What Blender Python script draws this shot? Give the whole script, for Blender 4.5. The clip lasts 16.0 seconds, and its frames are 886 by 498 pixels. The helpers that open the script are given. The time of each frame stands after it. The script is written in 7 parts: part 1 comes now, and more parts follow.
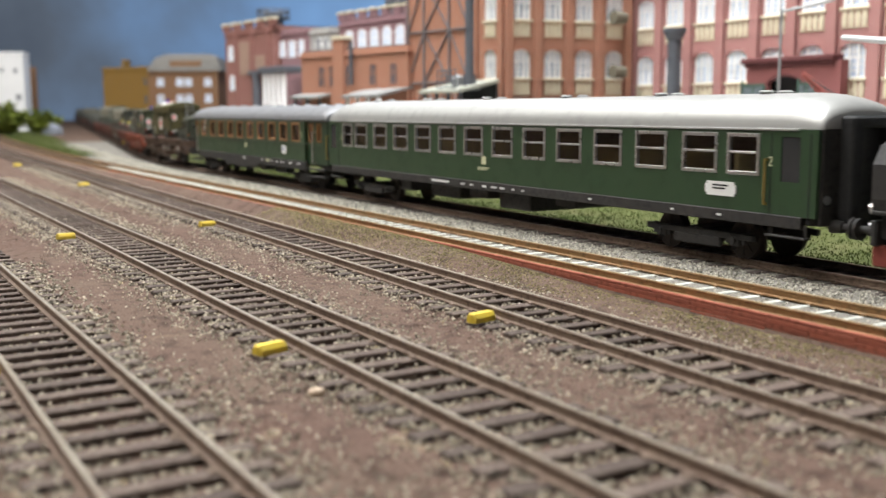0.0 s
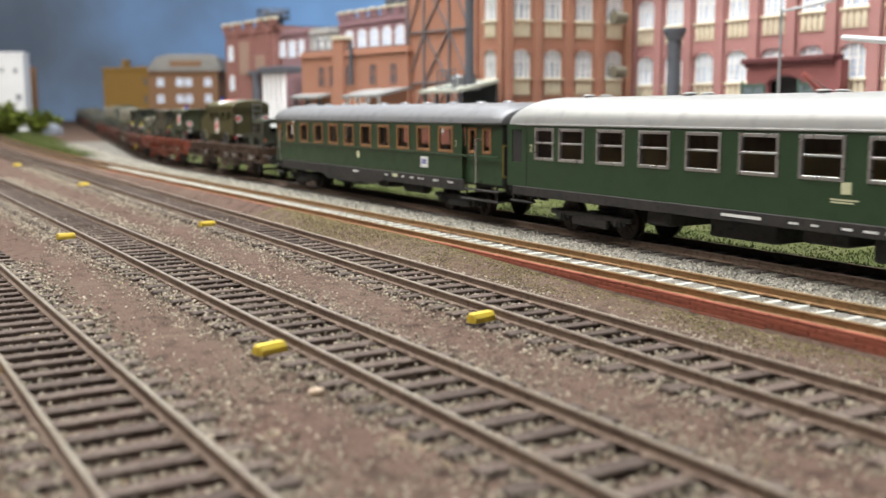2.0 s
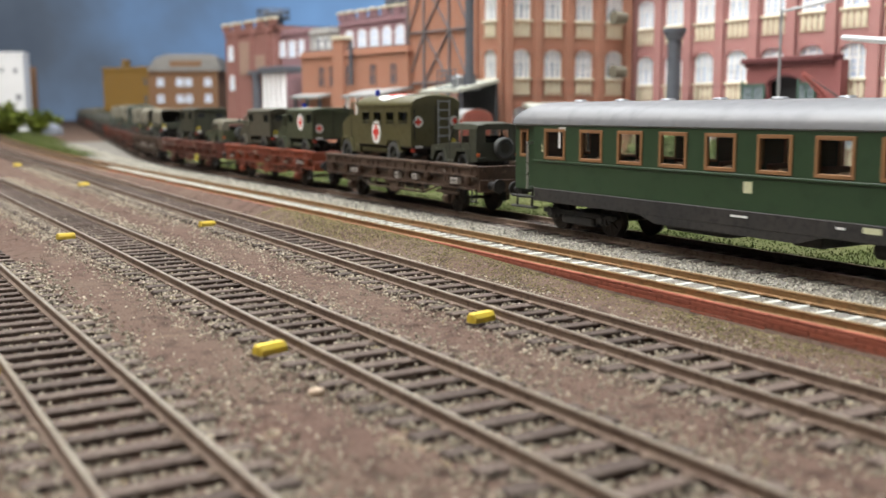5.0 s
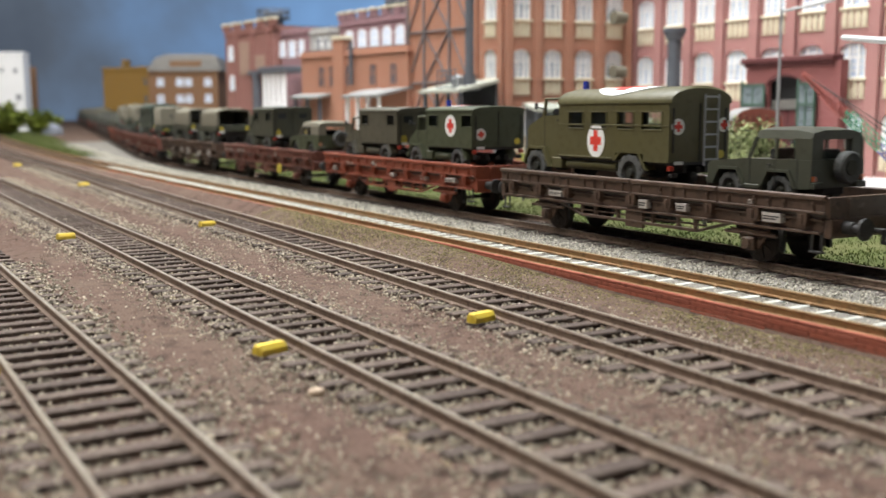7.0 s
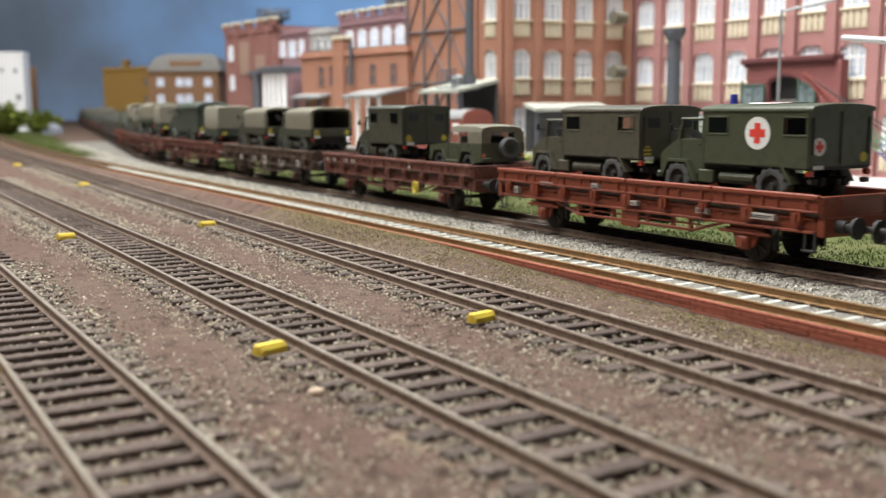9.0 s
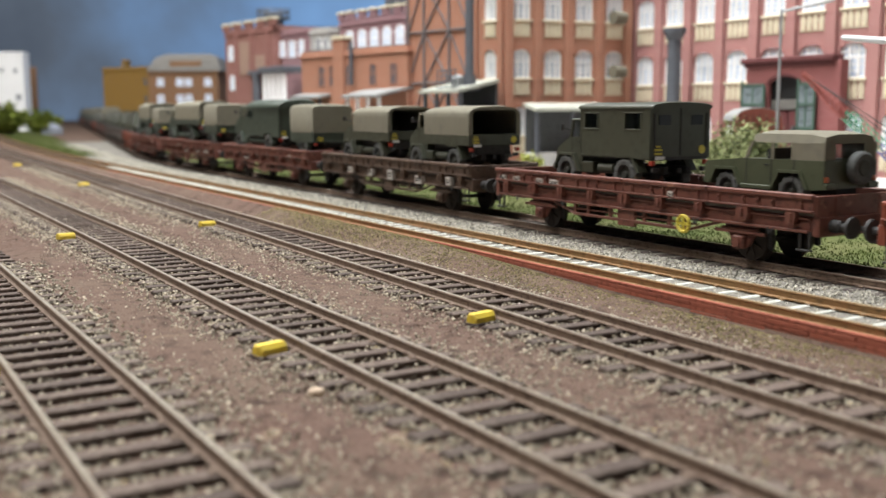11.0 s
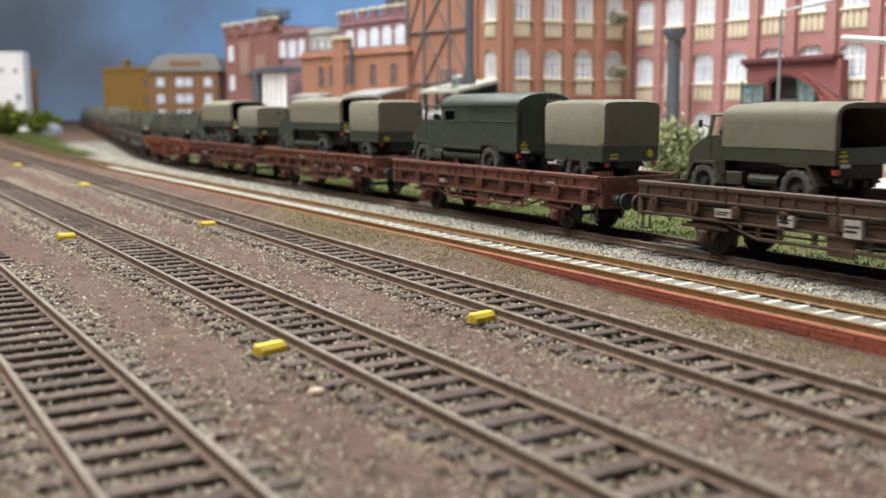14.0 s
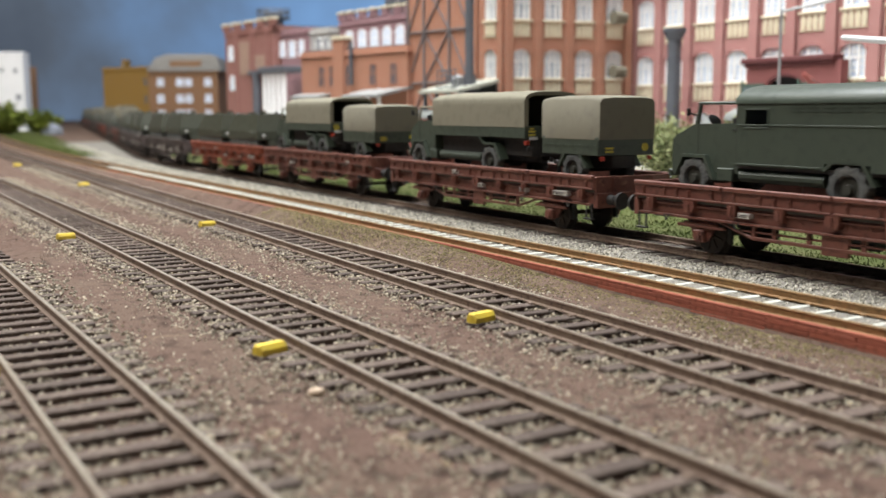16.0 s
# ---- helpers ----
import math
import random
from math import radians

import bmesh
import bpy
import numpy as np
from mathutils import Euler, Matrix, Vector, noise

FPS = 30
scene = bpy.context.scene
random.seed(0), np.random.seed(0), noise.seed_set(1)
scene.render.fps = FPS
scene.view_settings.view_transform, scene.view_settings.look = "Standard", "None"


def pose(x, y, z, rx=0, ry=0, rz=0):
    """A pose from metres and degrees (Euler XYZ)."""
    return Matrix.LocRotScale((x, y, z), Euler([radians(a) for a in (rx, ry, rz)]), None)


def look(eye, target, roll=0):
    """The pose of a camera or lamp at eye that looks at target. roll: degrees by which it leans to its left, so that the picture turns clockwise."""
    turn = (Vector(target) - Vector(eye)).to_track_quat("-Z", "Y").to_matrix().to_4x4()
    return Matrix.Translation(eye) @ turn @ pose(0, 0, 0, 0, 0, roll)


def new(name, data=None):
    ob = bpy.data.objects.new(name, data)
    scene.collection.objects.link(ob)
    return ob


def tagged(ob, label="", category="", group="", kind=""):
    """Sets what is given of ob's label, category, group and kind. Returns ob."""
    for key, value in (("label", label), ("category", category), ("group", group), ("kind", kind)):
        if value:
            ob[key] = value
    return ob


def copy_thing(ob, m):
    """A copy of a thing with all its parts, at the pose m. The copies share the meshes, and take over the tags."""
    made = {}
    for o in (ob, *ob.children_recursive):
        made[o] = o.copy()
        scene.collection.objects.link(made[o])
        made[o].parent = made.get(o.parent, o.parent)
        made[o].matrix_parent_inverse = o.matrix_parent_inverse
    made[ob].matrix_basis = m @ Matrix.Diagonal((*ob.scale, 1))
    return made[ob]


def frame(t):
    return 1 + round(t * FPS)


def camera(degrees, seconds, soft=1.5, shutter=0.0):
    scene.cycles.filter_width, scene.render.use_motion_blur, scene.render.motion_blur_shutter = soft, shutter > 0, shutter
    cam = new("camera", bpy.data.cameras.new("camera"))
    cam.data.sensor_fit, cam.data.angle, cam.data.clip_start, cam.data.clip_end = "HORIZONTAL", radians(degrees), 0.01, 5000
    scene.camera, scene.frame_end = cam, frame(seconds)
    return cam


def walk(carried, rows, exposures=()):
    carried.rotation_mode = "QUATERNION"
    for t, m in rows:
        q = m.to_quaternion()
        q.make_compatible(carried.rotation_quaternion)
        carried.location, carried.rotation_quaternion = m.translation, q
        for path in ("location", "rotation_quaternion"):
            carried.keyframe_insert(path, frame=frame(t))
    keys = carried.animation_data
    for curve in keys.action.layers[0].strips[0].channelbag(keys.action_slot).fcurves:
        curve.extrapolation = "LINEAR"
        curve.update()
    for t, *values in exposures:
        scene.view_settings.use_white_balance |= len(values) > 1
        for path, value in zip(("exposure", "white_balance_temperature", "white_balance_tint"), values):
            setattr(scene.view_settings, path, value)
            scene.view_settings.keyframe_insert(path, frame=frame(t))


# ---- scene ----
# A model railway at its own scale (1:87); lengths below are in millimetres and K turns them into metres.
K = 0.001
EYE = (0.0, 0.0, 41.0)

cam = camera(47.5, 16.0, soft=1.5, shutter=0.35)
cam.data.dof.use_dof = True
cam.data.dof.focus_distance = 0.28
cam.data.dof.aperture_fstop = 22
_f = Vector((-0.86027, 0.49096, -0.13746))
_r = Vector((0.49618, 0.86821, -0.00436))
_u = _r.cross(_f)
CAM = Matrix(((_r.x, _u.x, -_f.x, EYE[0] * K), (_r.y, _u.y, -_f.y, EYE[1] * K), (_r.z, _u.z, -_f.z, EYE[2] * K), (0, 0, 0, 1)))
walk(cam, [(0, CAM), (16, CAM)], exposures=[(0, 0.0, 6500, 10), (16, 0.0, 6500, 10)])

# ---- light: an exhibition hall with lamps under a white ceiling ----
world = bpy.data.worlds.new("hall_air")
world.use_nodes = True
world.node_tree.nodes["Background"].inputs["Color"].default_value = (0.80, 0.88, 1.0, 1)
world.node_tree.nodes["Background"].inputs["Strength"].default_value = 0.10
scene.world = world


def area_lamp(name, eye, target, sx, sy, watts, colour):
    d = bpy.data.lights.new(name, "AREA")
    d.shape, d.size, d.size_y, d.energy, d.color = "RECTANGLE", sx, sy, watts, colour
    ob = new(name, d)
    ob.matrix_world = look(eye, target)
    return ob


area_lamp("ceiling_lamp", (-1.05, -0.85, 1.65), (-0.75, 0.3, 0.0), 2.6, 0.5, 49, (1.0, 0.965, 0.92))
area_lamp("ceiling_lamp", (-0.50, 0.23, 1.25), (-0.58, 0.41, 0.0), 0.5, 0.6, 37, (0.94, 0.97, 1.0))
area_lamp("ceiling_lamp", (-2.2, 0.6, 1.8), (-2.0, 0.8, 0.0), 3.0, 0.5, 27, (0.95, 0.98, 1.0))


# ---- materials ----
def material(name, base, rough=0.7, metal=0.0, vary=0.15, scale=300.0, second=None, mix=0.5, bump=0.0, bscale=900.0, per=0.0, island=0.0, spec=0.5, wear=None, wearamt=0.5):
    """base: colour; second: stain colour laid in blotches of 1/scale m; per: change from object to object; wear: a colour in small flecks."""
    m = bpy.data.materials.new(name)
    m.use_nodes = True
    nt = m.node_tree
    b = nt.nodes["Principled BSDF"]
    b.inputs["Roughness"].default_value, b.inputs["Metallic"].default_value = rough, metal
    b.inputs["Specular IOR Level"].default_value = spec
    co = nt.nodes.new("ShaderNodeTexCoord")

    def noise_node(s, detail=4.0, dist=0.0):
        n = nt.nodes.new("ShaderNodeTexNoise")
        n.inputs["Scale"].default_value, n.inputs["Detail"].default_value, n.inputs["Distortion"].default_value = s, detail, dist
        nt.links.new(co.outputs["Object"], n.inputs["Vector"])
        return n

    def ramp(src, lo, hi):
        r = nt.nodes.new("ShaderNodeMapRange")
        r.inputs["From Min"].default_value, r.inputs["From Max"].default_value = lo, hi
        nt.links.new(src, r.inputs["Value"])
        return r.outputs["Result"]

    def mixer(fac, a, bb):
        x = nt.nodes.new("ShaderNodeMix")
        x.data_type = "RGBA"
        nt.links.new(fac, x.inputs[0])
        for sock, v in ((x.inputs[6], a), (x.inputs[7], bb)):
            if isinstance(v, tuple):
                sock.default_value = (*v, 1)
            else:
                nt.links.new(v, sock)
        return x.outputs[2]

    big = noise_node(scale, 5)
    col = mixer(ramp(big.outputs["Fac"], 0.5 - mix * 0.4, 0.75), base, second or tuple(c * (1 - vary) for c in base))
    fine = noise_node(scale * 7, 3)
    dark = tuple(max(0, c * (1 - vary * 1.3)) for c in base)
    col = mixer(ramp(fine.outputs["Fac"], 0.52, 0.72), col, dark)
    if wear:
        fl = noise_node(scale * 2.3, 8, 0.6)
        col = mixer(ramp(fl.outputs["Fac"], 0.74 - wearamt * 0.28, 0.80 - wearamt * 0.22), col, wear)
    if per:
        oi = nt.nodes.new("ShaderNodeObjectInfo")
        hs = nt.nodes.new("ShaderNodeHueSaturation")
        mr = nt.nodes.new("ShaderNodeMapRange")
        mr.inputs["To Min"].default_value, mr.inputs["To Max"].default_value = 1 - per, 1 + per
        nt.links.new(oi.outputs["Random"], mr.inputs["Value"])
        nt.links.new(mr.outputs["Result"], hs.inputs["Value"])
        nt.links.new(col, hs.inputs["Color"])
        col = hs.outputs["Color"]
    if island:
        gi = nt.nodes.new("ShaderNodeNewGeometry")
        hs = nt.nodes.new("ShaderNodeHueSaturation")
        mr = nt.nodes.new("ShaderNodeMapRange")
        mr.inputs["To Min"].default_value, mr.inputs["To Max"].default_value = 1 - island, 1 + island
        nt.links.new(gi.outputs["Random Per Island"], mr.inputs["Value"])
        nt.links.new(mr.outputs["Result"], hs.inputs["Value"])
        nt.links.new(col, hs.inputs["Color"])
        col = hs.outputs["Color"]
    nt.links.new(col, b.inputs["Base Color"])
    rr = nt.nodes.new("ShaderNodeMapRange")
    rr.inputs["To Min"].default_value, rr.inputs["To Max"].default_value = max(0.03, rough - 0.12), min(1, rough + 0.12)
    nt.links.new(fine.outputs["Fac"], rr.inputs["Value"])
    nt.links.new(rr.outputs["Result"], b.inputs["Roughness"])
    if bump:
        bn = noise_node(bscale, 6)
        bp = nt.nodes.new("ShaderNodeBump")
        bp.inputs["Strength"].default_value, bp.inputs["Distance"].default_value = min(1, bump), 0.0006 * bump
        nt.links.new(bn.outputs["Fac"], bp.inputs["Height"])
        nt.links.new(bp.outputs["Normal"], b.inputs["Normal"])
    return m


def glass_material(name, tint, rough=0.03):
    m = bpy.data.materials.new(name)
    m.use_nodes = True
    b = m.node_tree.nodes["Principled BSDF"]
    b.inputs["Base Color"].default_value = (*tint, 1)
    b.inputs["Roughness"].default_value = rough
    b.inputs["Transmission Weight"].default_value = 1.0
    b.inputs["IOR"].default_value = 1.2
    return m


def glow_material(name, colour, strength):
    m = bpy.data.materials.new(name)
    m.use_nodes = True
    b = m.node_tree.nodes["Principled BSDF"]
    b.inputs["Base Color"].default_value = (*colour, 1)
    b.inputs["Emission Color"].default_value = (*colour, 1)
    b.inputs["Emission Strength"].default_value = strength
    return m


M_SOIL = material("fine_brown_soil", (0.112, 0.070, 0.054), 0.95, vary=0.45, scale=30, second=(0.130, 0.092, 0.068), mix=0.45, bump=1.0, bscale=1500, spec=0.12, wear=(0.20, 0.145, 0.10), wearamt=0.3)
M_STONE = material("ballast_stone", (0.34, 0.295, 0.22), 0.9, island=0.6, vary=0.25, scale=300, second=(0.30, 0.26, 0.20), mix=0.5, bump=0.3, bscale=2500, spec=0.2, wear=(0.42, 0.32, 0.16), wearamt=0.4)
M_STONE_GREY = material("grey_ballast_stone", (0.335, 0.31, 0.255), 0.9, island=0.65, vary=0.25, scale=300, second=(0.28, 0.265, 0.22), mix=0.5, bump=0.3, bscale=2500, spec=0.2)
M_SLEEPER = material("weathered_wooden_sleeper", (0.080, 0.056, 0.046), 0.85, vary=0.4, scale=130, second=(0.128, 0.098, 0.078), mix=0.6, bump=0.5, bscale=1500, per=0.28, spec=0.25, wear=(0.25, 0.21, 0.16), wearamt=0.22)
M_SLEEPER_DARK = material("dark_tarred_sleeper", (0.060, 0.047, 0.043), 0.85, vary=0.3, scale=130, second=(0.10, 0.08, 0.07), mix=0.5, bump=0.5, bscale=1500, per=0.25, spec=0.25)
M_SLEEPER_PALE = material("pale_concrete_sleeper", (0.55, 0.55, 0.49), 0.9, vary=0.25, scale=200, second=(0.42, 0.42, 0.37), mix=0.4, bump=0.3, per=0.10, spec=0.2)
M_RAIL = material("rusty_rail_side", (0.135, 0.088, 0.064), 0.75, vary=0.3, scale=120, second=(0.19, 0.138, 0.10), mix=0.6, spec=0.3)
M_RAIL_TOP = material("worn_rail_head", (0.33, 0.295, 0.23), 0.42, 0.55, vary=0.25, scale=90, second=(0.22, 0.175, 0.13), mix=0.5)
M_RAIL_OCHRE = material("ochre_rusted_rail", (0.20, 0.122, 0.050), 0.6, vary=0.25, scale=100, second=(0.24, 0.12, 0.05), mix=0.5, spec=0.3)
M_RAIL_OCHRE_TOP = material("ochre_rail_head", (0.31, 0.235, 0.125), 0.45, 0.4, vary=0.25, scale=100)
M_YELLOW = material("yellow_painted_block", (0.72, 0.52, 0.035), 0.6, vary=0.18, scale=260, second=(0.50, 0.36, 0.05), mix=0.35, bump=0.25, wear=(0.30, 0.22, 0.08), wearamt=0.15)
M_BRICK_LOW = material("brick_red_edging", (0.285, 0.085, 0.052), 0.85, vary=0.3, scale=110, second=(0.225, 0.075, 0.05), mix=0.5, bump=0.3, per=0.14, spec=0.2)
M_MORTAR_RED = material("dark_red_joint", (0.19, 0.055, 0.038), 0.95, vary=0.3, scale=200, spec=0.1)
M_GRASS = material("flock_grass", (0.080, 0.100, 0.030), 0.95, vary=0.35, scale=60, second=(0.13, 0.125, 0.055), mix=0.4, bump=0.8, per=0.1, spec=0.1)
M_BALLAST_PALE = material("pale_gravel_bed", (0.215, 0.20, 0.172), 0.95, vary=0.4, scale=240, second=(0.155, 0.143, 0.12), mix=0.5, bump=0.9, bscale=900, spec=0.15)
M_GRAIN = material("soil_grain", (0.130, 0.083, 0.061), 0.95, island=0.7, vary=0.3, scale=300, spec=0.1)
M_DRY = material("dry_olive_flock", (0.20, 0.165, 0.085), 0.95, island=0.55, vary=0.3, scale=200, second=(0.15, 0.13, 0.06), spec=0.1)
M_PEBBLE = material("tan_pebble", (0.56, 0.43, 0.31), 0.85, vary=0.15, scale=200, bump=0.2)
M_BOULDER = material("blue_grey_rock", (0.26, 0.28, 0.32), 0.9, vary=0.2, scale=60, bump=0.4)
M_GRASS_BLADE = material("grass_blade", (0.072, 0.098, 0.026), 0.9, island=0.3, vary=0.2, scale=40, second=(0.10, 0.115, 0.035), spec=0.1)
M_LEAF_PALE = material("pale_tipped_leaf", (0.085, 0.12, 0.035), 0.8, island=0.8, vary=0.2, scale=150, second=(0.36, 0.36, 0.19), mix=0.55, spec=0.2)
M_LEAF_YELLOW = material("yellow_green_leaf", (0.24, 0.28, 0.05), 0.8, island=0.6, vary=0.2, scale=150, second=(0.40, 0.40, 0.12), mix=0.7, spec=0.2)
M_LEAF_DARK = material("dark_green_leaf", (0.11, 0.16, 0.03), 0.85, island=0.7, vary=0.2, scale=40, second=(0.24, 0.25, 0.05), mix=0.7, spec=0.15)
M_TWIG = material("brown_twig", (0.09, 0.06, 0.04), 0.9, vary=0.2, scale=100)
M_PLASTER = material("white_house_plaster", (0.85, 0.85, 0.84), 0.9, vary=0.06, scale=40)
M_HALL = material("hall_wall_paint", (0.55, 0.56, 0.57), 0.95, vary=0.05, scale=2)
M_YARD = material("pale_concrete_yard", (0.46, 0.45, 0.43), 0.9, vary=0.15, scale=18, second=(0.38, 0.37, 0.34), bump=0.3)


# ---- mesh building ----
class Geo:
    """Collects vertices and faces in millimetres."""

    def __init__(self):
        self.v, self.f = [], []

    def add(self, verts, faces):
        o = len(self.v)
        self.v += [tuple(p) for p in verts]
        self.f += [tuple(i + o for i in fc) for fc in faces]
        return self

    def box(self, x0, x1, y0, y1, z0, z1, c=0.0):
        """A box; c chamfers its edges."""
        if x1 < x0: x0, x1 = x1, x0
        if y1 < y0: y0, y1 = y1, y0
        if z1 < z0: z0, z1 = z1, z0
        if c <= 0:
            return self.add([(x, y, z) for x in (x0, x1) for y in (y0, y1) for z in (z0, z1)],
                            [(0, 1, 3, 2), (4, 6, 7, 5), (0, 4, 5, 1), (2, 3, 7, 6), (0, 2, 6, 4), (1, 5, 7, 3)])
        c = min(c, (x1 - x0) * 0.49, (y1 - y0) * 0.49, (z1 - z0) * 0.49)
        ring = []
        for z, i in ((z0, c), (z0 + c, 0), (z1 - c, 0), (z1, c)):
            a, b, d, e = x0 + i, x1 - i, y0 + i, y1 - i
            k = c
            ring.append([(a + k, d, z), (b - k, d, z), (b, d + k, z), (b, e - k, z), (b - k, e, z), (a + k, e, z), (a, e - k, z), (a, d + k, z)])
        return self.loft(ring, True)

    def loft(self, rings, caps=True, closed=True):
        n = len(rings[0])
        vs = [p for r in rings for p in r]
        fs = []
        for i in range(len(rings) - 1):
            for j in range(n if closed else n - 1):
                a, b = i * n + j, i * n + (j + 1) % n
                fs.append((a, b, b + n, a + n))
        if caps:
            fs.append(tuple(range(n - 1, -1, -1)))
            fs.append(tuple((len(rings) - 1) * n + j for j in range(n)))
        return self.add(vs, fs)

    def cyl(self, p0, p1, r0, r1=None, n=12):
        r1 = r0 if r1 is None else r1
        p0, p1 = Vector(p0), Vector(p1)
        d = (p1 - p0).normalized()
        a = d.orthogonal().normalized()
        b = d.cross(a)
        cs = [(math.cos(2 * math.pi * i / n), math.sin(2 * math.pi * i / n)) for i in range(n)]
        return self.loft([[p + (a * c + b * s) * r for c, s in cs] for p, r in ((p0, r0), (p1, r1))])

    def prism_y(self, prof, y0, y1):
        """Profile of (x, z) points carried from y0 to y1."""
        return self.loft([[(x, y, z) for x, z in prof] for y in (y0, y1)])

    def prism_x(self, prof, x0, x1):
        """Profile of (y, z) points carried from x0 to x1."""
        return self.loft([[(x, y, z) for y, z in prof] for x in (x0, x1)])

    def prism_z(self, prof, z0, z1):
        return self.loft([[(x, y, z) for x, y in prof] for z in (z0, z1)])

    def move(self, m):
        self.v = [tuple(m @ Vector(p)) for p in self.v]
        return self

    def mesh(self, name, mat, smooth=0.0):
        me = bpy.data.meshes.new(name)
        me.from_pydata([(x * K, y * K, z * K) for x, y, z in self.v], [], self.f)
        b = bmesh.new()
        b.from_mesh(me)
        bmesh.ops.recalc_face_normals(b, faces=b.faces)
        b.to_mesh(me)
        b.free()
        if smooth:
            me.polygons.foreach_set("use_smooth", [True] * len(me.polygons))
            me.set_sharp_from_angle(angle=radians(smooth))
        me.materials.append(mat)
        return me


def part(name, geo, mat, parent, label="", smooth=0.0, kind=""):
    ob = new(name, geo if isinstance(geo, bpy.types.Mesh) else geo.mesh(name, mat, smooth))
    ob.parent = parent
    return tagged(ob, label=label, kind=kind)


def thing(name, label, category, group="", kind="", m=None):
    ob = new(name)
    ob.empty_display_size = 0.005
    if m is not None:
        ob.matrix_world = m
    return tagged(ob, label, category, group, kind)


def place(x, y, z, rz=0.0):
    return pose(x * K, y * K, z * K, 0, 0, rz)


def mesh_np(name, verts, faces, mat):
    me = bpy.data.meshes.new(name)
    me.from_pydata((np.asarray(verts) * K).tolist(), [], faces if isinstance(faces, list) else faces.tolist())
    me.materials.append(mat)
    me.update()
    return me


# ---- the lines of the tracks (y of the track's middle at x) ----
def line_a(x): return 32.0 + 0.0295 * x
def line_b(x): return 80.9 + 0.0204 * x
def line_c(x): return 124.6 - 0.0072 * x
def line_d(x):
    d = max(0.0, -700.0 - x)
    return 174.0 + 0.0173 * x + (d * d / 24700.0 if d < 890 else 32.1 + (d - 890) * 0.072)


BEND, RADIUS, TURN = -700.0, 2000.0, 0.157


def main_line(s):
    """The main track: the place and heading at the run s (s equals x on the straight)."""
    y0 = 216.2
    if s >= BEND:
        return s, y0, 0.0
    d = BEND - s
    arc = RADIUS * TURN
    a = min(d, arc) / RADIUS
    x = BEND - RADIUS * math.sin(a)
    y = y0 + RADIUS * (1 - math.cos(a))
    if d > arc:
        x -= (d - arc) * math.cos(TURN)
        y += (d - arc) * math.sin(TURN)
    return x, y, -a


def line_e(x):
    s = x
    for _ in range(6):
        s += x - main_line(s)[0]
    return main_line(s)[1]


def smoothstep(a, b, x):
    t = min(1.0, max(0.0, (x - a) / (b - a)))
    return t * t * (3 - 2 * t)


def ground_z(x, y):
    """The lie of the land: the yard is lower than the main line, by more towards the ramp's high end."""
    low = -5.2
    yd = line_d(x) - 10.4
    mound = smoothstep(-15.0, -1.0, y - yd) * smoothstep(-175.0, -305.0, x)
    bed = min(abs(y - line_a(x)), abs(y - line_b(x)), abs(y - line_c(x)))
    base = low - 0.45 * smoothstep(10.0, 7.0, bed) + 3.5 * mound - 0.6 * smoothstep(-200.0, -120.0, x) * smoothstep(-20.0, -2.0, y - yd)
    if y > yd:
        base = -2.7
    return base


# ---- the hall, the table and the painted sky ----
g = Geo().box(-6800, 3000, -3500, 3600, -960, -950)
hall_floor = tagged(part("floor", g, M_HALL, None), "grey floor of the exhibition hall", "floor", kind="structure")
g = Geo().box(-6800, 3000, -3500, 3600, 2400, 2420)
tagged(part("ceiling", g, material("ceiling_paint", (0.8, 0.8, 0.8), 0.95, vary=0.04, scale=2), None), "white ceiling of the exhibition hall", "ceiling", kind="structure")
for nm, bx in (("wall_south", (-6800, 3000, -3520, -3500)), ("wall_north", (-6800, 3000, 3600, 3620)), ("wall_west", (-6820, -6800, -3500, 3600)), ("wall_east", (3000, 3020, -3500, 3600))):
    tagged(part(nm, Geo().box(*bx, -950, 2400), M_HALL, None), "plain grey wall of the exhibition hall", "wall", kind="structure")

# ---- ground ----
def build_ground():
    xs = sorted(set([-6000, -5000, -4200, -3600, -3000, -2500, -2100, -1800, -1600] + list(range(-1500, -700, 40)) + list(range(-700, 60, 8)) + [80, 120, 200, 400, 800]))
    verts, faces = [], []
    rows = []
    for x in xs:
        yd = line_d(x) - 10.4
        ys = [-900, -300, -100] + [-40 + (yd + 9) * i / 64 for i in range(64)] + [yd - 30 + 2.45 * i for i in range(0, 12)]
        ys += [yd - 0.3, yd + 0.4, yd + 8, yd + 22, yd + 40, yd + 60, yd + 90, yd + 150, yd + 300, yd + 700, yd + 1600, 2900]
        rows.append([(x, y, ground_z(x, y) + (0.35 * (noise.noise(Vector((x * 0.035, y * 0.05, 3.1)))) if y < yd - 1 else 0.0)) for y in ys])
    n = len(rows[0])
    verts = [p for r in rows for p in r]
    for i in range(len(rows) - 1):
        for j in range(n - 1):
            a = i * n + j
            faces.append((a, a + n, a + n + 1, a + 1))
    ob = new("ground", mesh_np("ground", verts, faces, M_SOIL))
    for p in ob.data.polygons:
        p.use_smooth = True
    tagged(ob, "fine reddish brown soil between the tracks of the model yard", "ground", kind="structure")
    return ob


build_ground()
tagged(part("layout_table", Geo().box(-6000, 800, -900, 2900, -949.0, -9.0, 2.0), M_HALL, None), "plain grey table that carries the model yard", "table", kind="structure")

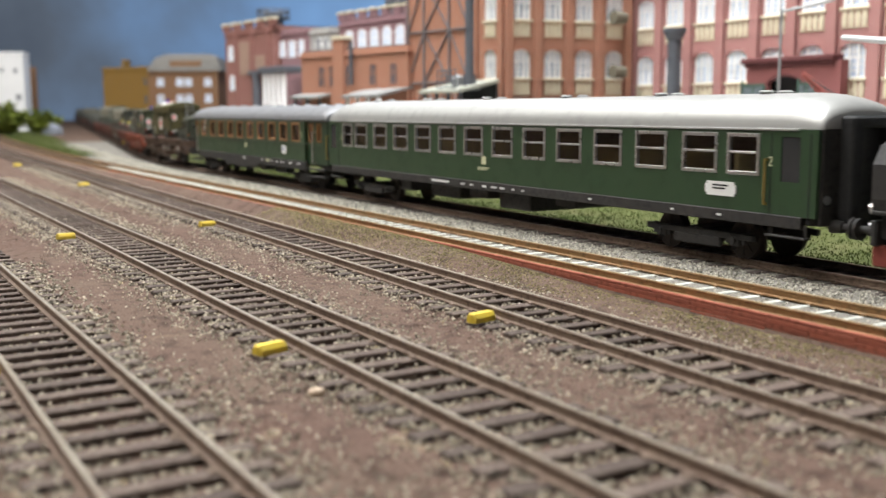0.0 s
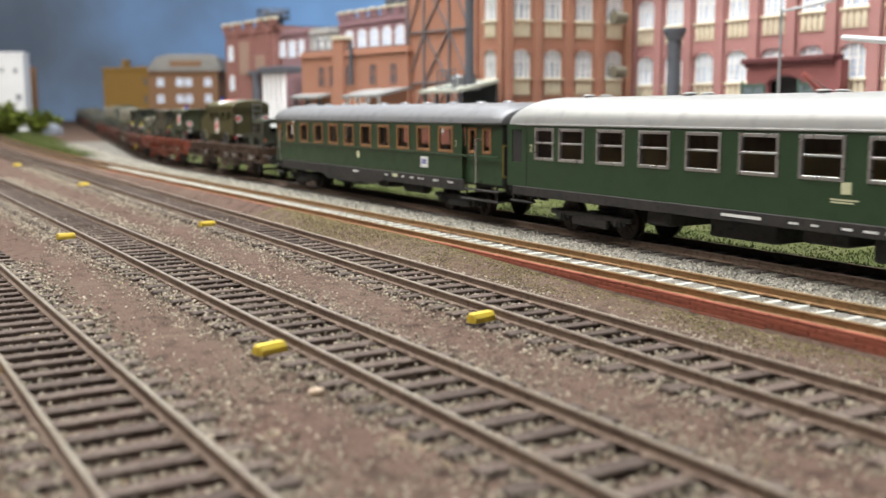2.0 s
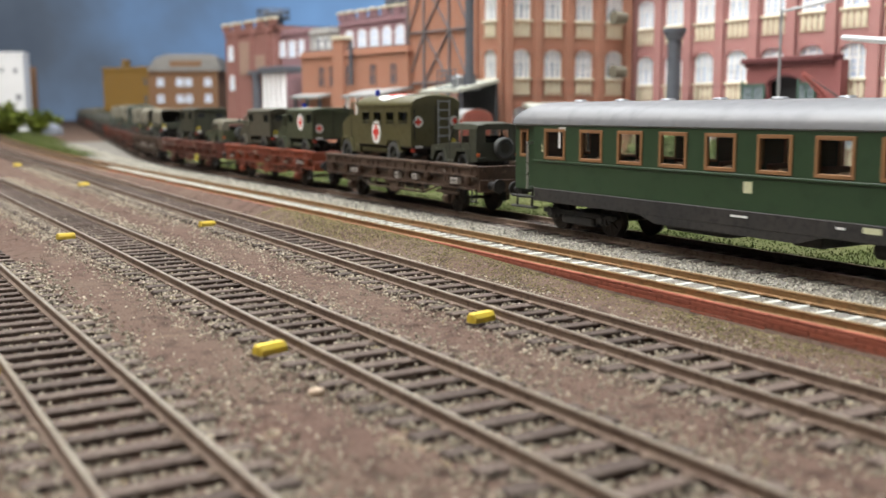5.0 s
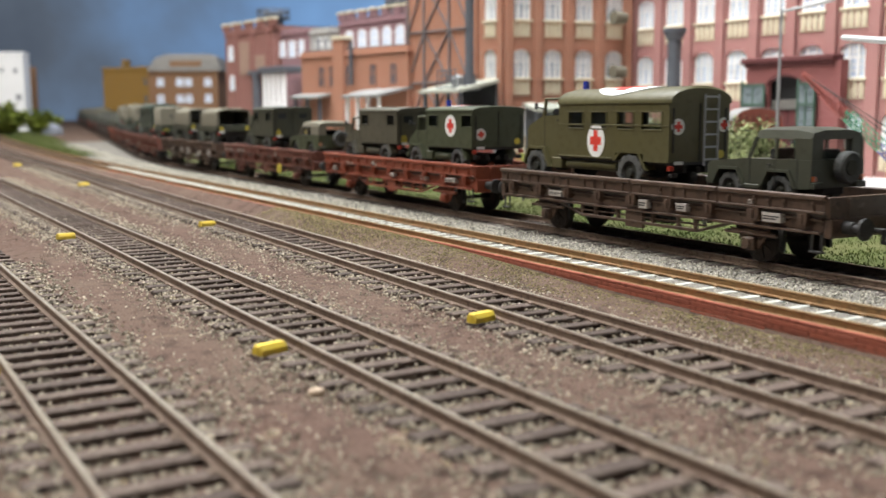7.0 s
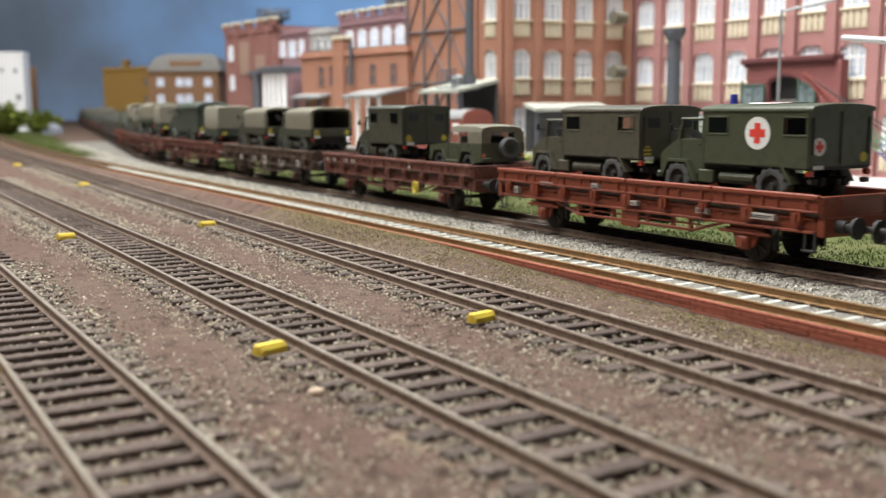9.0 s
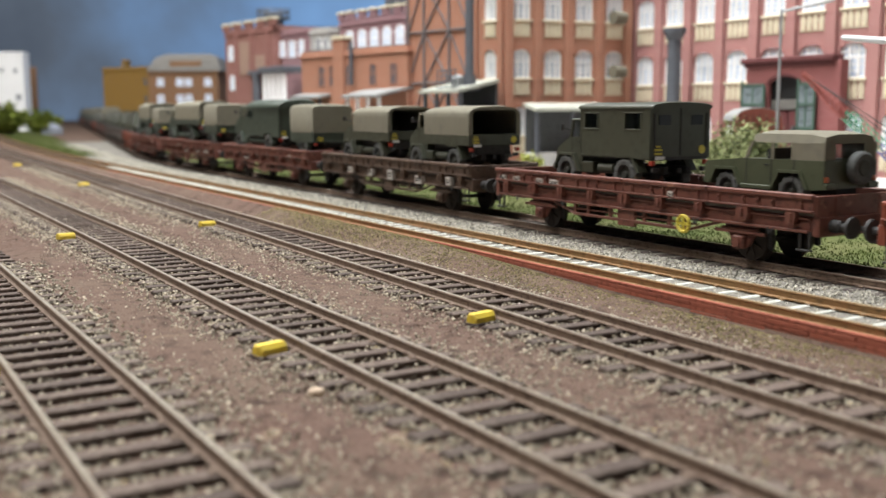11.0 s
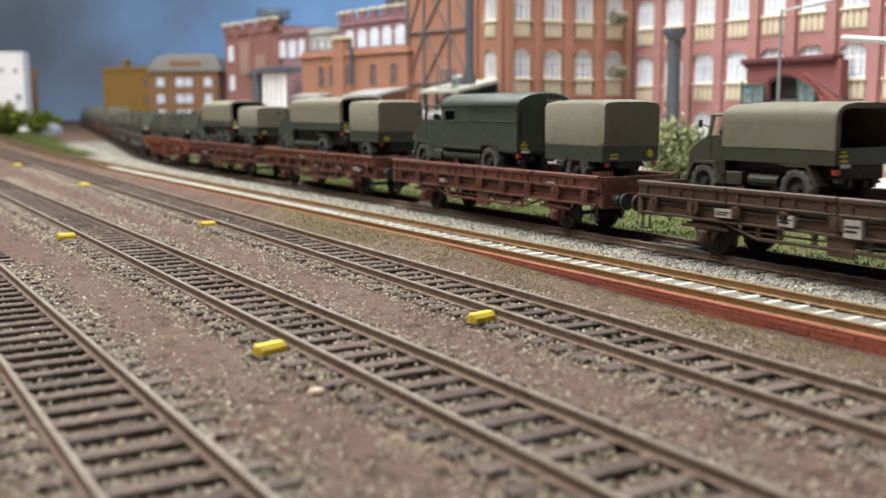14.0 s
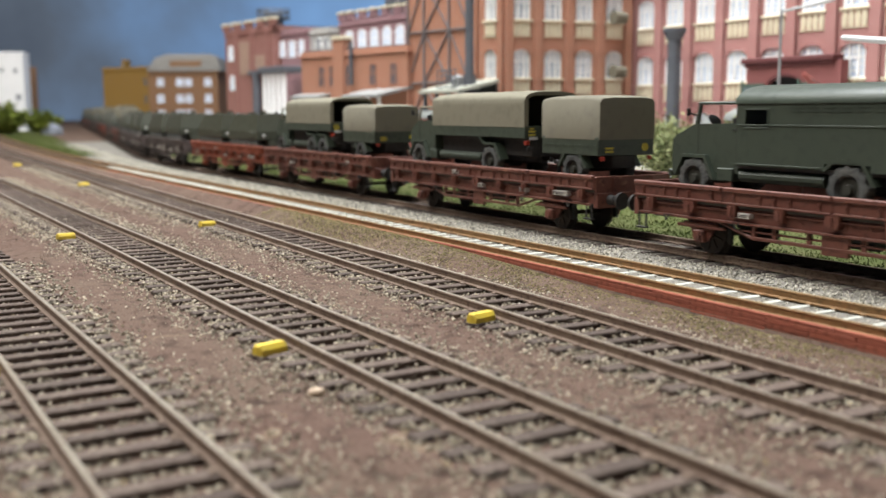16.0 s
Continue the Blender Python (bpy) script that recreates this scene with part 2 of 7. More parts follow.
RAIL_PROFILE = [(-1.05, 0.0), (1.05, 0.0), (1.05, 0.28), (0.3, 0.5), (0.3, 1.35), (0.52, 1.6), (0.52, 1.95), (0.38, 2.08), (-0.38, 2.08), (-0.52, 1.95), (-0.52, 1.6), (-0.3, 1.35), (-0.3, 0.5), (-1.05, 0.28)]


def rail_mesh(line, off, xs, z, side_mat, top_mat):
    g = Geo()
    rings = []
    for x in xs:
        dy = (line(x + 1) - line(x - 1)) / 2
        n = Vector((-dy, 1)).normalized()
        rings.append([(x + n.x * (off + a), line(x) + n.y * (off + a), z + b) for a, b in RAIL_PROFILE])
    g.loft(rings)
    me = g.mesh("rail", side_mat, 30)
    me.materials.append(top_mat)
    for p in me.polygons:
        if p.normal.z > 0.75 and p.center.z > (z + 1.9) * K:
            p.material_index = 1
    return me


def sleeper_mesh(mat, w, length, h):
    me = Geo().box(-w / 2, w / 2, -length / 2, length / 2, -h, 0, 0.22).mesh("sleeper", mat)
    return me


def fixing_mesh(mat):
    """The rail fastenings of one sleeper: small plates and bolts beside each rail."""
    g = Geo()
    for y in (-8.25, 8.25):
        for d in (-1.35, 1.35):
            g.box(-0.7, 0.7, y + d - 0.5, y + d + 0.5, 0, 0.35, 0.1)
    return g.mesh("rail_fixing", mat)


def build_track(name, label, line, top, x_end, pitch, sl_mat, rail_mats, length=30.0, w=3.0, near=(-640, 60), start=120, h=1.6, far_mat=None):
    """Rails with heads at the height top, on sleepers; near ones are pieces, the far ones one mesh."""
    z = top - 2.08
    th = thing(name, label, "railway track", kind="structure")
    xs = [start, 60] + [60 - 40 * i for i in range(1, 20)]
    xs += [x for x in range(-760, int(x_end), -60)]
    xs = sorted(set(xs))
    for off in (-8.25, 8.25):
        part("rail", rail_mesh(line, off, xs, z, *rail_mats), None, th)
    me = sleeper_mesh(sl_mat, w, length, h)
    fx = fixing_mesh(rail_mats[0])
    far = Geo()
    rnd = random.Random(len(name) * 7 + int(pitch * 100))
    x = start - 4
    while x > x_end:
        yy = line(x)
        a = math.atan(line(x + 1) - yy)
        if near[0] < x < near[1]:
            ob = part("sleeper", me, None, th)
            ob.matrix_basis = Matrix.LocRotScale(Vector((x * K, (yy + rnd.uniform(-0.35, 0.35)) * K, (z + rnd.uniform(-0.12, 0.02)) * K)), Euler((rnd.uniform(-0.006, 0.006), rnd.uniform(-0.02, 0.02), a + rnd.uniform(-0.02, 0.02))), Vector((rnd.uniform(0.88, 1.1), 1, 1)))
            if x > -330:
                b = part("rail_fixing", fx, None, ob)
        else:
            far.box(x - w / 2, x + w / 2, yy - length / 2, yy + length / 2, z - h, z)
        x -= pitch * rnd.uniform(0.985, 1.015)
    if far.f:
        part("far_sleepers", far, far_mat or sl_mat, th, kind="stuff")
    return th


build_track("track_1", "rusty siding rails on weathered wooden sleepers", line_a, -2.2, -400, 7.9, M_SLEEPER, (M_RAIL, M_RAIL_TOP), near=(-400, 60))
build_track("track_2", "rusty siding rails on weathered wooden sleepers", line_b, -2.2, -1300, 7.9, M_SLEEPER, (M_RAIL, M_RAIL_TOP))
build_track("track_3", "rusty siding rails on weathered wooden sleepers", line_c, -2.2, -2600, 7.9, M_SLEEPER, (M_RAIL, M_RAIL_TOP))
build_track("track_4", "ochre rusted rails on pale sleepers along the brick edging", line_d, 0.0, -3200, 7.0, M_SLEEPER_PALE, (M_RAIL_OCHRE, M_RAIL_OCHRE_TOP), length=15.0, w=1.5, near=(-810, 60), far_mat=M_SLEEPER)
build_track("track_5", "brown main line rails on dark tarred sleepers", line_e, 0.0, -4700, 7.4, M_SLEEPER_DARK, (M_RAIL, M_RAIL_TOP))


# ---- brick edging under the near rail of the ochre track ----
def build_edging():
    th = thing("ramp_edging", "low brick-red edging wall beneath the ochre rails", "low wall", kind="structure")
    rnd = random.Random(5)
    core = Geo()
    xs = list(range(-760, 121, 20))
    for a, b in zip(xs[:-1], xs[1:]):
        ya, yb = line_d(a) - 9.9, line_d(b) - 9.9
        core.loft([[(x, y - 0.30, -8), (x, y + 0.5, -8), (x, y + 0.5, -1.9), (x, y - 0.30, -1.9)] for x, y in ((a, ya), (b, yb))])
    part("wall_core", core, M_MORTAR_RED, th)
    lens = [22.0, 26.0]
    proto = {}
    for ln in lens:
        proto[ln] = Geo().box(-ln / 2 + 0.05, ln / 2 - 0.05, -0.42, 0.42, -0.5, 0.5, 0.13).mesh("masonry_block", M_BRICK_LOW)
    top = Geo().box(-12.95, 12.95, -0.55, 0.55, -0.4, 0.4, 0.15).mesh("coping_stone", M_BRICK_LOW)
    for k in range(5):
        x = 118.0 - (k % 2) * 11
        while x > -430:
            ln = lens[(k + int(-x)) % 2]
            x -= ln / 2
            ob = part("masonry_block", proto[ln], None, th)
            ob.matrix_basis = place(x, line_d(x) - 10.1 + rnd.uniform(-0.05, 0.05), -2.95 - 1.02 * k, 1.0)
            x -= ln / 2
    x = 118.0
    while x > -760:
        ob = part("coping_stone", top, None, th)
        ob.matrix_basis = place(x, line_d(x) - 9.95, -2.05, math.degrees(math.atan(line_d(x + 1) - line_d(x))))
        x -= 26
    return th


build_edging()


# ---- ballast: one mesh of stones for each bed ----
def stones(name, label, mat, spots, smin, smax, seed):
    """spots: an array of x, y, z for every stone."""
    rg = np.random.default_rng(seed)
    n = len(spots)
    base = np.array([(1, 0, -0.35), (-0.5, 0.87, -0.35), (-0.5, -0.87, -0.35), (-0.95, 0.1, 0.3), (0.45, -0.85, 0.35), (0.5, 0.75, 0.3), (0.05, 0.05, 0.85)])
    fcs = np.array([(0, 4, 5), (0, 2, 4), (2, 3, 4), (2, 1, 3), (1, 5, 3), (1, 0, 5), (3, 5, 6), (5, 4, 6), (4, 3, 6)])
    size = rg.uniform(smin, smax, (n, 1, 1)) * rg.uniform(0.7, 1.3, (n, 1, 3))
    v = base[None] * size * rg.uniform(0.75, 1.25, (n, 7, 3))
    a = rg.uniform(0, 2 * np.pi, n)
    b = rg.uniform(-0.6, 0.6, n)
    ca, sa, cb, sb = np.cos(a)[:, None], np.sin(a)[:, None], np.cos(b)[:, None], np.sin(b)[:, None]
    x, y, z = v[..., 0], v[..., 1], v[..., 2]
    y, z = y * cb - z * sb, y * sb + z * cb
    x, y = x * ca - y * sa, x * sa + y * ca
    v = np.stack([x, y, z], -1) + spots[:, None, :]
    f = (fcs[None] + (np.arange(n) * 7)[:, None, None]).reshape(-1, 3)
    ob = new(name, mesh_np(name, v.reshape(-1, 3), f, mat))
    return tagged(ob, label, "ballast", kind="stuff")


def bed_spots(line, zs, n, half, x0, x1, seed, power=1.5, core=0.5, sink=0.0):
    """Places of stones along a bed: denser towards x1, thinning out past the sleeper ends."""
    rg = np.random.default_rng(seed)
    t = rg.uniform(0, 1, n) ** power
    x = x1 + (x0 - x1) * t
    w = np.where(rg.uniform(0, 1, n) < core, rg.uniform(-0.85, 0.85, n), np.clip(rg.normal(0, 0.42, n) + np.sign(rg.uniform(-1, 1, n)) * 0.85, -1.6, 1.6))
    y = np.array([line(a) for a in x]) + w * half
    z = zs + rg.uniform(-0.5, 0.12, n) - np.where(np.abs(w) < 0.55, sink, 0.0) - np.clip(np.abs(w) - 0.8, 0, 1) * 1.0
    return np.stack([x, y, z], -1)

# ---- strips of gravel, grass and paving ----
def strip(name, label, category, mat, lo, hi, z, xs, cols=6, rough=0.25, kind="structure"):
    verts, faces = [], []
    for x in xs:
        for j in range(cols + 1):
            y = lo(x) + (hi(x) - lo(x)) * j / cols
            verts.append((x, y, z + rough * noise.noise(Vector((x * 0.06, y * 0.08, 1.7))) - (0.25 if j in (0, cols) else 0.0)))
    n = cols + 1
    for i in range(len(xs) - 1):
        for j in range(cols):
            a = i * n + j
            faces.append((a, a + n, a + n + 1, a + 1))
    return tagged(new(name, mesh_np(name, verts, faces, mat)), label, category, kind=kind)


XS = list(range(-1500, 140, 12))
XF = [-4700, -4000, -3300, -2800, -2400, -2000, -1750] + list(range(-1500, 140, 40))
strip("gravel_bed", "pale grey gravel bed of the main line", "gravel", M_BALLAST_PALE, lambda x: line_d(x) + (-8.6 if x > -690 else 9.6), lambda x: max(line_d(x) + 40, line_e(x) + 19), -2.45, XS, 10)
strip("grass_verge", "strip of short green grass beside the main line", "grass", M_GRASS, lambda x: line_e(x) + 19.5, lambda x: line_e(x) + 95, -2.3, XS, 8, 0.5)
strip("grass_verge", "patchy green grass between the curving tracks", "grass", M_GRASS, lambda x: line_d(x) + 12, lambda x: line_d(x) + 14 + (line_e(x) - 22 - line_d(x) - 14) * 0.5, -2.25, [-4700, -4000, -3300, -2800, -2400, -2000, -1750, -1500, -1300, -1150, -1050], 6, 0.5)
strip("yard_paving", "pale concrete paving before the factory", "paving", M_YARD, lambda x: line_e(x) + 96, lambda x: 1300.0, -2.4, [-1500, -1000, -600, -300, 0, 400], 4, 0.0)

for nm, ln, z, n, x0, x1, half, seed in (("track_1", line_a, -4.5, 14000, -330, 30, 15.5, 1), ("track_2", line_b, -4.5, 36000, -760, 60, 15.5, 2), ("track_3", line_c, -4.5, 38000, -900, 60, 15.5, 3)):
    stones("ballast", "loose grey brown ballast stones between weathered sleepers", M_STONE, bed_spots(ln, z, n, half, x0, x1, seed, core=0.42, sink=0.75 if nm == "track_1" else 0.45), 0.22, 0.52, seed)
stones("ballast", "pale grey ballast stones between the pale sleepers", M_STONE_GREY, bed_spots(line_d, -2.5, 12000, 8.0, -800, 60, 4, core=1.0), 0.22, 0.5, 4)
sp = bed_spots(lambda x: line_e(x), -2.8, 32000, 15.5, -1400, 60, 5)
stones("ballast", "grey ballast stones along the main line", M_STONE_GREY, sp, 0.28, 0.62, 5)
sp = bed_spots(lambda x: (line_d(x) + line_e(x)) / 2 - 1, -2.25, 28000, 14, -1400, 60, 6, core=1.0)
stones("ballast", "grey gravel between the ochre track and the main line", M_STONE_GREY, sp, 0.28, 0.66, 6)


def soil_spots(n, seed):
    rg = np.random.default_rng(seed)
    x = 60 - rg.uniform(0, 1, n) ** 1.6 * 700
    y = rg.uniform(10, 160, n)
    keep = np.array([b < line_d(a) - 12 for a, b in zip(x, y)])
    x, y = x[keep], y[keep]
    z = np.array([ground_z(a, b) for a, b in zip(x, y)]) + rg.uniform(-0.15, 0.1, len(x))
    return np.stack([x, y, z], -1)


stones("soil_grains", "coarse reddish grains scattered over the soil", M_GRAIN, soil_spots(60000, 8), 0.09, 0.26, 8)
stones("gravel_crumbs", "loose pale gravel crumbs on the soil", M_STONE, soil_spots(2500, 9), 0.16, 0.40, 9)


def wall_foot_spots(n, seed):
    rg = np.random.default_rng(seed)
    x = 60 - rg.uniform(0, 1, n) * 480
    y = np.array([line_d(a) - 11.0 for a in x]) - rg.uniform(0, 1, n) ** 1.7 * 13
    z = np.array([ground_z(a, b) for a, b in zip(x, y)]) + rg.uniform(-0.15, 0.12, n)
    return np.stack([x, y, z], -1)


stones("dry_flock", "dry tan and olive flock along the wall foot", M_DRY, wall_foot_spots(16000, 12), 0.12, 0.36, 12)
b = new("pebble", Geo().loft([[(-149.2 + r * 1.2 * math.cos(a), 61.2 + r * 1.5 * math.sin(a), -5.3 + z) for a in [i * math.pi / 5 for i in range(10)]] for z, r in ((0, 0.8), (0.6, 1.0), (1.1, 0.8), (1.4, 0.3))]).mesh("pebble", M_PEBBLE, 60))
tagged(b, "single large pale tan pebble on the soil", "pebble")


def yellow_block(x, y, turn):
    th = thing("yellow_marker", "small yellow painted marker block beside a rail", "marker block", "yellow marker blocks")
    prof = [(-1.55, 0.0), (1.55, 0.0), (1.5, 1.2), (0.9, 2.1), (-0.9, 2.1), (-1.5, 1.2)]
    g = Geo().loft([[(a * k, yy, b * k2) for a, b in prof] for yy, k, k2 in ((-3.1, 0.86, 0.88), (-2.85, 1.0, 1.0), (2.85, 1.0, 1.0), (3.1, 0.86, 0.88))])
    part("block", g, M_YELLOW, th)
    part("foot_plate", Geo().box(-1.9, 1.9, -3.4, 3.4, -0.35, 0.12, 0.08), M_SLEEPER, th)
    th.matrix_world = place(x, y, -4.55, turn)


for x, y, a in ((-177.5, 63.6, 18), (-181.5, 113.0, 14), (-378.5, 60.2, 12), (-390.5, 115.4, 9), (-645.0, 114.6, 8), (-913.0, 110.0, 6), (-186.0, 14.2, 10)):
    yellow_block(x, y, a)


def grass_tufts(name, label, n, spot, hmin, hmax, seed, mat):
    rg = np.random.default_rng(seed)
    p = spot(rg, n)
    h = rg.uniform(hmin, hmax, n)
    a = rg.uniform(0, 2 * np.pi, n)
    lean = rg.normal(0, 0.35, (n, 2)) * h[:, None]
    w = 0.28
    v = np.zeros((n, 3, 3))
    v[:, 0] = p + np.stack([np.cos(a) * w, np.sin(a) * w, 0 * a], -1)
    v[:, 1] = p - np.stack([np.cos(a) * w, np.sin(a) * w, 0 * a], -1)
    v[:, 2] = p + np.stack([lean[:, 0], lean[:, 1], h], -1)
    ob = new(name, mesh_np(name, v.reshape(-1, 3), np.arange(n * 3).reshape(-1, 3), mat))
    return tagged(ob, label, "grass", kind="stuff")


def verge_spot(rg, n):
    x = 60 - rg.uniform(0, 1, n) ** 1.3 * 900
    y = np.array([line_e(a) for a in x]) + 20 + rg.uniform(0, 1, n) ** 1.4 * 70
    return np.stack([x, y, np.full(n, -2.4)], -1)


def far_spot(rg, n):
    x = -1000 - rg.uniform(0, 1, n) * 1300
    lo, hi = np.array([line_d(a) + 13 for a in x]), np.array([line_e(a) - 26 for a in x])
    y = lo + (hi - lo) * 0.55 * rg.uniform(0, 1, n) ** 1.8
    return np.stack([x, y, np.full(n, -2.4)], -1)


grass_tufts("grass", "short flocked grass beside the main line", 34000, verge_spot, 0.3, 1.1, 21, M_GRASS_BLADE)
grass_tufts("grass", "short flocked grass beside the curve", 9000, far_spot, 0.8, 3.5, 22, M_GRASS_BLADE)


def bush(label, x, y, z, rx, ry, h, n, leaf, seed, mat):
    """A shrub of thin stems and many small leaves with gaps between its sprays."""
    th = thing("shrub", label, "shrub", "shrubs", m=place(x, y, z))
    rg = random.Random(seed)
    stems, leaves = Geo(), Geo()
    for k in range(26):
        a, u = rg.uniform(0, 6.283), rg.uniform(0.25, 1.0)
        tip = Vector((math.cos(a) * rx * u, math.sin(a) * ry * u, h * (1.05 - 0.5 * u * u) * rg.uniform(0.65, 1.08)))
        root = Vector((math.cos(a) * rx * 0.15, math.sin(a) * ry * 0.15, 0))
        mid = (root + tip) / 2 + Vector((0, 0, h * 0.12))
        stems.cyl(root, mid, h * 0.014, h * 0.010, 5).cyl(mid, tip, h * 0.010, h * 0.004, 5)
        for j in range(n // 26):
            f = rg.uniform(0.25, 1.04)
            c = (root.lerp(mid, f * 2) if f < 0.5 else mid.lerp(tip, f * 2 - 1)) + Vector((rg.gauss(0, 1), rg.gauss(0, 1), rg.gauss(0, 1))) * h * (0.07 if n < 5000 else 0.11)
            c.z = max(c.z, 0.3)
            d = Vector((rg.gauss(0, 1), rg.gauss(0, 1), rg.gauss(0, 0.6))).normalized()
            e = d.orthogonal().normalized() * leaf * rg.uniform(0.35, 0.6)
            d = d * leaf * rg.uniform(0.7, 1.3)
            leaves.add([c, c + d * 0.5 + e, c + d, c + d * 0.5 - e], [(0, 1, 2, 3)])
    part("branchwork", stems, M_TWIG, th)
    lv = bpy.data.meshes.new("leaves")
    lv.from_pydata([(a * K, b_ * K, c * K) for a, b_, c in leaves.v], [], leaves.f)
    lv.materials.append(mat)
    part("foliage", lv, None, th, kind="stuff")
    return th


bush("broad leafy green shrub with pale leaf tips beside the line", -452, 415, -2.4, 40, 16, 35, 11000, 1.7, 31, M_LEAF_PALE)
bush("leafy green shrub with pale leaf tips beside the yard lamp", -401, 419, -2.4, 27, 15, 33, 7000, 1.7, 32, M_LEAF_PALE)
bush("low yellow green shrub beside the yard", -402, 486, -2.4, 13, 9, 14, 800, 2.0, 33, M_LEAF_YELLOW)
bush("low yellow green shrub beside the goods wagon", -573, 396, -2.4, 12, 9, 14, 700, 1.8, 34, M_LEAF_YELLOW)
bush("large dark green bush before the white house", -2040, 228, -2.4, 60, 45, 54, 4200, 7, 35, M_LEAF_DARK)
bush("large dark green bush before the white house", -2030, 292, -2.4, 38, 32, 46, 2400, 6, 36, M_LEAF_DARK)
b = new("boulder", Geo().loft([[(-2010 + r * 16 * math.cos(a), 306 + r * 20 * math.sin(a), -3 + z) for a in [i * math.pi / 5 for i in range(10)]] for z, r in ((0, 0.95), (9, 1.0), (17, 0.7), (21, 0.25))]).mesh("boulder", M_BOULDER, 40))
tagged(b, "grey blue boulder beside the green bush", "rock")

# ---- train materials ----
M_GREEN = material("bottle_green_coach_paint", (0.028, 0.058, 0.026), 0.36, vary=0.10, scale=30, second=(0.032, 0.062, 0.030), bump=0.04, bscale=1500)
M_SILVER = material("silver_grey_roof_paint", (0.36, 0.355, 0.335), 0.42, 0.3, vary=0.08, scale=25, second=(0.39, 0.39, 0.365), bump=0.05, bscale=1200)
M_ROOF_GREY = material("matt_grey_roof_paint", (0.175, 0.175, 0.18), 0.45, 0.15, vary=0.1, scale=25, second=(0.19, 0.19, 0.19), bump=0.05)
M_BLACK = material("matt_black_underframe", (0.017, 0.016, 0.015), 0.7, vary=0.3, scale=90, second=(0.035, 0.030, 0.026), bump=0.2)
M_RUBBER = material("black_rubber", (0.02, 0.02, 0.02), 0.8, vary=0.2, scale=80)
M_CHROME = material("bright_window_metal", (0.62, 0.62, 0.60), 0.30, 0.9, vary=0.08, scale=80)
M_WOODFRAME = material("orange_brown_window_wood", (0.30, 0.15, 0.062), 0.55, vary=0.2, scale=120)
M_INSIDE = material("brown_compartment_wall", (0.15, 0.085, 0.050), 0.8, vary=0.2, scale=60, second=(0.24, 0.17, 0.09))
M_CURTAIN = material("ochre_curtain", (0.34, 0.25, 0.10), 0.9, vary=0.2, scale=80)
M_GLASS = glass_material("window_glass", (0.80, 0.84, 0.82))
M_DARKGLASS = material("dark_vehicle_glass", (0.035, 0.040, 0.042), 0.08, vary=0.2, scale=60)
M_WHITE = material("white_lettering", (0.78, 0.78, 0.75), 0.7, vary=0.08, scale=150)
M_CREAM = material("cream_lettering", (0.62, 0.62, 0.40), 0.7, vary=0.1, scale=150)
M_BRASS = material("brass_handrail", (0.42, 0.30, 0.09), 0.4, 0.6, vary=0.2, scale=150)
M_PLATE = material("soiled_white_label", (0.46, 0.43, 0.39), 0.8, vary=0.25, scale=260, second=(0.33, 0.27, 0.23))
M_WHEEL = material("dark_brown_wheel", (0.050, 0.036, 0.028), 0.6, 0.3, vary=0.3, scale=200)
M_WAGON_BROWN = material("weathered_brown_wagon", (0.066, 0.036, 0.022), 0.52, vary=0.3, scale=70, second=(0.092, 0.056, 0.036), mix=0.6, bump=0.25, bscale=900, wear=(0.20, 0.13, 0.09), wearamt=0.25)
M_WAGON_RED = material("oxide_red_wagon", (0.235, 0.050, 0.021), 0.5, vary=0.25, scale=60, second=(0.175, 0.042, 0.020), mix=0.5, bump=0.15, bscale=900, wear=(0.34, 0.12, 0.06), wearamt=0.18)
# Maroon wear flecks are weathering and also carry the orange highlights of the edges.
M_WAGON_MAROON = material("weathered_maroon_wagon", (0.120, 0.034, 0.022), 0.55, vary=0.35, scale=70, second=(0.150, 0.056, 0.036), mix=0.6, bump=0.25, bscale=900, wear=(0.27, 0.125, 0.075), wearamt=0.28)
M_WAGON_DARK = material("dark_grey_brown_wagon", (0.060, 0.046, 0.042), 0.8, vary=0.3, scale=70, second=(0.10, 0.07, 0.06), mix=0.5, bump=0.2)
M_DECK = material("grey_plank_deck", (0.095, 0.075, 0.062), 0.9, vary=0.3, scale=90, bump=0.3)
M_OLIVE = material("yellow_olive_paint", (0.076, 0.066, 0.020), 0.5, vary=0.12, scale=50, second=(0.082, 0.074, 0.031), bump=0.1)
M_OLIVE_GREEN = material("army_green_paint", (0.046, 0.054, 0.024), 0.5, vary=0.12, scale=50, second=(0.056, 0.064, 0.034), bump=0.1)
M_OLIVE_DARK = material("dark_army_green_paint", (0.042, 0.042, 0.024), 0.5, vary=0.14, scale=50, second=(0.045, 0.050, 0.033), bump=0.1)
M_OLIVE_GREY = material("grey_olive_paint", (0.066, 0.060, 0.038), 0.55, vary=0.14, scale=50, second=(0.078, 0.070, 0.046), bump=0.1)
M_OLIVE_BLUE = material("blue_green_army_paint", (0.036, 0.048, 0.033), 0.5, vary=0.12, scale=50, second=(0.047, 0.061, 0.042), bump=0.1)
M_TARP = material("grey_olive_tarpaulin", (0.180, 0.167, 0.128), 0.9, vary=0.12, scale=40, second=(0.165, 0.150, 0.108), mix=0.6, bump=0.45, bscale=260, spec=0.2)
M_TARP_PALE = material("pale_olive_tarpaulin", (0.20, 0.186, 0.138), 0.9, vary=0.12, scale=40, second=(0.20, 0.185, 0.135), mix=0.6, bump=0.45, bscale=260, spec=0.2)
M_TYRE = material("grey_rubber_tyre", (0.058, 0.062, 0.061), 0.85, vary=0.25, scale=150, second=(0.11, 0.11, 0.10), bump=0.4)
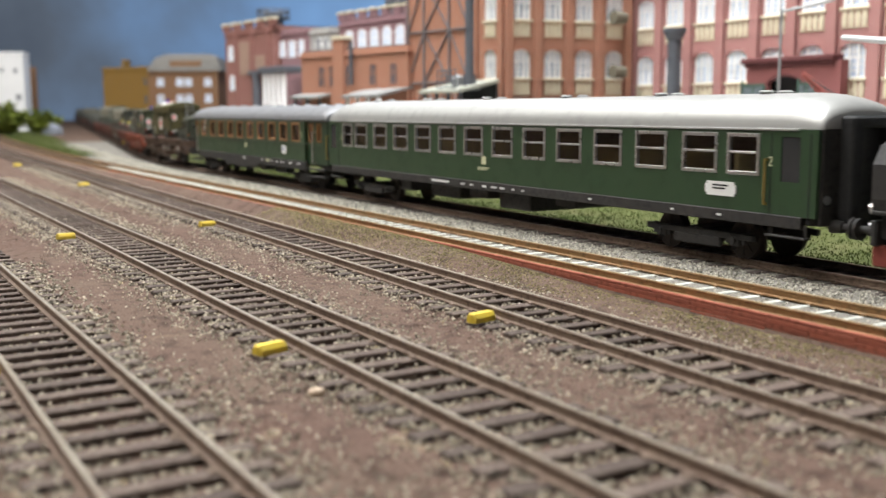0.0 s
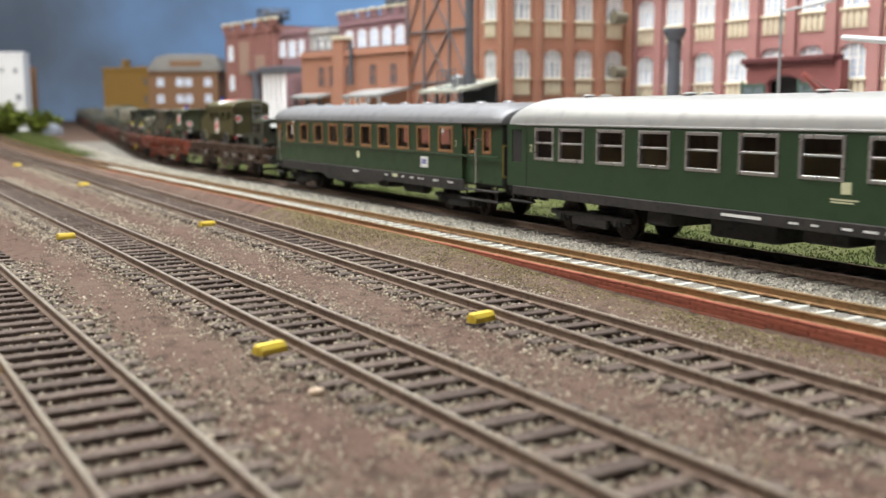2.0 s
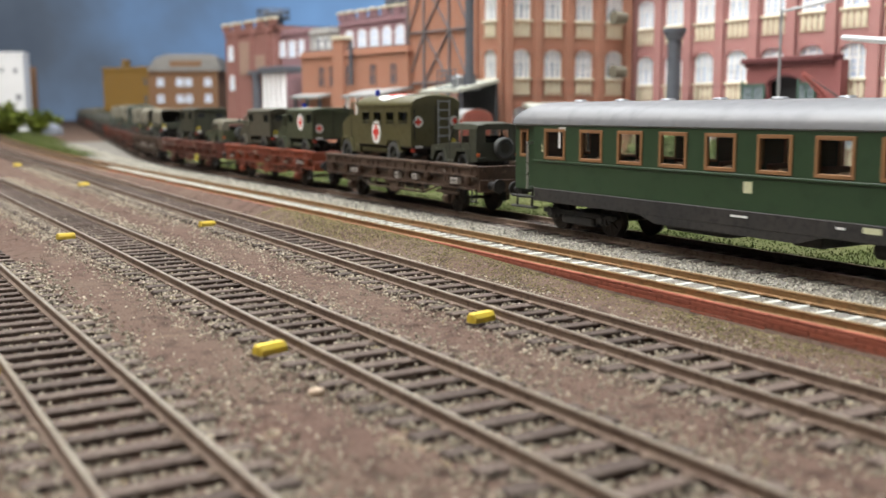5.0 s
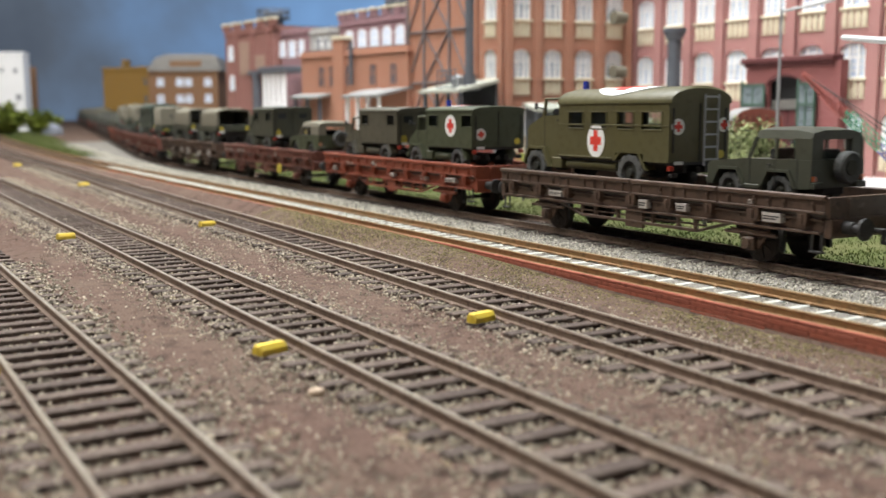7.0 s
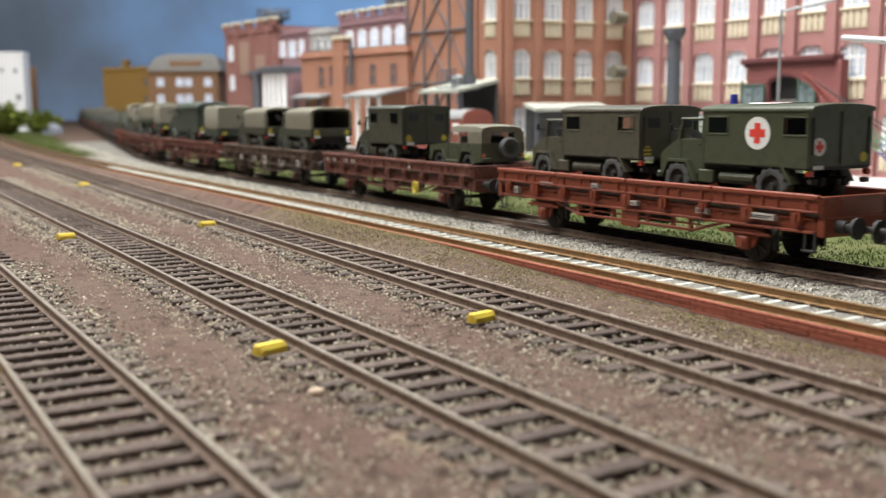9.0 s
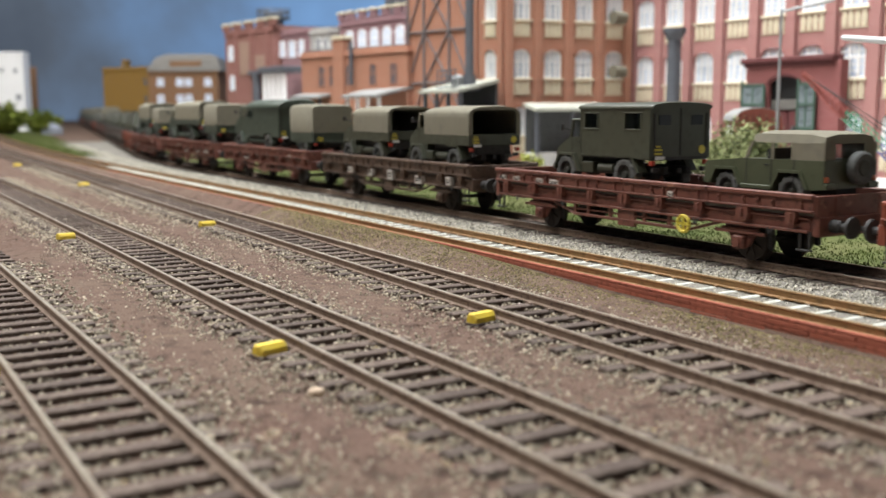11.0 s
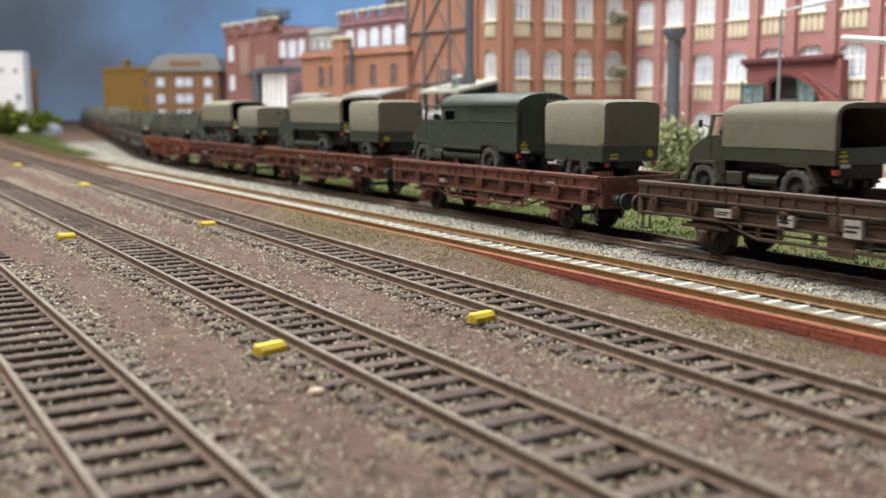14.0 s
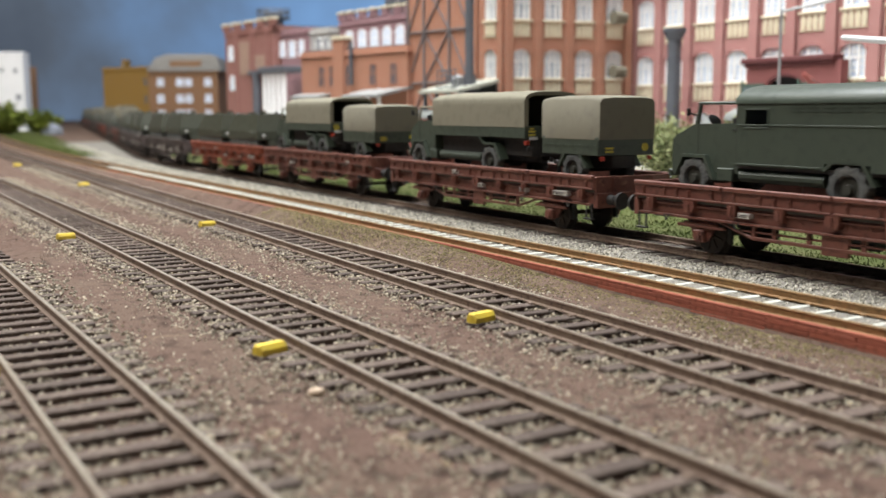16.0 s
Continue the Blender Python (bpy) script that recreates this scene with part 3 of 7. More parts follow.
M_RIM = material("olive_wheel_rim", (0.032, 0.032, 0.022), 0.7, vary=0.2, scale=150)
M_RED = material("signal_red_paint", (0.70, 0.050, 0.030), 0.55, vary=0.08, scale=150)
M_BLUE = material("blue_beacon", (0.04, 0.06, 0.40), 0.25, vary=0.1, scale=150)
M_TAIL_RED = material("red_tail_lamp_glass", (0.33, 0.035, 0.018), 0.3, vary=0.1, scale=150)
M_ORANGE = material("orange_lamp_glass", (0.45, 0.11, 0.03), 0.3, vary=0.1, scale=150)
M_SIGN_YELLOW = material("yellow_marking", (0.60, 0.48, 0.05), 0.6, vary=0.1, scale=150)
M_CHOCK = material("raw_wood_chock", (0.62, 0.40, 0.18), 0.8, vary=0.15, scale=150)

M_POST = material("galvanised_post", (0.36, 0.37, 0.37), 0.5, 0.4, vary=0.12, scale=80)
M_WARM_LIGHT = glow_material("warm_coach_light", (1.0, 0.52, 0.20), 16.0)

SPEED = 80.4     # millimetres each second
STRETCH = 1.0086
RIDES = []      # (thing, middle of its wagon, offset along it, height)
SPINS = []      # (wheelset, radius)


def arc_profile(half, z0, rise, n=12, p=2.0):
    """Points of a bowed roof from one gutter to the other."""
    out = []
    for i in range(n + 1):
        a = math.pi * i / n
        c, s = math.cos(a), math.sin(a)
        out.append((-half * (abs(c) ** (2 / p)) * (1 if c > 0 else -1), z0 + rise * (abs(s) ** (2 / p))))
    return out


def wheelset(th, x, r, n=20):
    g = Geo()
    for s in (-1, 1):
        g.cyl((0, s * 7.0, 0), (0, s * 7.6, 0), r + 0.7, n=n)
        g.cyl((0, s * 7.6, 0), (0, s * 9.4, 0), r, n=n)
        for k in range(8):
            a = k * math.pi / 4
            c, q = math.cos(a), math.sin(a)
            g.cyl((c * r * 0.25, s * 9.5, q * r * 0.25), (c * r * 0.8, s * 9.5, q * r * 0.8), 0.35, n=5)
        g.cyl((0, s * 9.4, 0), (0, s * 10.4, 0), 1.1, n=10)
    g.cyl((0, -7, 0), (0, 7, 0), 0.8, n=8)
    ob = part("wheelset", g, M_WHEEL, th, smooth=35)
    ob.matrix_basis = pose(x * K, 0, r * K)
    SPINS.append((ob, x, r))
    return ob


def buffers(th, x, d, mat=M_BLACK, z=12.0):
    for y in (-10.0, 10.0):
        g = Geo().cyl((x, y, z), (x + d * 3.6, y, z), 1.75, 1.5, 12)
        g.cyl((x + d * 3.6, y, z), (x + d * 6.2, y, z), 0.95, n=10)
        g.cyl((x + d * 6.2, y, z), (x + d * 7.0, y, z), 2.7, n=16)
        part("buffer", g, mat, th, smooth=35)
    g = Geo().box(x, x + d * 5, -1.0, 1.0, 10.2, 11.4, 0.2).box(x + d * 4.2, x + d * 8.6, -0.8, 0.8, 7.5, 8.6, 0.2).box(x + d * 4.0, x + d * 5.0, -0.8, 0.8, 7.6, 11.2, 0.2)
    part("coupling", g, M_BLACK, th)


def side_with_windows(y, out, x0, x1, z0, z1, wins, thick=1.1):
    """A wall along x at y, pierced by wins (x0, x1, z0, z1); out is the side that faces outwards. One closed shell."""
    ya, yb = (y, y + thick) if out < 0 else (y - thick, y)
    xs = sorted({x0, x1, *[w[0] for w in wins], *[w[1] for w in wins]})
    zs = sorted({z0, z1, *[w[2] for w in wins], *[w[3] for w in wins]})
    nx, nz = len(xs), len(zs)

    def full(i, j):
        if not (0 <= i < nx - 1 and 0 <= j < nz - 1):
            return False
        cx, cz = (xs[i] + xs[i + 1]) / 2, (zs[j] + zs[j + 1]) / 2
        return not any(w[0] < cx < w[1] and w[2] < cz < w[3] for w in wins)
    fs = []
    idx = lambda i, j, k: (i * nz + j) * 2 + k
    for i in range(nx - 1):
        for j in range(nz - 1):
            if not full(i, j):
                continue
            for k in (0, 1):
                fs.append((idx(i, j, k), idx(i + 1, j, k), idx(i + 1, j + 1, k), idx(i, j + 1, k)))
            for di, dj, p, q in ((-1, 0, (i, j), (i, j + 1)), (1, 0, (i + 1, j), (i + 1, j + 1)), (0, -1, (i, j), (i + 1, j)), (0, 1, (i, j + 1), (i + 1, j + 1))):
                if not full(i + di, j + dj):
                    fs.append((idx(*p, 0), idx(*q, 0), idx(*q, 1), idx(*p, 1)))
    used = sorted({v for f in fs for v in f})
    new_of = {v: n for n, v in enumerate(used)}
    pts = [(xs[v // 2 // nz], (ya, yb)[v % 2], zs[v // 2 % nz]) for v in used]
    return Geo().add(pts, [tuple(new_of[v] for v in f) for f in fs])


def window_unit(th, a, b, c, d, y, out, frame_mat, bar=None, fw=0.75):
    """A window frame set 0.3 mm proud of a side, with its pane."""
    ya, yb = (y - 0.3, y + 0.9) if out < 0 else (y - 0.9, y + 0.3)
    g = Geo()
    g.box(a - 0.25, a + fw, ya, yb, c - 0.25, d + 0.25, 0.12).box(b - fw, b + 0.25, ya, yb, c - 0.25, d + 0.25, 0.12)
    g.box(a + fw, b - fw, ya, yb, c - 0.25, c + fw, 0.12).box(a + fw, b - fw, ya, yb, d - fw, d + 0.25, 0.12)
    if bar:
        g.box(a + fw, b - fw, ya, yb, bar - 0.3, bar + 0.3, 0.1)
    fr = part("window_frame", g, frame_mat, th)
    p = part("pane", Geo().box(a + fw * 0.5, b - fw * 0.5, y + (0.45 if out < 0 else -0.65), y + (0.65 if out < 0 else -0.45), c + 0.2, d - 0.2), M_GLASS, fr)
    p.visible_shadow = False
    return fr


def bars(th, x, y, z, w, h, rows, mat, name="lettering"):
    """Unreadable writing as plain bars."""
    g = Geo()
    for i in range(rows):
        zz = z - i * h * 1.9
        k = w * (1.0 - 0.18 * (i % 2))
        g.box(x, x + k, y - 0.06, y + 0.25, zz, zz + h)
    return part(name, g, mat, th)


def bogie(th, x, wb, r, length, span=12.5):
    g = Geo()
    for y in (-span, span):
        s = 1 if y > 0 else -1
        g.box(x - length / 2, x + length / 2, y - 0.8, y + 0.8, r + 0.2, r + 2.0, 0.25)
        g.box(x - length * 0.22, x + length * 0.22, y - 0.9, y + 0.9, r - 2.6, r + 0.4, 0.4)
        for wx in (x - wb / 2, x + wb / 2):
            g.box(wx - 1.7, wx + 1.7, y - 1.1, y + 1.1, r - 1.6, r + 1.6, 0.35)
            g.cyl((wx, y, r), (wx, y + s * 1.8, r), 1.0, n=10)
            for d in (-3.0, 3.0):
                g.cyl((wx + d, y, r - 0.9), (wx + d, y, r + 2.2), 0.75, n=8)
        for d in (-2.0, 0, 2.0):
            g.cyl((x + d, y, r - 2.2), (x + d, y, r + 2.4), 0.8, n=8)
    g.box(x - 3, x + 3, -span, span, r, r + 2.4, 0.3)
    part("bogie", g, M_BLACK, th)
    for wx in (x - wb / 2, x + wb / 2):
        wheelset(th, wx, r)


def roof_shell(length, half, z0, rise, end, drop, p=2.3):
    """A roof with rounded ends."""
    g = Geo()
    rings = []
    n = 7
    st = [(-length / 2 + end * (1 - math.cos(math.pi / 2 * i / n)), i / n) for i in range(n + 1)]
    st += [(-x, k) for x, k in reversed(st)]
    for x, k in st:
        s = math.sin(math.pi / 2 * k) if end > 0 else 1
        r = rise * (1 - drop + drop * s)
        hh = half * (0.90 + 0.10 * s)
        prof = arc_profile(hh, z0, r, 18, p)
        rings.append([(x, a, b) for a, b in prof] + [(x, hh - 0.6, z0 - 0.5), (x, -hh + 0.6, z0 - 0.5)])
    return g.loft(rings)


def express_coach():
    th = thing("passenger_coach", "bottle green express coach with silver roof and framed windows", "railway coach", "coaches of the train")
    h, L = 16.3, 297.0
    zb, zt = 14.0, 35.6
    wins = [(-131.2, -120.6, 23.8, 34.3)] + [(108.5 - 19.94 * k - 6.6, 108.5 - 19.94 * k + 6.6, 23.8, 34.3) for k in range(11, -1, -1)] + [(119.0, 130.0, 23.8, 34.3)]
    doors = [(-145.5, -139.5, 22.5, 33.8), (137.2, 143.2, 22.5, 33.8)]
    allw = [doors[0]] + wins + [doors[1]]
    for out in (-1, 1):
        y = out * h
        part("side_wall", side_with_windows(y, out, -L / 2, L / 2, zb, zt, allw), M_GREEN, th)
        for a, b, c, d in wins:
            window_unit(th, a, b, c, d, y, out, M_CHROME, bar=29.5)
        for a, b, c, d in doors:
            m = (a + b) / 2
            dr = Geo().box(m - 6.3, m - 6.0, y - 0.12, y + 0.12, 12.5, 34.6).box(m + 6.0, m + 6.3, y - 0.12, y + 0.12, 12.5, 34.6)
            door = part("door", dr, M_RUBBER, th)
            part("pane", Geo().box(a - 0.2, b + 0.2, y + (0.25 if out < 0 else -0.45), y + (0.45 if out < 0 else -0.25), c - 0.2, d + 0.2, 0.05), M_DARKGLASS, door)
            for hx in (m - 7.6,):
                part("handrail", Geo().cyl((hx, y + out * 0.7, 16.5), (hx, y + out * 0.7, 28.0), 0.32, n=6).box(hx - 0.4, hx + 0.4, y - 0.7, y + 0.7, 16.3, 17.0).box(hx - 0.4, hx + 0.4, y - 0.7, y + 0.7, 27.6, 28.2), M_BRASS, door)
        part("solebar", Geo().box(-L / 2 + 4, L / 2 - 4, y - 0.4, y + 0.4, 10.9, 14.1, 0.2), M_BLACK, th)
        part("gutter", Geo().box(-L / 2 + 6, L / 2 - 6, y + out * 0.1 - 0.35, y + out * 0.1 + 0.35, 35.3, 35.9, 0.1), M_SILVER, th)
        if out < 0:
            # destination plate, class figures, crest and number bars
            g = Geo()
            prof = [(-5.6, -1.2), (-5.0, -1.2), (-5.0, -1.9), (5.0, -1.9), (5.0, -1.2), (5.6, -1.2), (5.6, 1.2), (5.0, 1.2), (5.0, 1.9), (-5.0, 1.9), (-5.0, 1.2), (-5.6, 1.2)]
            g.prism_y([(117 + a, 19.5 + b) for a, b in prof], y - 0.35, y + 0.1)
            pl = part("destination_plate", g, M_WHITE, th, "white plate with dark unreadable lines")
            bars(pl, 114.2, y - 0.36, 20.2, 5.6, 0.45, 2, M_RUBBER)
            for hx in (133.0, -134.5):
                tx = bpy.data.curves.new("class_figure", "FONT")
                tx.body, tx.size, tx.extrude = "2", 3.6 * K, 0.00005
                ob = new("class_figure", tx)
                ob.data.materials.append(M_CREAM)
                ob.parent = th
                ob.matrix_basis = pose(hx * K, (y - 0.08) * K, 26.3 * K, 90, 0, 0)
            part("crest", Geo().box(-5.2, -2.2, y - 0.12, y + 0.1, 20.6, 23.6, 0.1), M_CREAM, th)
            bars(th, -8.0, y - 0.03, 19.1, 8.0, 0.35, 2, M_CREAM)
            bars(th, -43.0, y - 0.43, 12.2, 14.0, 0.8, 1, M_WHITE)
            for bx, bw in ((-20, 3), (-13, 2.2), (-4, 3), (2, 4), (8, 3), (16, 1.4), (22, 1.4), (60, 1.5), (98, 1.4), (116, 1.8)):
                bars(th, bx, y - 0.43, 12.2, bw, 0.55, 1, M_WHITE)
    part("roof", roof_shell(L + 1, h + 0.25, 35.7, 9.2, 16.0, 0.55, 2.35), M_SILVER, th, smooth=40)
    for x in (-118, -70, -22, 30, 78, 120):
        for y in (-3.5, 3.5):
            part("roof_vent", Geo().cyl((x, y, 44.2), (x, y, 45.3), 2.0, 1.6, 12).cyl((x, y, 45.3), (x, y, 45.7), 2.4, 1.4, 12), M_SILVER, th, smooth=35)
    for d in (-1, 1):
        x = d * (L / 2)
        # Green end painted black: the shade between the coaches is in its colour.
        part("end_wall", Geo().box(x - 0.6, x + 0.6, -h + 1.2, h - 1.2, 12, 36, 0.3).prism_x([(-h + 1.2, 35.9), (h - 1.2, 35.9), (7, 40.3), (-7, 40.3)], x - d * 0.2 - 0.4, x - d * 0.2 + 0.4), M_BLACK, th)
        g = Geo()
        g.box(x, x + d * 4.2, -9.0, -5.0, 13, 37.5, 0.6).box(x, x + d * 4.2, 5.0, 9.0, 13, 37.5, 0.6).box(x, x + d * 4.2, -9.0, 9.0, 36, 39.0, 0.6)
        gw = part("gangway", g, M_RUBBER, th)
        part("gangway_door", Geo().box(x + d * 0.6, x + d * 1.0, -5, 5, 13, 36), M_BLACK, gw)
        buffers(th, x, d)
        for y in (-h + 3, h - 3):
            part("tail_lamp", Geo().cyl((x, y, 18.5), (x + d * 1.2, y, 18.5), 1.1, n=10), M_CHROME, th)
        for y in (-h + 0.6, h - 0.6):
            part("step_board", Geo().box(d * 133, d * 146, y - 1.2, y + 1.2, 8.4, 9.0, 0.15).box(d * 134, d * 134.6, y - 0.3, y + 0.3, 9, 12).box(d * 145, d * 145.6, y - 0.3, y + 0.3, 9, 12), M_BLACK, th)
    part("coach_floor", Geo().box(-L / 2 + 1, L / 2 - 1, -h + 1.4, h - 1.4, 12.0, 14.6), M_BLACK, th)
    g = Geo().box(-L / 2 + 14, L / 2 - 14, 4.6, 5.2, 14.6, 35)
    for k in range(13):
        x = 118.5 - 19.94 * k
        g.box(x - 0.4, x + 0.4, -h + 1.6, 4.6, 14.6, 35)
    inner = part("compartment_walls", g, M_INSIDE, th)
    bench = Geo().box(0.6, 5.5, -h + 2.0, 4.2, 14.6, 20.5, 0.5).box(0.6, 2.2, -h + 2.0, 4.2, 20.5, 29.5, 0.5).mesh("seat", M_CURTAIN)
    for k in range(13):
        for d in (0, 180):
            part("seat", bench, None, th).matrix_basis = place(118.5 - 19.94 * k, -10.1 if d else 0.0, 0, d)
    for x in (-105.0, 105.0):
        bogie(th, x, 29.0, 5.4, 42)
    for a, b, z0, w in ((-52, -28, 5.5, 9), (2, 22, 4.8, 10), (-18, -4, 7.5, 11), (34, 46, 7.8, 8), (-76, -66, 6.5, 11)):
        part("equipment_box", Geo().box(a, b, -w - 3, w + 3, z0, 11.5, 0.5), M_BLACK, th)
    return th


def old_coach():
    th = thing("passenger_coach", "older green coach with grey roof and wooden framed windows", "railway coach", "coaches of the train")
    h, L = 15.9, 205.0
    zb, zt = 14.0, 35.8
    cs = [-90.5, -71.1, -52.3, -33.5, -15.0, 3.8, 22.3, 40.9, 59.2, 77.4]
    wins = [(c - 5.6, c + 5.6, 24.3, 34.1) for c in cs]
    for out in (-1, 1):
        y = out * h
        part("side_wall", side_with_windows(y, out, -102.5, 90.0, zb, zt, wins), M_GREEN, th)
        for a, b, c, d in wins:
            window_unit(th, a, b, c, d, y, out, M_WOODFRAME, fw=0.85)
        part("waist_strip", Geo().box(-102.5, 116, y + out * 0.15 - 0.3, y + out * 0.15 + 0.3, 23.0, 23.7, 0.12), M_GREEN, th)
        part("solebar", Geo().box(-102, 92, y - 0.5, y + 0.3, 9.6, 14.1, 0.2).prism_y([(-48, 9.7), (20, 9.7), (12, 7.4), (-40, 7.4)], y - 0.45, y + 0.25), M_BLACK, th)
        # set-back entrance bays at both ends
        for d, x0, x1 in ((1, 90.0, 116.2), (-1, -116.2, -102.5)):
            yy = out * (h - 1.6)
            ws = [(92.6, 98.2, 24.4, 33.9), (102.8, 108.6, 24.4, 33.9)] if d > 0 else [(-113.0, -108.4, 24.6, 33.8)]
            bay = part("entrance_bay", side_with_windows(yy, out, x0, x1, zb - 1, zt, ws), M_GREEN, th)
            for a, b, c, e in ws:
                window_unit(bay, a, b, c, e, yy, out, M_WOODFRAME, fw=0.9)
            hx = 100.9 if d > 0 else -106.0
            part("handrail", Geo().cyl((hx, out * (h + 0.3), 13.5), (hx, out * (h + 0.3), 29.5), 0.42, n=8).box(hx - 0.5, hx + 0.5, out * (h - 1.7), out * (h + 0.6), 29.0, 29.8).box(hx - 0.5, hx + 0.5, out * (h - 1.7), out * (h + 0.6), 13.4, 14.2), M_CHROME, bay)
            part("step_board", Geo().box(x0, x1, out * (h - 2.8), out * (h + 0.4), 10.2, 10.9, 0.2).box(x0, x1, out * (h - 2.4), out * (h + 0.8), 6.6, 7.2, 0.2).box(x0 + 2, x0 + 2.6, out * (h - 1.2), out * (h - 0.6), 7, 13).box(x1 - 2.6, x1 - 2, out * (h - 1.2), out * (h - 0.6), 7, 13), M_BLACK, bay)
        if out < 0:
            pl = part("notice_plate", Geo().box(56.8, 63.0, y - 0.3, y + 0.1, 17.3, 21.7, 0.1), M_WHITE, th, "white plate with unreadable blue lines")
            bars(pl, 57.8, y - 0.33, 20.2, 4.2, 0.35, 3, M_BLUE)
            part("crest", Geo().box(-6.3, -3.2, y - 0.12, y + 0.1, 18.8, 21.9, 0.1), M_CREAM, th)
            for hx in (84.6, -98.5):
                tx = bpy.data.curves.new("class_figure", "FONT")
                tx.body, tx.size, tx.extrude = "2", 3.4 * K, 0.00005
                ob = new("class_figure", tx)
                ob.data.materials.append(M_CREAM)
                ob.parent = th
                ob.matrix_basis = pose(hx * K, (y - 0.08) * K, 26.6 * K, 90, 0, 0)
            bars(th, 31.5, y - 0.53, 12.0, 5.0, 1.4, 1, M_CREAM)
            for bx, bw in ((-10, 6), (24, 2.5), (40, 2.5), (48, 3), (55, 1.6), (58.5, 1.6), (68, 4), (80, 4)):
                bars(th, bx, y - 0.53, 12.2, bw, 0.6, 1, M_WHITE)
            part("data_plate", Geo().box(-88.5, -87.3, y - 0.1, y + 0.1, 28, 35, 0.1).box(-88.5, -84.5, y - 0.1, y + 0.1, 33.8, 35, 0.1), M_WHITE, th)
    part("roof", roof_shell(234.5, h + 0.5, 35.8, 7.6, 9.0, 0.42, 2.2), M_ROOF_GREY, th, smooth=40)
    for x in (-98, -76, -54, -32, -10, 12, 34, 56, 78, 98):
        part("roof_vent", Geo().cyl((x, 0.5, 42.8), (x, 0.5, 43.5), 1.6, n=12).cyl((x, 0.5, 43.5), (x, 0.5, 44.1), 2.6, 1.8, 12), M_ROOF_GREY, th, smooth=35)
    for d in (-1, 1):
        x = d * 116.2
        # End in black as on the express coach, gangway widened, to darken the gap.
        part("end_wall", Geo().box(x - 0.6, x + 0.6, -h + 2.0, h - 2.0, 12, 36.2, 0.3).prism_x([(-h + 2.0, 36), (h - 2.0, 36), (6, 39.6), (-6, 39.6)], x - d * 0.6 - 0.3, x - d * 0.6 + 0.3), M_BLACK, th)
        gw = part("gangway", Geo().box(x, x + d * 3.4, -9.0, -4.6, 12, 36.5, 0.6).box(x, x + d * 3.4, 4.6, 9.0, 12, 36.5, 0.6).box(x, x + d * 3.4, -9.0, 9.0, 35.5, 38.4, 0.6), M_RUBBER, th)
        part("gangway_door", Geo().box(x + d * 0.6, x + d * 1.0, -4.6, 4.6, 13, 35.5), M_BLACK, gw)
        buffers(th, x, d)
    part("coach_floor", Geo().box(-116, 116, -h + 2.2, h - 2.2, 12.0, 14.6), M_BLACK, th)
    bench = Geo().box(-0.9, 0.9, -5.2, 5.2, 0, 10.9, 0.4).box(-4.5, 4.5, -5.2, 5.2, 0, 4.2, 0.4).mesh("seat", M_INSIDE)
    for k in range(11):
        for s in (-1, 1):
            part("seat", bench, None, th).matrix_basis = place(-89.8 + 18.6 * k, s * 8.2, 14.6)
    part("ceiling_lamp_strip", Geo().box(-112, 112, -1.2, 1.2, 35.6, 36.2), M_WARM_LIGHT, th, "warm glowing lamp strip")
    for x in (-82.0, 82.0):
        bogie(th, x, 27.0, 5.4, 38, 12.0)
    part("equipment_box", Geo().box(-40, -14, -12, 12, 5.5, 10, 0.4), M_BLACK, th)
    part("equipment_box", Geo().box(6, 16, -11, 11, 6, 10, 0.4), M_BLACK, th)
    part("air_tank", Geo().cyl((30, -8, 7.5), (48, -8, 7.5), 2.4, n=12), M_BLACK, th, smooth=35)
    return th


def tender():
    th = thing("locomotive_tender", "black steam locomotive tender with red running gear", "locomotive")
    prof = [(-14.5, 17), (14.5, 17), (15.2, 20), (15.2, 28), (12.5, 32.5), (8, 34), (-8, 34), (-12.5, 32.5), (-15.2, 28), (-15.2, 20)]
    part("tank", Geo().prism_x(prof, -38, 38), M_BLACK, th)
    part("coal_bunker", Geo().prism_x([(-11, 33), (11, 33), (9, 37), (-9, 37)], -10, 36), M_BLACK, th)
    part("frame", Geo().box(-37, 37, -12.5, 12.5, 10.5, 17.2, 0.4).box(-38.5, -36.8, -14.5, 14.5, 9.0, 15.0, 0.3), M_BLACK, th)
    part("footplate", Geo().box(-38, 38, -15.2, 15.2, 16.4, 17.4, 0.2), M_BLACK, th)
    for x in (-24.0, 24.0):
        g = Geo()
        for y in (-12, 12):
            part("bogie_frame", Geo().box(x - 15, x + 15, y - 0.8, y + 0.8, 4.0, 9.2, 0.4), M_RED_DULL, th)
        for wx in (x - 8, x + 8):
            wheelset(th, wx, 5.6)
    buffers(th, -38, -1)
    for y in (-11.5, 11.5):
        part("tail_lamp", Geo().cyl((-38.5, y, 17.5), (-40.2, y, 17.5), 1.5, n=12), M_CHROME, th)
    part("ladder", Geo().cyl((-38.8, -6, 15), (-38.8, -6, 33), 0.4, n=6).cyl((-38.8, -2, 15), (-38.8, -2, 33), 0.4, n=6).box(-39, -38.5, -6, -2, 19, 19.5).box(-39, -38.5, -6, -2, 24, 24.5).box(-39, -38.5, -6, -2, 29, 29.5), M_BLACK, th)
    return th


M_RED_DULL = material("dull_red_running_gear", (0.24, 0.045, 0.030), 0.7, vary=0.25, scale=120)


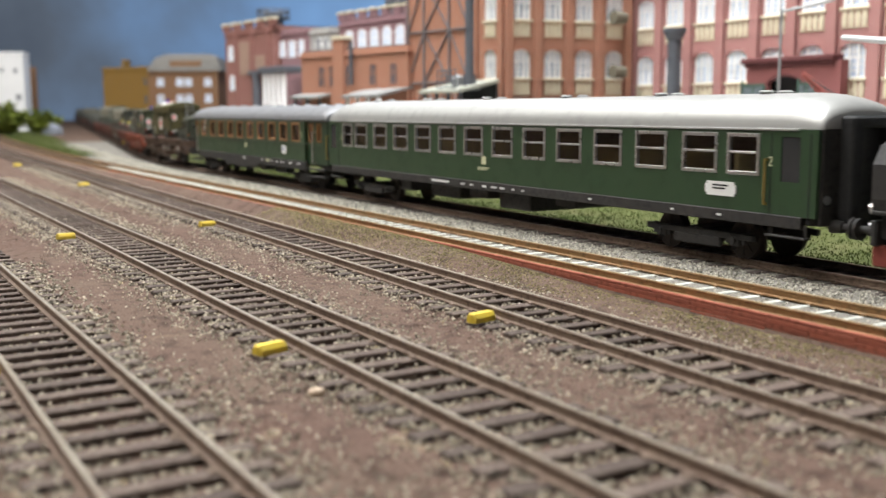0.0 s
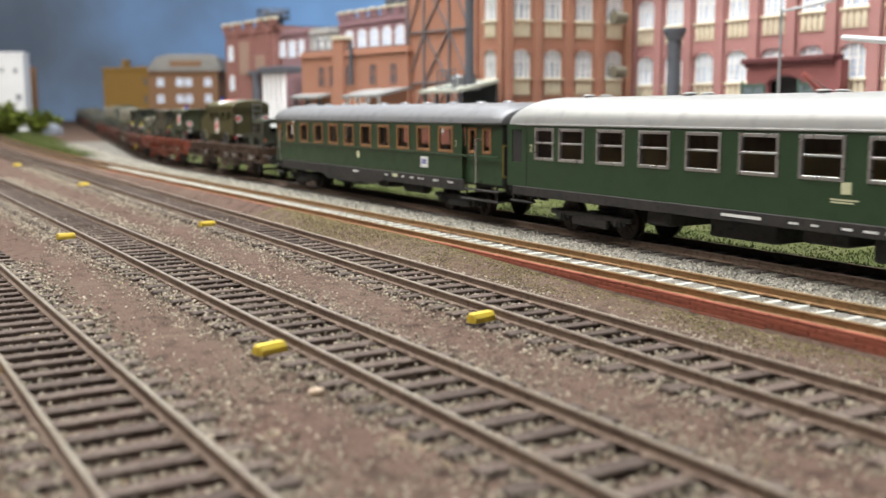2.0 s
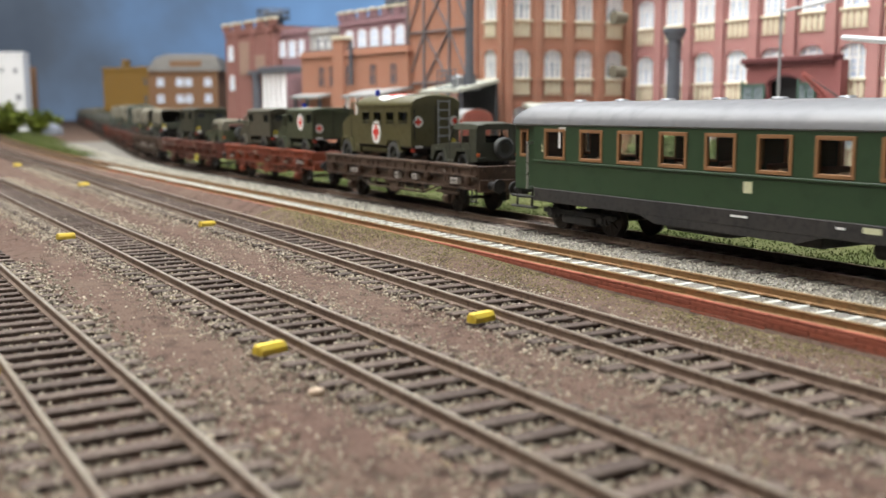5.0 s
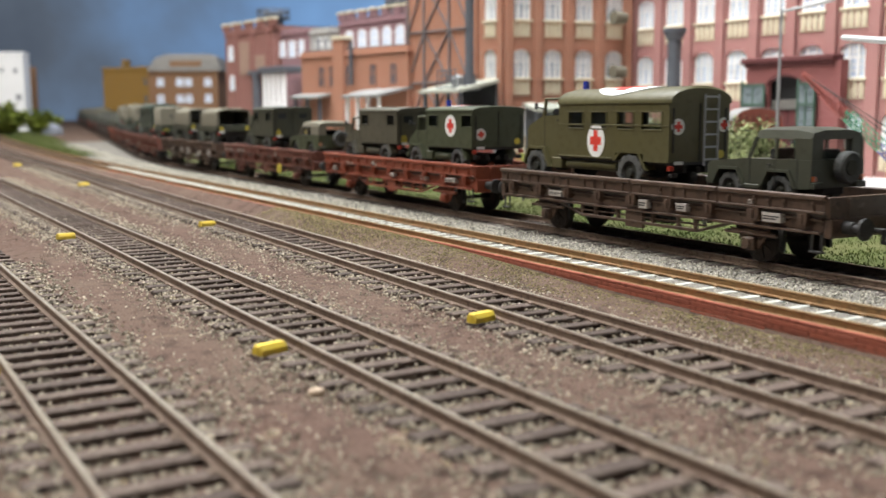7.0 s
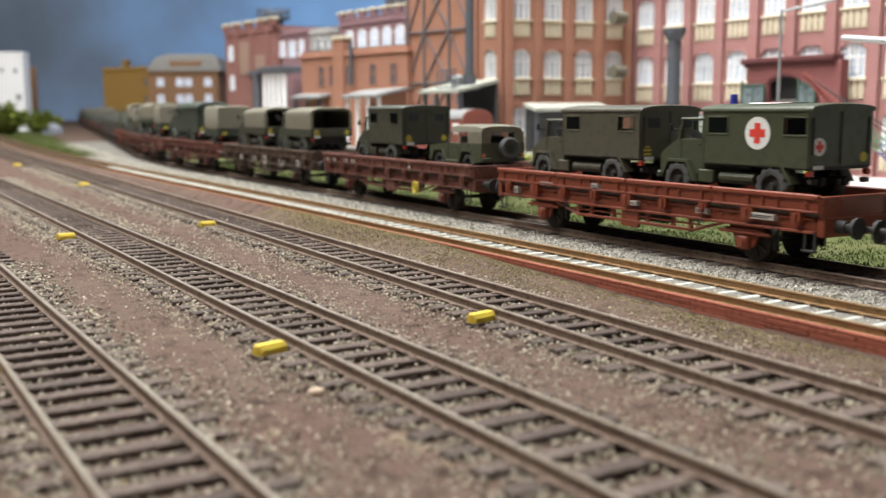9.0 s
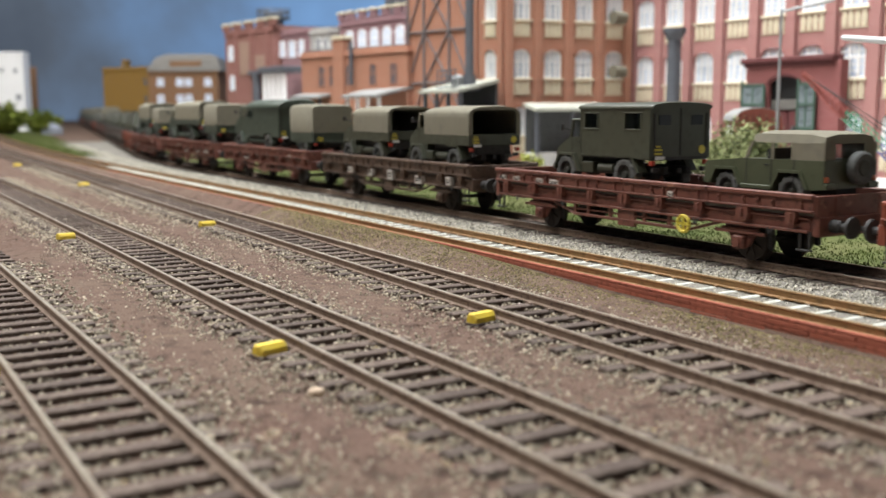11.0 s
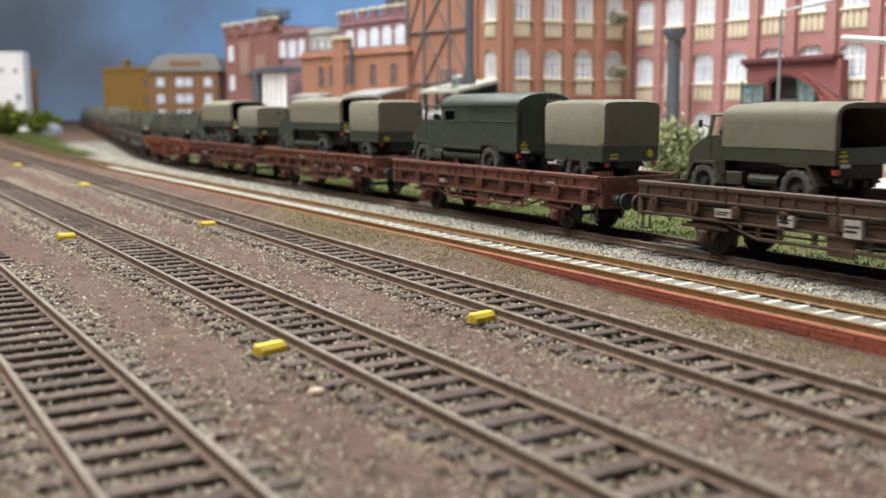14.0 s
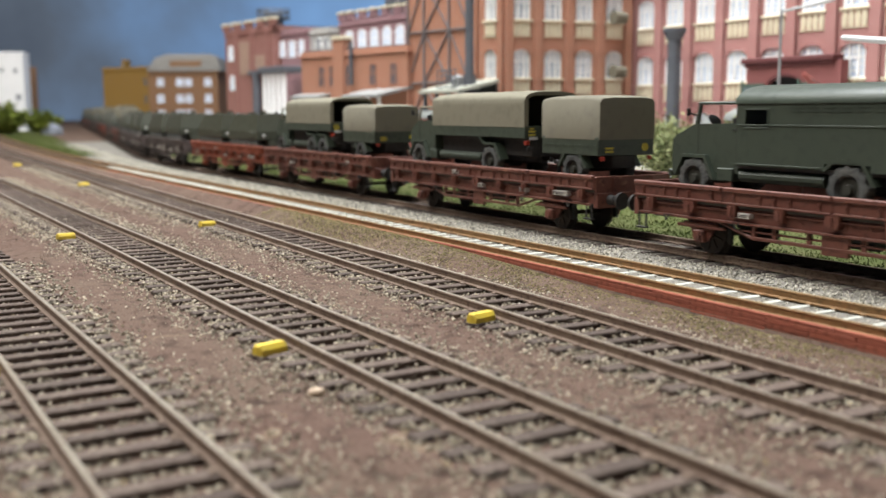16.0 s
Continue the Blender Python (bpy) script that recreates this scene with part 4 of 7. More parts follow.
def flat_wagon(mat, label, plates=(), style=0):
    """A two-axled stake wagon with low dropsides."""
    th = thing("flat_wagon", label, "railway wagon", "flat wagons of the train")
    h, L = 16.0, 143.6
    for s in (-1, 1):
        y = s * h
        n = 4
        for k in range(n):
            a = -L / 2 + L / n * k
            b = a + L / n
            g = Geo().box(a + 0.15, b - 0.15, y - s * 0.9, y - s * 0.1, 15.3, 19.0, 0.12)
            g.box(a + 0.25, b - 0.25, y - s * 0.9, y + s * 0.75, 18.6, 19.9, 0.25)
            g.box(a + 0.25, b - 0.25, y - s * 0.6, y + s * 0.45, 15.3, 15.9, 0.12)
            for hx in (a + 4, a + 13, (a + b) / 2, b - 13, b - 4):
                g.box(hx - 0.55, hx + 0.55, y - s * 0.5, y + s * 0.35, 15.4, 18.7, 0.1)
                g.cyl((hx, y, 17.4), (hx, y + s * 0.65, 17.4), 0.42, n=8)
            part("side_board", g, mat, th)
        sb = part("solebar", Geo().box(-L / 2 + 2, L / 2 - 2, y - s * 2.4, y - s * 1.7, 10.2, 15.2, 0.1).box(-L / 2 + 2, L / 2 - 2, y - s * 2.2, y - s * 0.9, 13.4, 14.0, 0.1).box(-L / 2 + 2, L / 2 - 2, y - s * 2.2, y - s * 0.4, 10.1, 10.8, 0.12), mat, th)
        rv = Geo()
        for k in range(34):
            x = -L / 2 + 5 + (L - 10) / 33 * k
            rv.cyl((x, y - s * 1.8, 12.3 + 0.5 * (k % 2)), (x, y - s * 1.45, 12.3 + 0.5 * (k % 2)), 0.28, n=6)
        part("rivets", rv, mat, sb)
        for k in range(9):
            x = -L / 2 + 7 + (L - 14) / 8 * k
            w2 = 2.1 if k % 3 == 1 else 1.5
            g = Geo().prism_y([(x - w2, 15.5), (x + w2, 15.5), (x + w2, 13.6), (x + w2 * 0.7, 11.9), (x - w2 * 0.7, 11.9), (x - w2, 13.6)], y - s * 1.7, y + s * 0.3)
            g.box(x - 0.4, x + 0.4, y - s * 0.2, y + s * 0.75, 12.4, 14.9, 0.1)
            part("stake_pocket", g, mat, th)
        for x in (-58.0, -31.0, 31.0, 58.0):
            part("tie_ring", Geo().cyl((x - 1.0, y - s * 0.4, 10.6), (x, y - s * 0.2, 8.9), 0.25, n=5).cyl((x + 1.0, y - s * 0.4, 10.6), (x, y - s * 0.2, 8.9), 0.25, n=5), M_BLACK, th)
        # underframe truss
        g = Geo()
        g.box(-26, 26, y - s * 2.4, y - s * 1.2, 6.4, 7.3, 0.15).box(-30, 30, y - s * 2.4, y - s * 1.5, 8.3, 8.8, 0.1)
        for x0, x1 in ((-40, -26), (40, 26)):
            g.cyl((x0, y - s * 2, 10.4), (x1, y - s * 2, 6.6), 0.45, n=6)
        for x in (-8, 8, -19, 19, -26, 26):
            g.box(x - 0.7, x + 0.7, y - s * 2.4, y - s * 1.5, 6.6, 10.6, 0.1)
        g.box(-4, 4, y - s * 2.6, y - s * 1.3, 5.2, 10.6, 0.2)
        part("truss", g, mat, th)
        for x in (-46.0, 46.0):
            g = Geo()
            g.prism_y([(x - 6.5, 10.6), (x + 6.5, 10.6), (x + 2.6, 4.2), (x - 2.6, 4.2)], y - s * 3.4, y - s * 2.7)
            g.box(x - 2.0, x + 2.0, y - s * 3.4, y - s * 1.0, 3.6, 7.2, 0.4)
            g.box(x - 9, x + 9, y - s * 2.8, y - s * 1.6, 7.6, 8.5, 0.2).box(x - 6.5, x + 6.5, y - s * 2.8, y - s * 1.6, 8.5, 9.2, 0.2)
            g.cyl((x, y - s * 1.0, 5.4), (x, y - s * 0.4, 5.4), 1.3, n=10)
            part("axle_guard", g, mat, th)
            part("brake_shoe", Geo().box(x + 6.0, x + 7.4, y - s * 7.8, y - s * 6.3, 3.5, 9.5, 0.2).box(x - 7.4, x - 6.0, y - s * 7.8, y - s * 6.3, 3.5, 9.5, 0.2), M_BLACK, th)
        for px, pz, pw, ph in plates:
            yo = y + s * 0.35 if pz > 14 else y + s * 0.30
            pl = part("label_plate", Geo().box(px, px + pw, y - s * 1.6 if pz <= 14 else y - s * 0.2, yo, pz, pz + ph, 0.08), M_PLATE, th)
            bars(pl, px + 0.4, yo - (0.0 if s < 0 else 0.2), pz + ph * 0.55, pw - 0.8, ph * 0.14, 2, M_RUBBER)
    for d in (-1, 1):
        x = d * L / 2
        part("end_board", Geo().box(x - 0.5, x + 0.5, -h + 0.6, h - 0.6, 14.2, 19.5, 0.15).box(x + d * 0.5 - 0.3, x + d * 0.5 + 0.3, -9, -7.6, 13, 18.9, 0.1).box(x + d * 0.5 - 0.3, x + d * 0.5 + 0.3, 7.6, 9, 13, 18.9, 0.1), mat, th)
        part("buffer_beam", Geo().box(x - 1.4, x + 0.9, -h + 1.0, h - 1.0, 9.4, 14.3, 0.25), mat, th)
        buffers(th, x, d)
        part("step", Geo().box(x - d * 5, x - d * 1, -h - 0.2, -h + 1.6, 5.6, 6.1, 0.1).box(x - d * 4.8, x - d * 4.3, -h + 0.6, -h + 1.0, 6, 10.6).box(x - d * 1.8, x - d * 1.3, -h + 0.6, -h + 1.0, 6, 10.6), M_BLACK, th)
    pitch = (L - 1.2) / 24
    plank = Geo().box(-pitch / 2 + 0.06, pitch / 2 - 0.06, -h + 0.95, h - 0.95, -0.4, 0.4).mesh("deck_plank", M_DECK)
    for k in range(24):
        part("deck_plank", plank, None, th).matrix_basis = place(-L / 2 + 0.6 + pitch * (k + 0.5), 0, 14.8)
    part("frame", Geo().box(-L / 2 + 2, L / 2 - 2, -4, -2.6, 9.8, 14.3).box(-L / 2 + 2, L / 2 - 2, 2.6, 4, 9.8, 14.3).cyl((-14, 0, 8), (2, 0, 8), 2.6, n=12), M_BLACK, th)
    for x in (-46.0, 46.0):
        wheelset(th, x, 5.4)
    if style == 1:
        for y in (-h - 0.4, h + 0.4):
            g = Geo()
            for k in range(16):
                a, b = 2 * math.pi * k / 16, 2 * math.pi * (k + 1) / 16
                g.cyl((27 + 2.3 * math.cos(a), y, 8.6 + 2.3 * math.sin(a)), (27 + 2.3 * math.cos(b), y, 8.6 + 2.3 * math.sin(b)), 0.5, n=6)
            g.box(26.6, 27.4, y - 0.2, y + 0.2, 6.4, 10.8).box(24.9, 29.1, y - 0.2, y + 0.2, 8.2, 9.0)
            part("brake_wheel", g, M_SIGN_YELLOW, th, "yellow brake handwheel")
    return th


def road_wheel(th, x, y, r, rim=M_RIM):
    s = 1 if y > 0 else -1
    g = Geo()
    w = 3.6
    y0 = y - s * w
    rings = []
    n = 48
    for yy, rr, lug in ((y0, r * 0.78, 0), (y0 + s * 0.3, r * 0.95, 1), (y0 + s * 0.9, r, 1), (y - s * 0.9, r, 1), (y - s * 0.3, r * 0.95, 1), (y, r * 0.80, 0), (y - s * 0.15, r * 0.60, 0), (y - s * 1.4, r * 0.52, 0)):
        rings.append([(x + rr * k * math.cos(2 * math.pi * i / n), yy, r + rr * k * math.sin(2 * math.pi * i / n)) for i in range(n) for k in ((1.03 if i % 4 < 2 else 0.94) if lug else 1.0,)])
    g.loft(rings, caps=False)
    wh = part("tyre", g, M_TYRE, th, smooth=25)
    hub = Geo().cyl((x, y - s * 2.2, r), (x, y - s * 1.2, r), r * 0.56, r * 0.50, 16).cyl((x, y - s * 1.2, r), (x, y - s * 0.2, r), r * 0.24, r * 0.18, 10)
    part("rim", hub, rim, wh, smooth=35)
    return wh


def red_cross(th, x, y, z, rx, rz, facing):
    """A white roundel with a red cross on a side (facing 'y') or an end (facing 'x'); it looks towards -y or +x."""
    n = 28
    g, c = Geo(), Geo()
    t, l = 0.24, 0.62
    cr = [(-t, l), (t, l), (t, t), (l, t), (l, -t), (t, -t), (t, -l), (-t, -l), (-t, -t), (-l, -t), (-l, t), (-t, t)]
    pts = [(math.cos(2 * math.pi * i / n), math.sin(2 * math.pi * i / n)) for i in range(n)]
    if facing == "y":
        g.prism_y([(x + a * rx, z + b * rz) for a, b in pts], y - 0.14, y + 0.1)
        c.prism_y([(x + a * rx, z + b * rz) for a, b in cr], y - 0.22, y - 0.1)
    elif facing == "x":
        g.prism_x([(y + a * rx, z + b * rz) for a, b in pts], x - 0.1, x + 0.14)
        c.prism_x([(y + a * rx, z + b * rz) for a, b in cr], x + 0.1, x + 0.22)
    else:
        # laid on a bowed roof whose crown is at z: half width 13, rise from the class of body
        rise, p = facing

        def on_roof(a, b, lift):
            yy = y + b
            return (x + a, yy, z - rise + rise * max(0.0, 1 - (abs(yy) / 12.4) ** p) ** (1 / p) + lift)
        rings = [[on_roof(a * rx * k, b * rz * k, 0.14) for a, b in pts] for k in (1.0, 0.8, 0.6, 0.4, 0.2, 0.05)]
        g.loft(rings, caps=False)
        for ax, bx in ((0.22, 0.66), (0.66, 0.22)):
            n2 = 10
            c.loft([[on_roof((2 * i / n2 - 1) * ax * rx, (2 * j / n2 - 1) * bx * rz, 0.26) for j in range(n2 + 1)] for i in range(n2 + 1)], caps=False, closed=False)
    d = part("roundel", g, M_WHITE, th, "white roundel with a red cross")
    part("cross", c, M_RED, d)


def army_truck(label, style, front, rear, box0, top, sill, wheels, body, tarp=None, wr=5.3, crosses=(), ladder=False, category="truck", beacon=False, side_wins=(), rear_open=True, cabtop=None, end_wins=False):
    """An army lorry that faces -x. All x in wagon measure; z above the deck. style: box, round or tarp."""
    th = thing("army_lorry", label, category, "army vehicles on the wagons")
    h = 12.0
    ct = cabtop or (top - 3.5)
    # chassis
    g = Geo().box(front + 1.5, rear - 1, -5.5, -3.5, wr + 0.5, wr + 2.8, 0.2).box(front + 1.5, rear - 1, 3.5, 5.5, wr + 0.5, wr + 2.8, 0.2)
    for wx in wheels:
        g.cyl((wx, -h + 2, wr), (wx, h - 2, wr), 0.9, n=8).box(wx - 1.8, wx + 1.8, -2.4, 2.4, wr - 1.8, wr + 1.8, 0.5)
    part("chassis", g, M_BLACK, th)
    for ty in (-h + 0.8, h - 4.0):
        part("tool_box", Geo().box(wheels[0] + wr + 2.5, wheels[0] + wr + 8.5, ty, ty + 3.2, wr - 0.3, wr + 3.4, 0.3), body, th)
    part("fuel_tank", Geo().cyl((wheels[0] + wr + 10.5, -h + 2.6, wr + 1.5), (max(wheels[0] + wr + 13, wheels[1] - wr - 1.5), -h + 2.6, wr + 1.5), 1.7, n=12), body, th)
    if sill > wr * 2.1:
        part("subframe", Geo().box(box0 + 1, rear - 1, -8.0, 8.0, wr + 2.6, sill, 0.3), M_BLACK, th)
    # cab: bonnet, door part and a roof on posts
    bonnet = front + 7.0 if style != "round" else front + 9.0
    belt = ct - 6.0
    g = Geo()
    g.prism_y([(front, wr + 1.2), (front, belt - 5.0), (front + 1.2, belt - 3.6), (bonnet, belt - 0.2), (box0 - 0.6, belt), (box0 - 0.6, wr + 2.0), (wheels[0] + wr * 1.12, wr + 2.0), (wheels[0] + wr * 0.75, wr * 1.95), (wheels[0] - wr * 0.75, wr * 1.95), (wheels[0] - wr * 1.1, wr + 1.2)], -h + 1.5, h - 1.5)
    cab = part("cab", g, body, th)
    g = Geo()
    for y in (-h + 1.5, h - 2.3):
        g.prism_y([(bonnet, belt - 0.3), (bonnet + 1.0, belt - 0.3), (bonnet + 2.2, ct - 0.6), (bonnet + 1.3, ct - 0.6)], y, y + 0.8)
        g.box(box0 - 1.8, box0 - 0.7, y, y + 0.8, belt - 0.3, ct - 0.6)
    g.box(bonnet + 0.9, box0 - 0.5, -h + 1.3, h - 1.3, ct - 0.8, ct, 0.35)
    g.box(box0 - 0.9, box0 - 0.5, -h + 1.6, h - 1.6, belt - 0.3, ct - 0.7)
    part("cab_roof", g, tarp if style == "tarp" else body, cab)
    part("windscreen", Geo().add([(bonnet + 0.5, -h + 2.2, belt - 0.2), (bonnet + 0.5, h - 2.2, belt - 0.2), (bonnet + 1.8, h - 2.2, ct - 0.7), (bonnet + 1.8, -h + 2.2, ct - 0.7), (bonnet + 0.8, -h + 2.2, belt - 0.2), (bonnet + 0.8, h - 2.2, belt - 0.2), (bonnet + 2.1, h - 2.2, ct - 0.7), (bonnet + 2.1, -h + 2.2, ct - 0.7)], [(0, 1, 2, 3), (4, 7, 6, 5), (0, 4, 5, 1), (1, 5, 6, 2), (2, 6, 7, 3), (3, 7, 4, 0)]), M_GLASS, cab).visible_shadow = False
    part("cab_seat", Geo().box(box0 - 4.4, box0 - 2.2, -h + 2.4, h - 2.4, belt - 3, belt + 1.6, 0.4), M_RUBBER, cab)
    part("steering_wheel", Geo().cyl((bonnet + 2.6, -5.6, belt + 0.7), (bonnet + 2.9, -5.6, belt + 1.0), 2.0, n=12), M_RUBBER, cab)
    part("bumper", Geo().box(front - 1.2, front + 0.4, -h + 0.8, h - 0.8, wr + 0.2, wr + 2.2, 0.3), body, cab)
    for y in (-h + 3.6, h - 3.6):
        part("headlight", Geo().cyl((front - 0.7, y, wr + 4.0), (front + 0.2, y, wr + 4.0), 1.3, n=12), M_CHROME, cab)
    for s in (-1, 1):
        part("wing", Geo().prism_y([(wheels[0] - wr * 1.28, wr * 1.15), (wheels[0] - wr * 0.78, wr * 2.12), (wheels[0] + wr * 0.78, wr * 2.12), (wheels[0] + wr * 1.38, wr * 1.0), (wheels[0] + wr * 1.22, wr * 1.0), (wheels[0] + wr * 0.68, wr * 1.98), (wheels[0] - wr * 0.68, wr * 1.98), (wheels[0] - wr * 1.12, wr * 1.15)], s * (h - 3.6), s * (h + 0.1)), body, cab)
        part("mirror", Geo().cyl((bonnet + 1.2, s * (h - 1.5), belt + 2), (bonnet + 0.2, s * (h + 1.2), belt + 3), 0.22, n=5).box(bonnet - 0.1, bonnet + 0.5, s * (h + 0.7), s * (h + 1.9), belt + 2.0, belt + 4.2, 0.15), M_BLACK, cab)
        part("door_lines", Geo().box(bonnet + 1.4, bonnet + 1.6, s * (h - 1.5) - 0.08, s * (h - 1.5) + 0.08, wr + 3, belt - 0.4).box(box0 - 1.5, box0 - 1.3, s * (h - 1.5) - 0.08, s * (h - 1.5) + 0.08, wr + 3, belt - 0.4).box(box0 - 3.0, box0 - 2.0, s * (h - 1.5) - 0.3, s * (h - 1.5) + 0.3, belt - 1.9, belt - 1.5), M_BLACK, cab)
        # rear wheel arch plates
        for wx in wheels[1:]:
            part("wheel_arch", Geo().prism_y([(wx - wr * 1.25, sill - 0.3), (wx - wr * 0.7, wr * 2.2), (wx + wr * 0.7, wr * 2.2), (wx + wr * 1.35, wr * 1.2), (wx + wr * 1.2, wr * 1.2), (wx + wr * 0.62, wr * 2.06), (wx - wr * 0.62, wr * 2.06), (wx - wr * 1.1, sill - 0.3)], s * (h - 3.8), s * (h + 0.12)), body, th)
    for wx in wheels:
        for y in (-h + 0.1, h - 0.1):
            road_wheel(th, wx, y, wr)
    hh = h
    if style in ("box", "round"):
        ws = [(a, b, c, d) for a, b, c, d in side_wins]
        cut = [(wx - wr * 1.08, wx + wr * 1.08, sill - 1, wr * 2.0) for wx in wheels[1:]]
        rise = 1.6 if style == "box" else 4.6
        zt = top - rise
        bx = None
        for s in (-1, 1):
            w = part("box_side", side_with_windows(s * hh, s, box0, rear, sill, zt, ws + [(a, b, sill, d) for a, b, c, d in cut], 0.8), body, th)
            bx = bx or w
            for a, b, c, d in ws:
                part("window", Geo().box(a - 0.1, b + 0.1, s * (hh - 0.5) - 0.12, s * (hh - 0.5) + 0.12, c - 0.1, d + 0.1), M_GLASS, w).visible_shadow = False
                part("window_trim", Geo().box(a - 0.5, b + 0.5, s * hh - 0.2, s * hh + 0.2, c - 0.55, c, 0.1).box(a - 0.5, b + 0.5, s * hh - 0.2, s * hh + 0.2, d, d + 0.45, 0.1).box(a - 0.5, a, s * hh - 0.2, s * hh + 0.2, c, d).box(b, b + 0.5, s * hh - 0.2, s * hh + 0.2, c, d), body, w)
            if style == "round":
                part("ribs", Geo().box(box0, rear, s * hh - 0.2, s * hh + 0.2, sill + 10.6, sill + 11.1, 0.08).box(box0, wheels[1] - wr * 1.3, s * hh - 0.2, s * hh + 0.2, sill + 0.2, sill + 0.7, 0.08), body, w)
                g = Geo()
                for i in range(7):
                    g.box(box0 + 18 + i * 5, box0 + 21.5 + i * 5, s * hh - 0.22, s * hh + 0.22, zt - 1.6, zt - 1.3).box(box0 + 18 + i * 5, box0 + 21.5 + i * 5, s * hh - 0.22, s * hh + 0.22, zt - 2.6, zt - 2.3)
                if not crosses:
                    part("louvres", g, body, w)
            else:
                part("seams", Geo().box(box0 + 0.1, box0 + 0.5, s * hh - 0.15, s * hh + 0.15, sill, zt).box(rear - 0.5, rear - 0.1, s * hh - 0.15, s * hh + 0.15, sill, zt).box(box0, wheels[1] - wr * 1.2, s * hh - 0.15, s * hh + 0.15, sill - 0.2, sill + 0.3), body, w)
        prof = arc_profile(hh - 0.0, zt, rise, 14, 2.3 if style == "box" else 2.1)
        for xx in (box0 + 0.4, rear - 0.4):
            e = part("box_end", Geo().prism_x([(-hh + 0.8, sill), (hh - 0.8, sill), (hh - 0.8, zt)] + [(a * 0.94, b - 0.3) for a, b in reversed(prof)] + [(-hh + 0.8, zt)], xx - 0.4, xx + 0.4), body, th)
        part("box_floor", Geo().box(box0, rear, -hh + 0.8, hh - 0.8, sill - 0.8, sill + 0.2), M_BLACK, th)
        part("box_roof", Geo().loft([[(x, a * k, zt + (b - zt) * k2) for a, b in prof] + [(x, hh * k, zt - 0.5), (x, -hh * k, zt - 0.5)] for x, k, k2 in ((box0 - 1.0, 1.0, 0.82), (box0 - 0.2, 1.03, 1.0), (rear + 0.2, 1.03, 1.0), (rear + 0.9, 1.0, 0.86))]), body, th, smooth=40)
        # rear doors
        g = Geo().box(rear, rear + 0.25, -0.15, 0.15, sill + 0.5, zt).box(rear, rear + 0.3, -hh + 1.2, -hh + 1.8, sill + 3, zt - 2).box(rear, rear + 0.3, hh - 1.8, hh - 1.2, sill + 3, zt - 2)
        dr = part("door_seam", g, M_BLACK, th)
        if end_wins:
            for y in (-6.5, 6.5):
                part("window", Geo().box(rear - 0.1, rear + 0.2, y - 2.3, y + 2.3, zt - 5.4, zt - 2.4), M_DARKGLASS, dr)
    else:
        # dropside body, hoops and canvas
        zt = top
        bed = Geo().box(box0, rear, -hh, -hh + 0.7, sill, sill + 4.6, 0.15).box(box0, rear, hh - 0.7, hh, sill, sill + 4.6, 0.15).box(box0, box0 + 0.7, -hh + 0.7, hh - 0.7, sill, sill + 4.6).box(rear - 0.7, rear, -hh + 0.7, hh - 0.7, sill, sill + 4.4, 0.15).box(box0, rear, -hh + 0.6, hh - 0.6, sill, sill + 0.7)
        part("dropside_body", bed, body, th)
        rise = 5.2
        pr = arc_profile(hh + 0.15, zt - rise, rise, 16, 3.4)
        lower = sill + 3.9
        out = [(-hh - 0.15, lower)] + pr + [(hh + 0.15, lower)]
        inn = [(a * 0.955, b - 0.6 if b > lower + 0.1 else b) for a, b in out]
        g = Geo()
        rings = []
        steps = 9
        for i in range(steps + 1):
            x = box0 - 0.3 + (rear - box0 + 0.3) * i / steps
            sag = 0.35 if i % 2 else 0.0
            end = 0.6 if i in (0, steps) else 0.0
            rings.append([(x, a * (1 - 0.012 * sag - 0.012 * end), b - (sag + end) * (0.9 if b > zt - 2 else 0.1) + 0.12 * noise.noise(Vector((x * 0.3, a * 0.3, front)))) for a, b in out])
        irings = [[(min(x, rear - 0.05), y * 0.955, z - 0.5 if z > lower + 0.2 else z) for x, y, z in r] for r in rings]
        k = len(out)
        g.loft(rings, caps=False, closed=False).loft(irings, caps=False, closed=False)
        n0 = (steps) * k
        n1 = (steps + 1) * k + steps * k
        g.f += [(n0 + j, n0 + j + 1, n1 + j + 1, n1 + j) for j in range(k - 1)]
        g.f += [tuple(range(k))]
        # the canvas comes down round the open rear
        mid = (zt + lower) / 2 + 1.0
        part("canvas", g, tarp, th, "grey olive canvas cover", smooth=50)
        if rear_open:
            part("rear_flap", Geo().prism_x([(-hh - 0.1, lower), (-hh + 1.7, lower), (-hh + 1.7, zt - 3.0), (-hh + 3.2, zt - 1.8), (hh - 3.2, zt - 1.8), (hh - 1.7, zt - 3.0), (hh - 1.7, lower), (hh + 0.1, lower)] + [(a, b - 0.35) for a, b in reversed(pr)], rear - 0.5, rear - 0.05), tarp, th)
        part("hoops", Geo().cyl((rear - 2, -hh + 1, lower), (rear - 2, -hh + 1, zt - 3), 0.35, n=6).cyl((rear - 2, hh - 1, lower), (rear - 2, hh - 1, zt - 3), 0.35, n=6).box(box0 + 2, rear - 3, -hh + 1.2, -hh + 3.5, sill + 1, sill + 4.5).box(box0 + 2, rear - 3, hh - 3.5, hh - 1.2, sill + 1, sill + 4.5), M_BLACK, th)
    # rear lights, plate and markings
    for y in (-hh + 1.2, hh - 1.2):
        part("tail_light", Geo().box(rear - 1.2, rear + 0.5, y - 0.8, y + 0.8, sill - 2.4, sill - 0.9, 0.2), M_TAIL_RED, th)
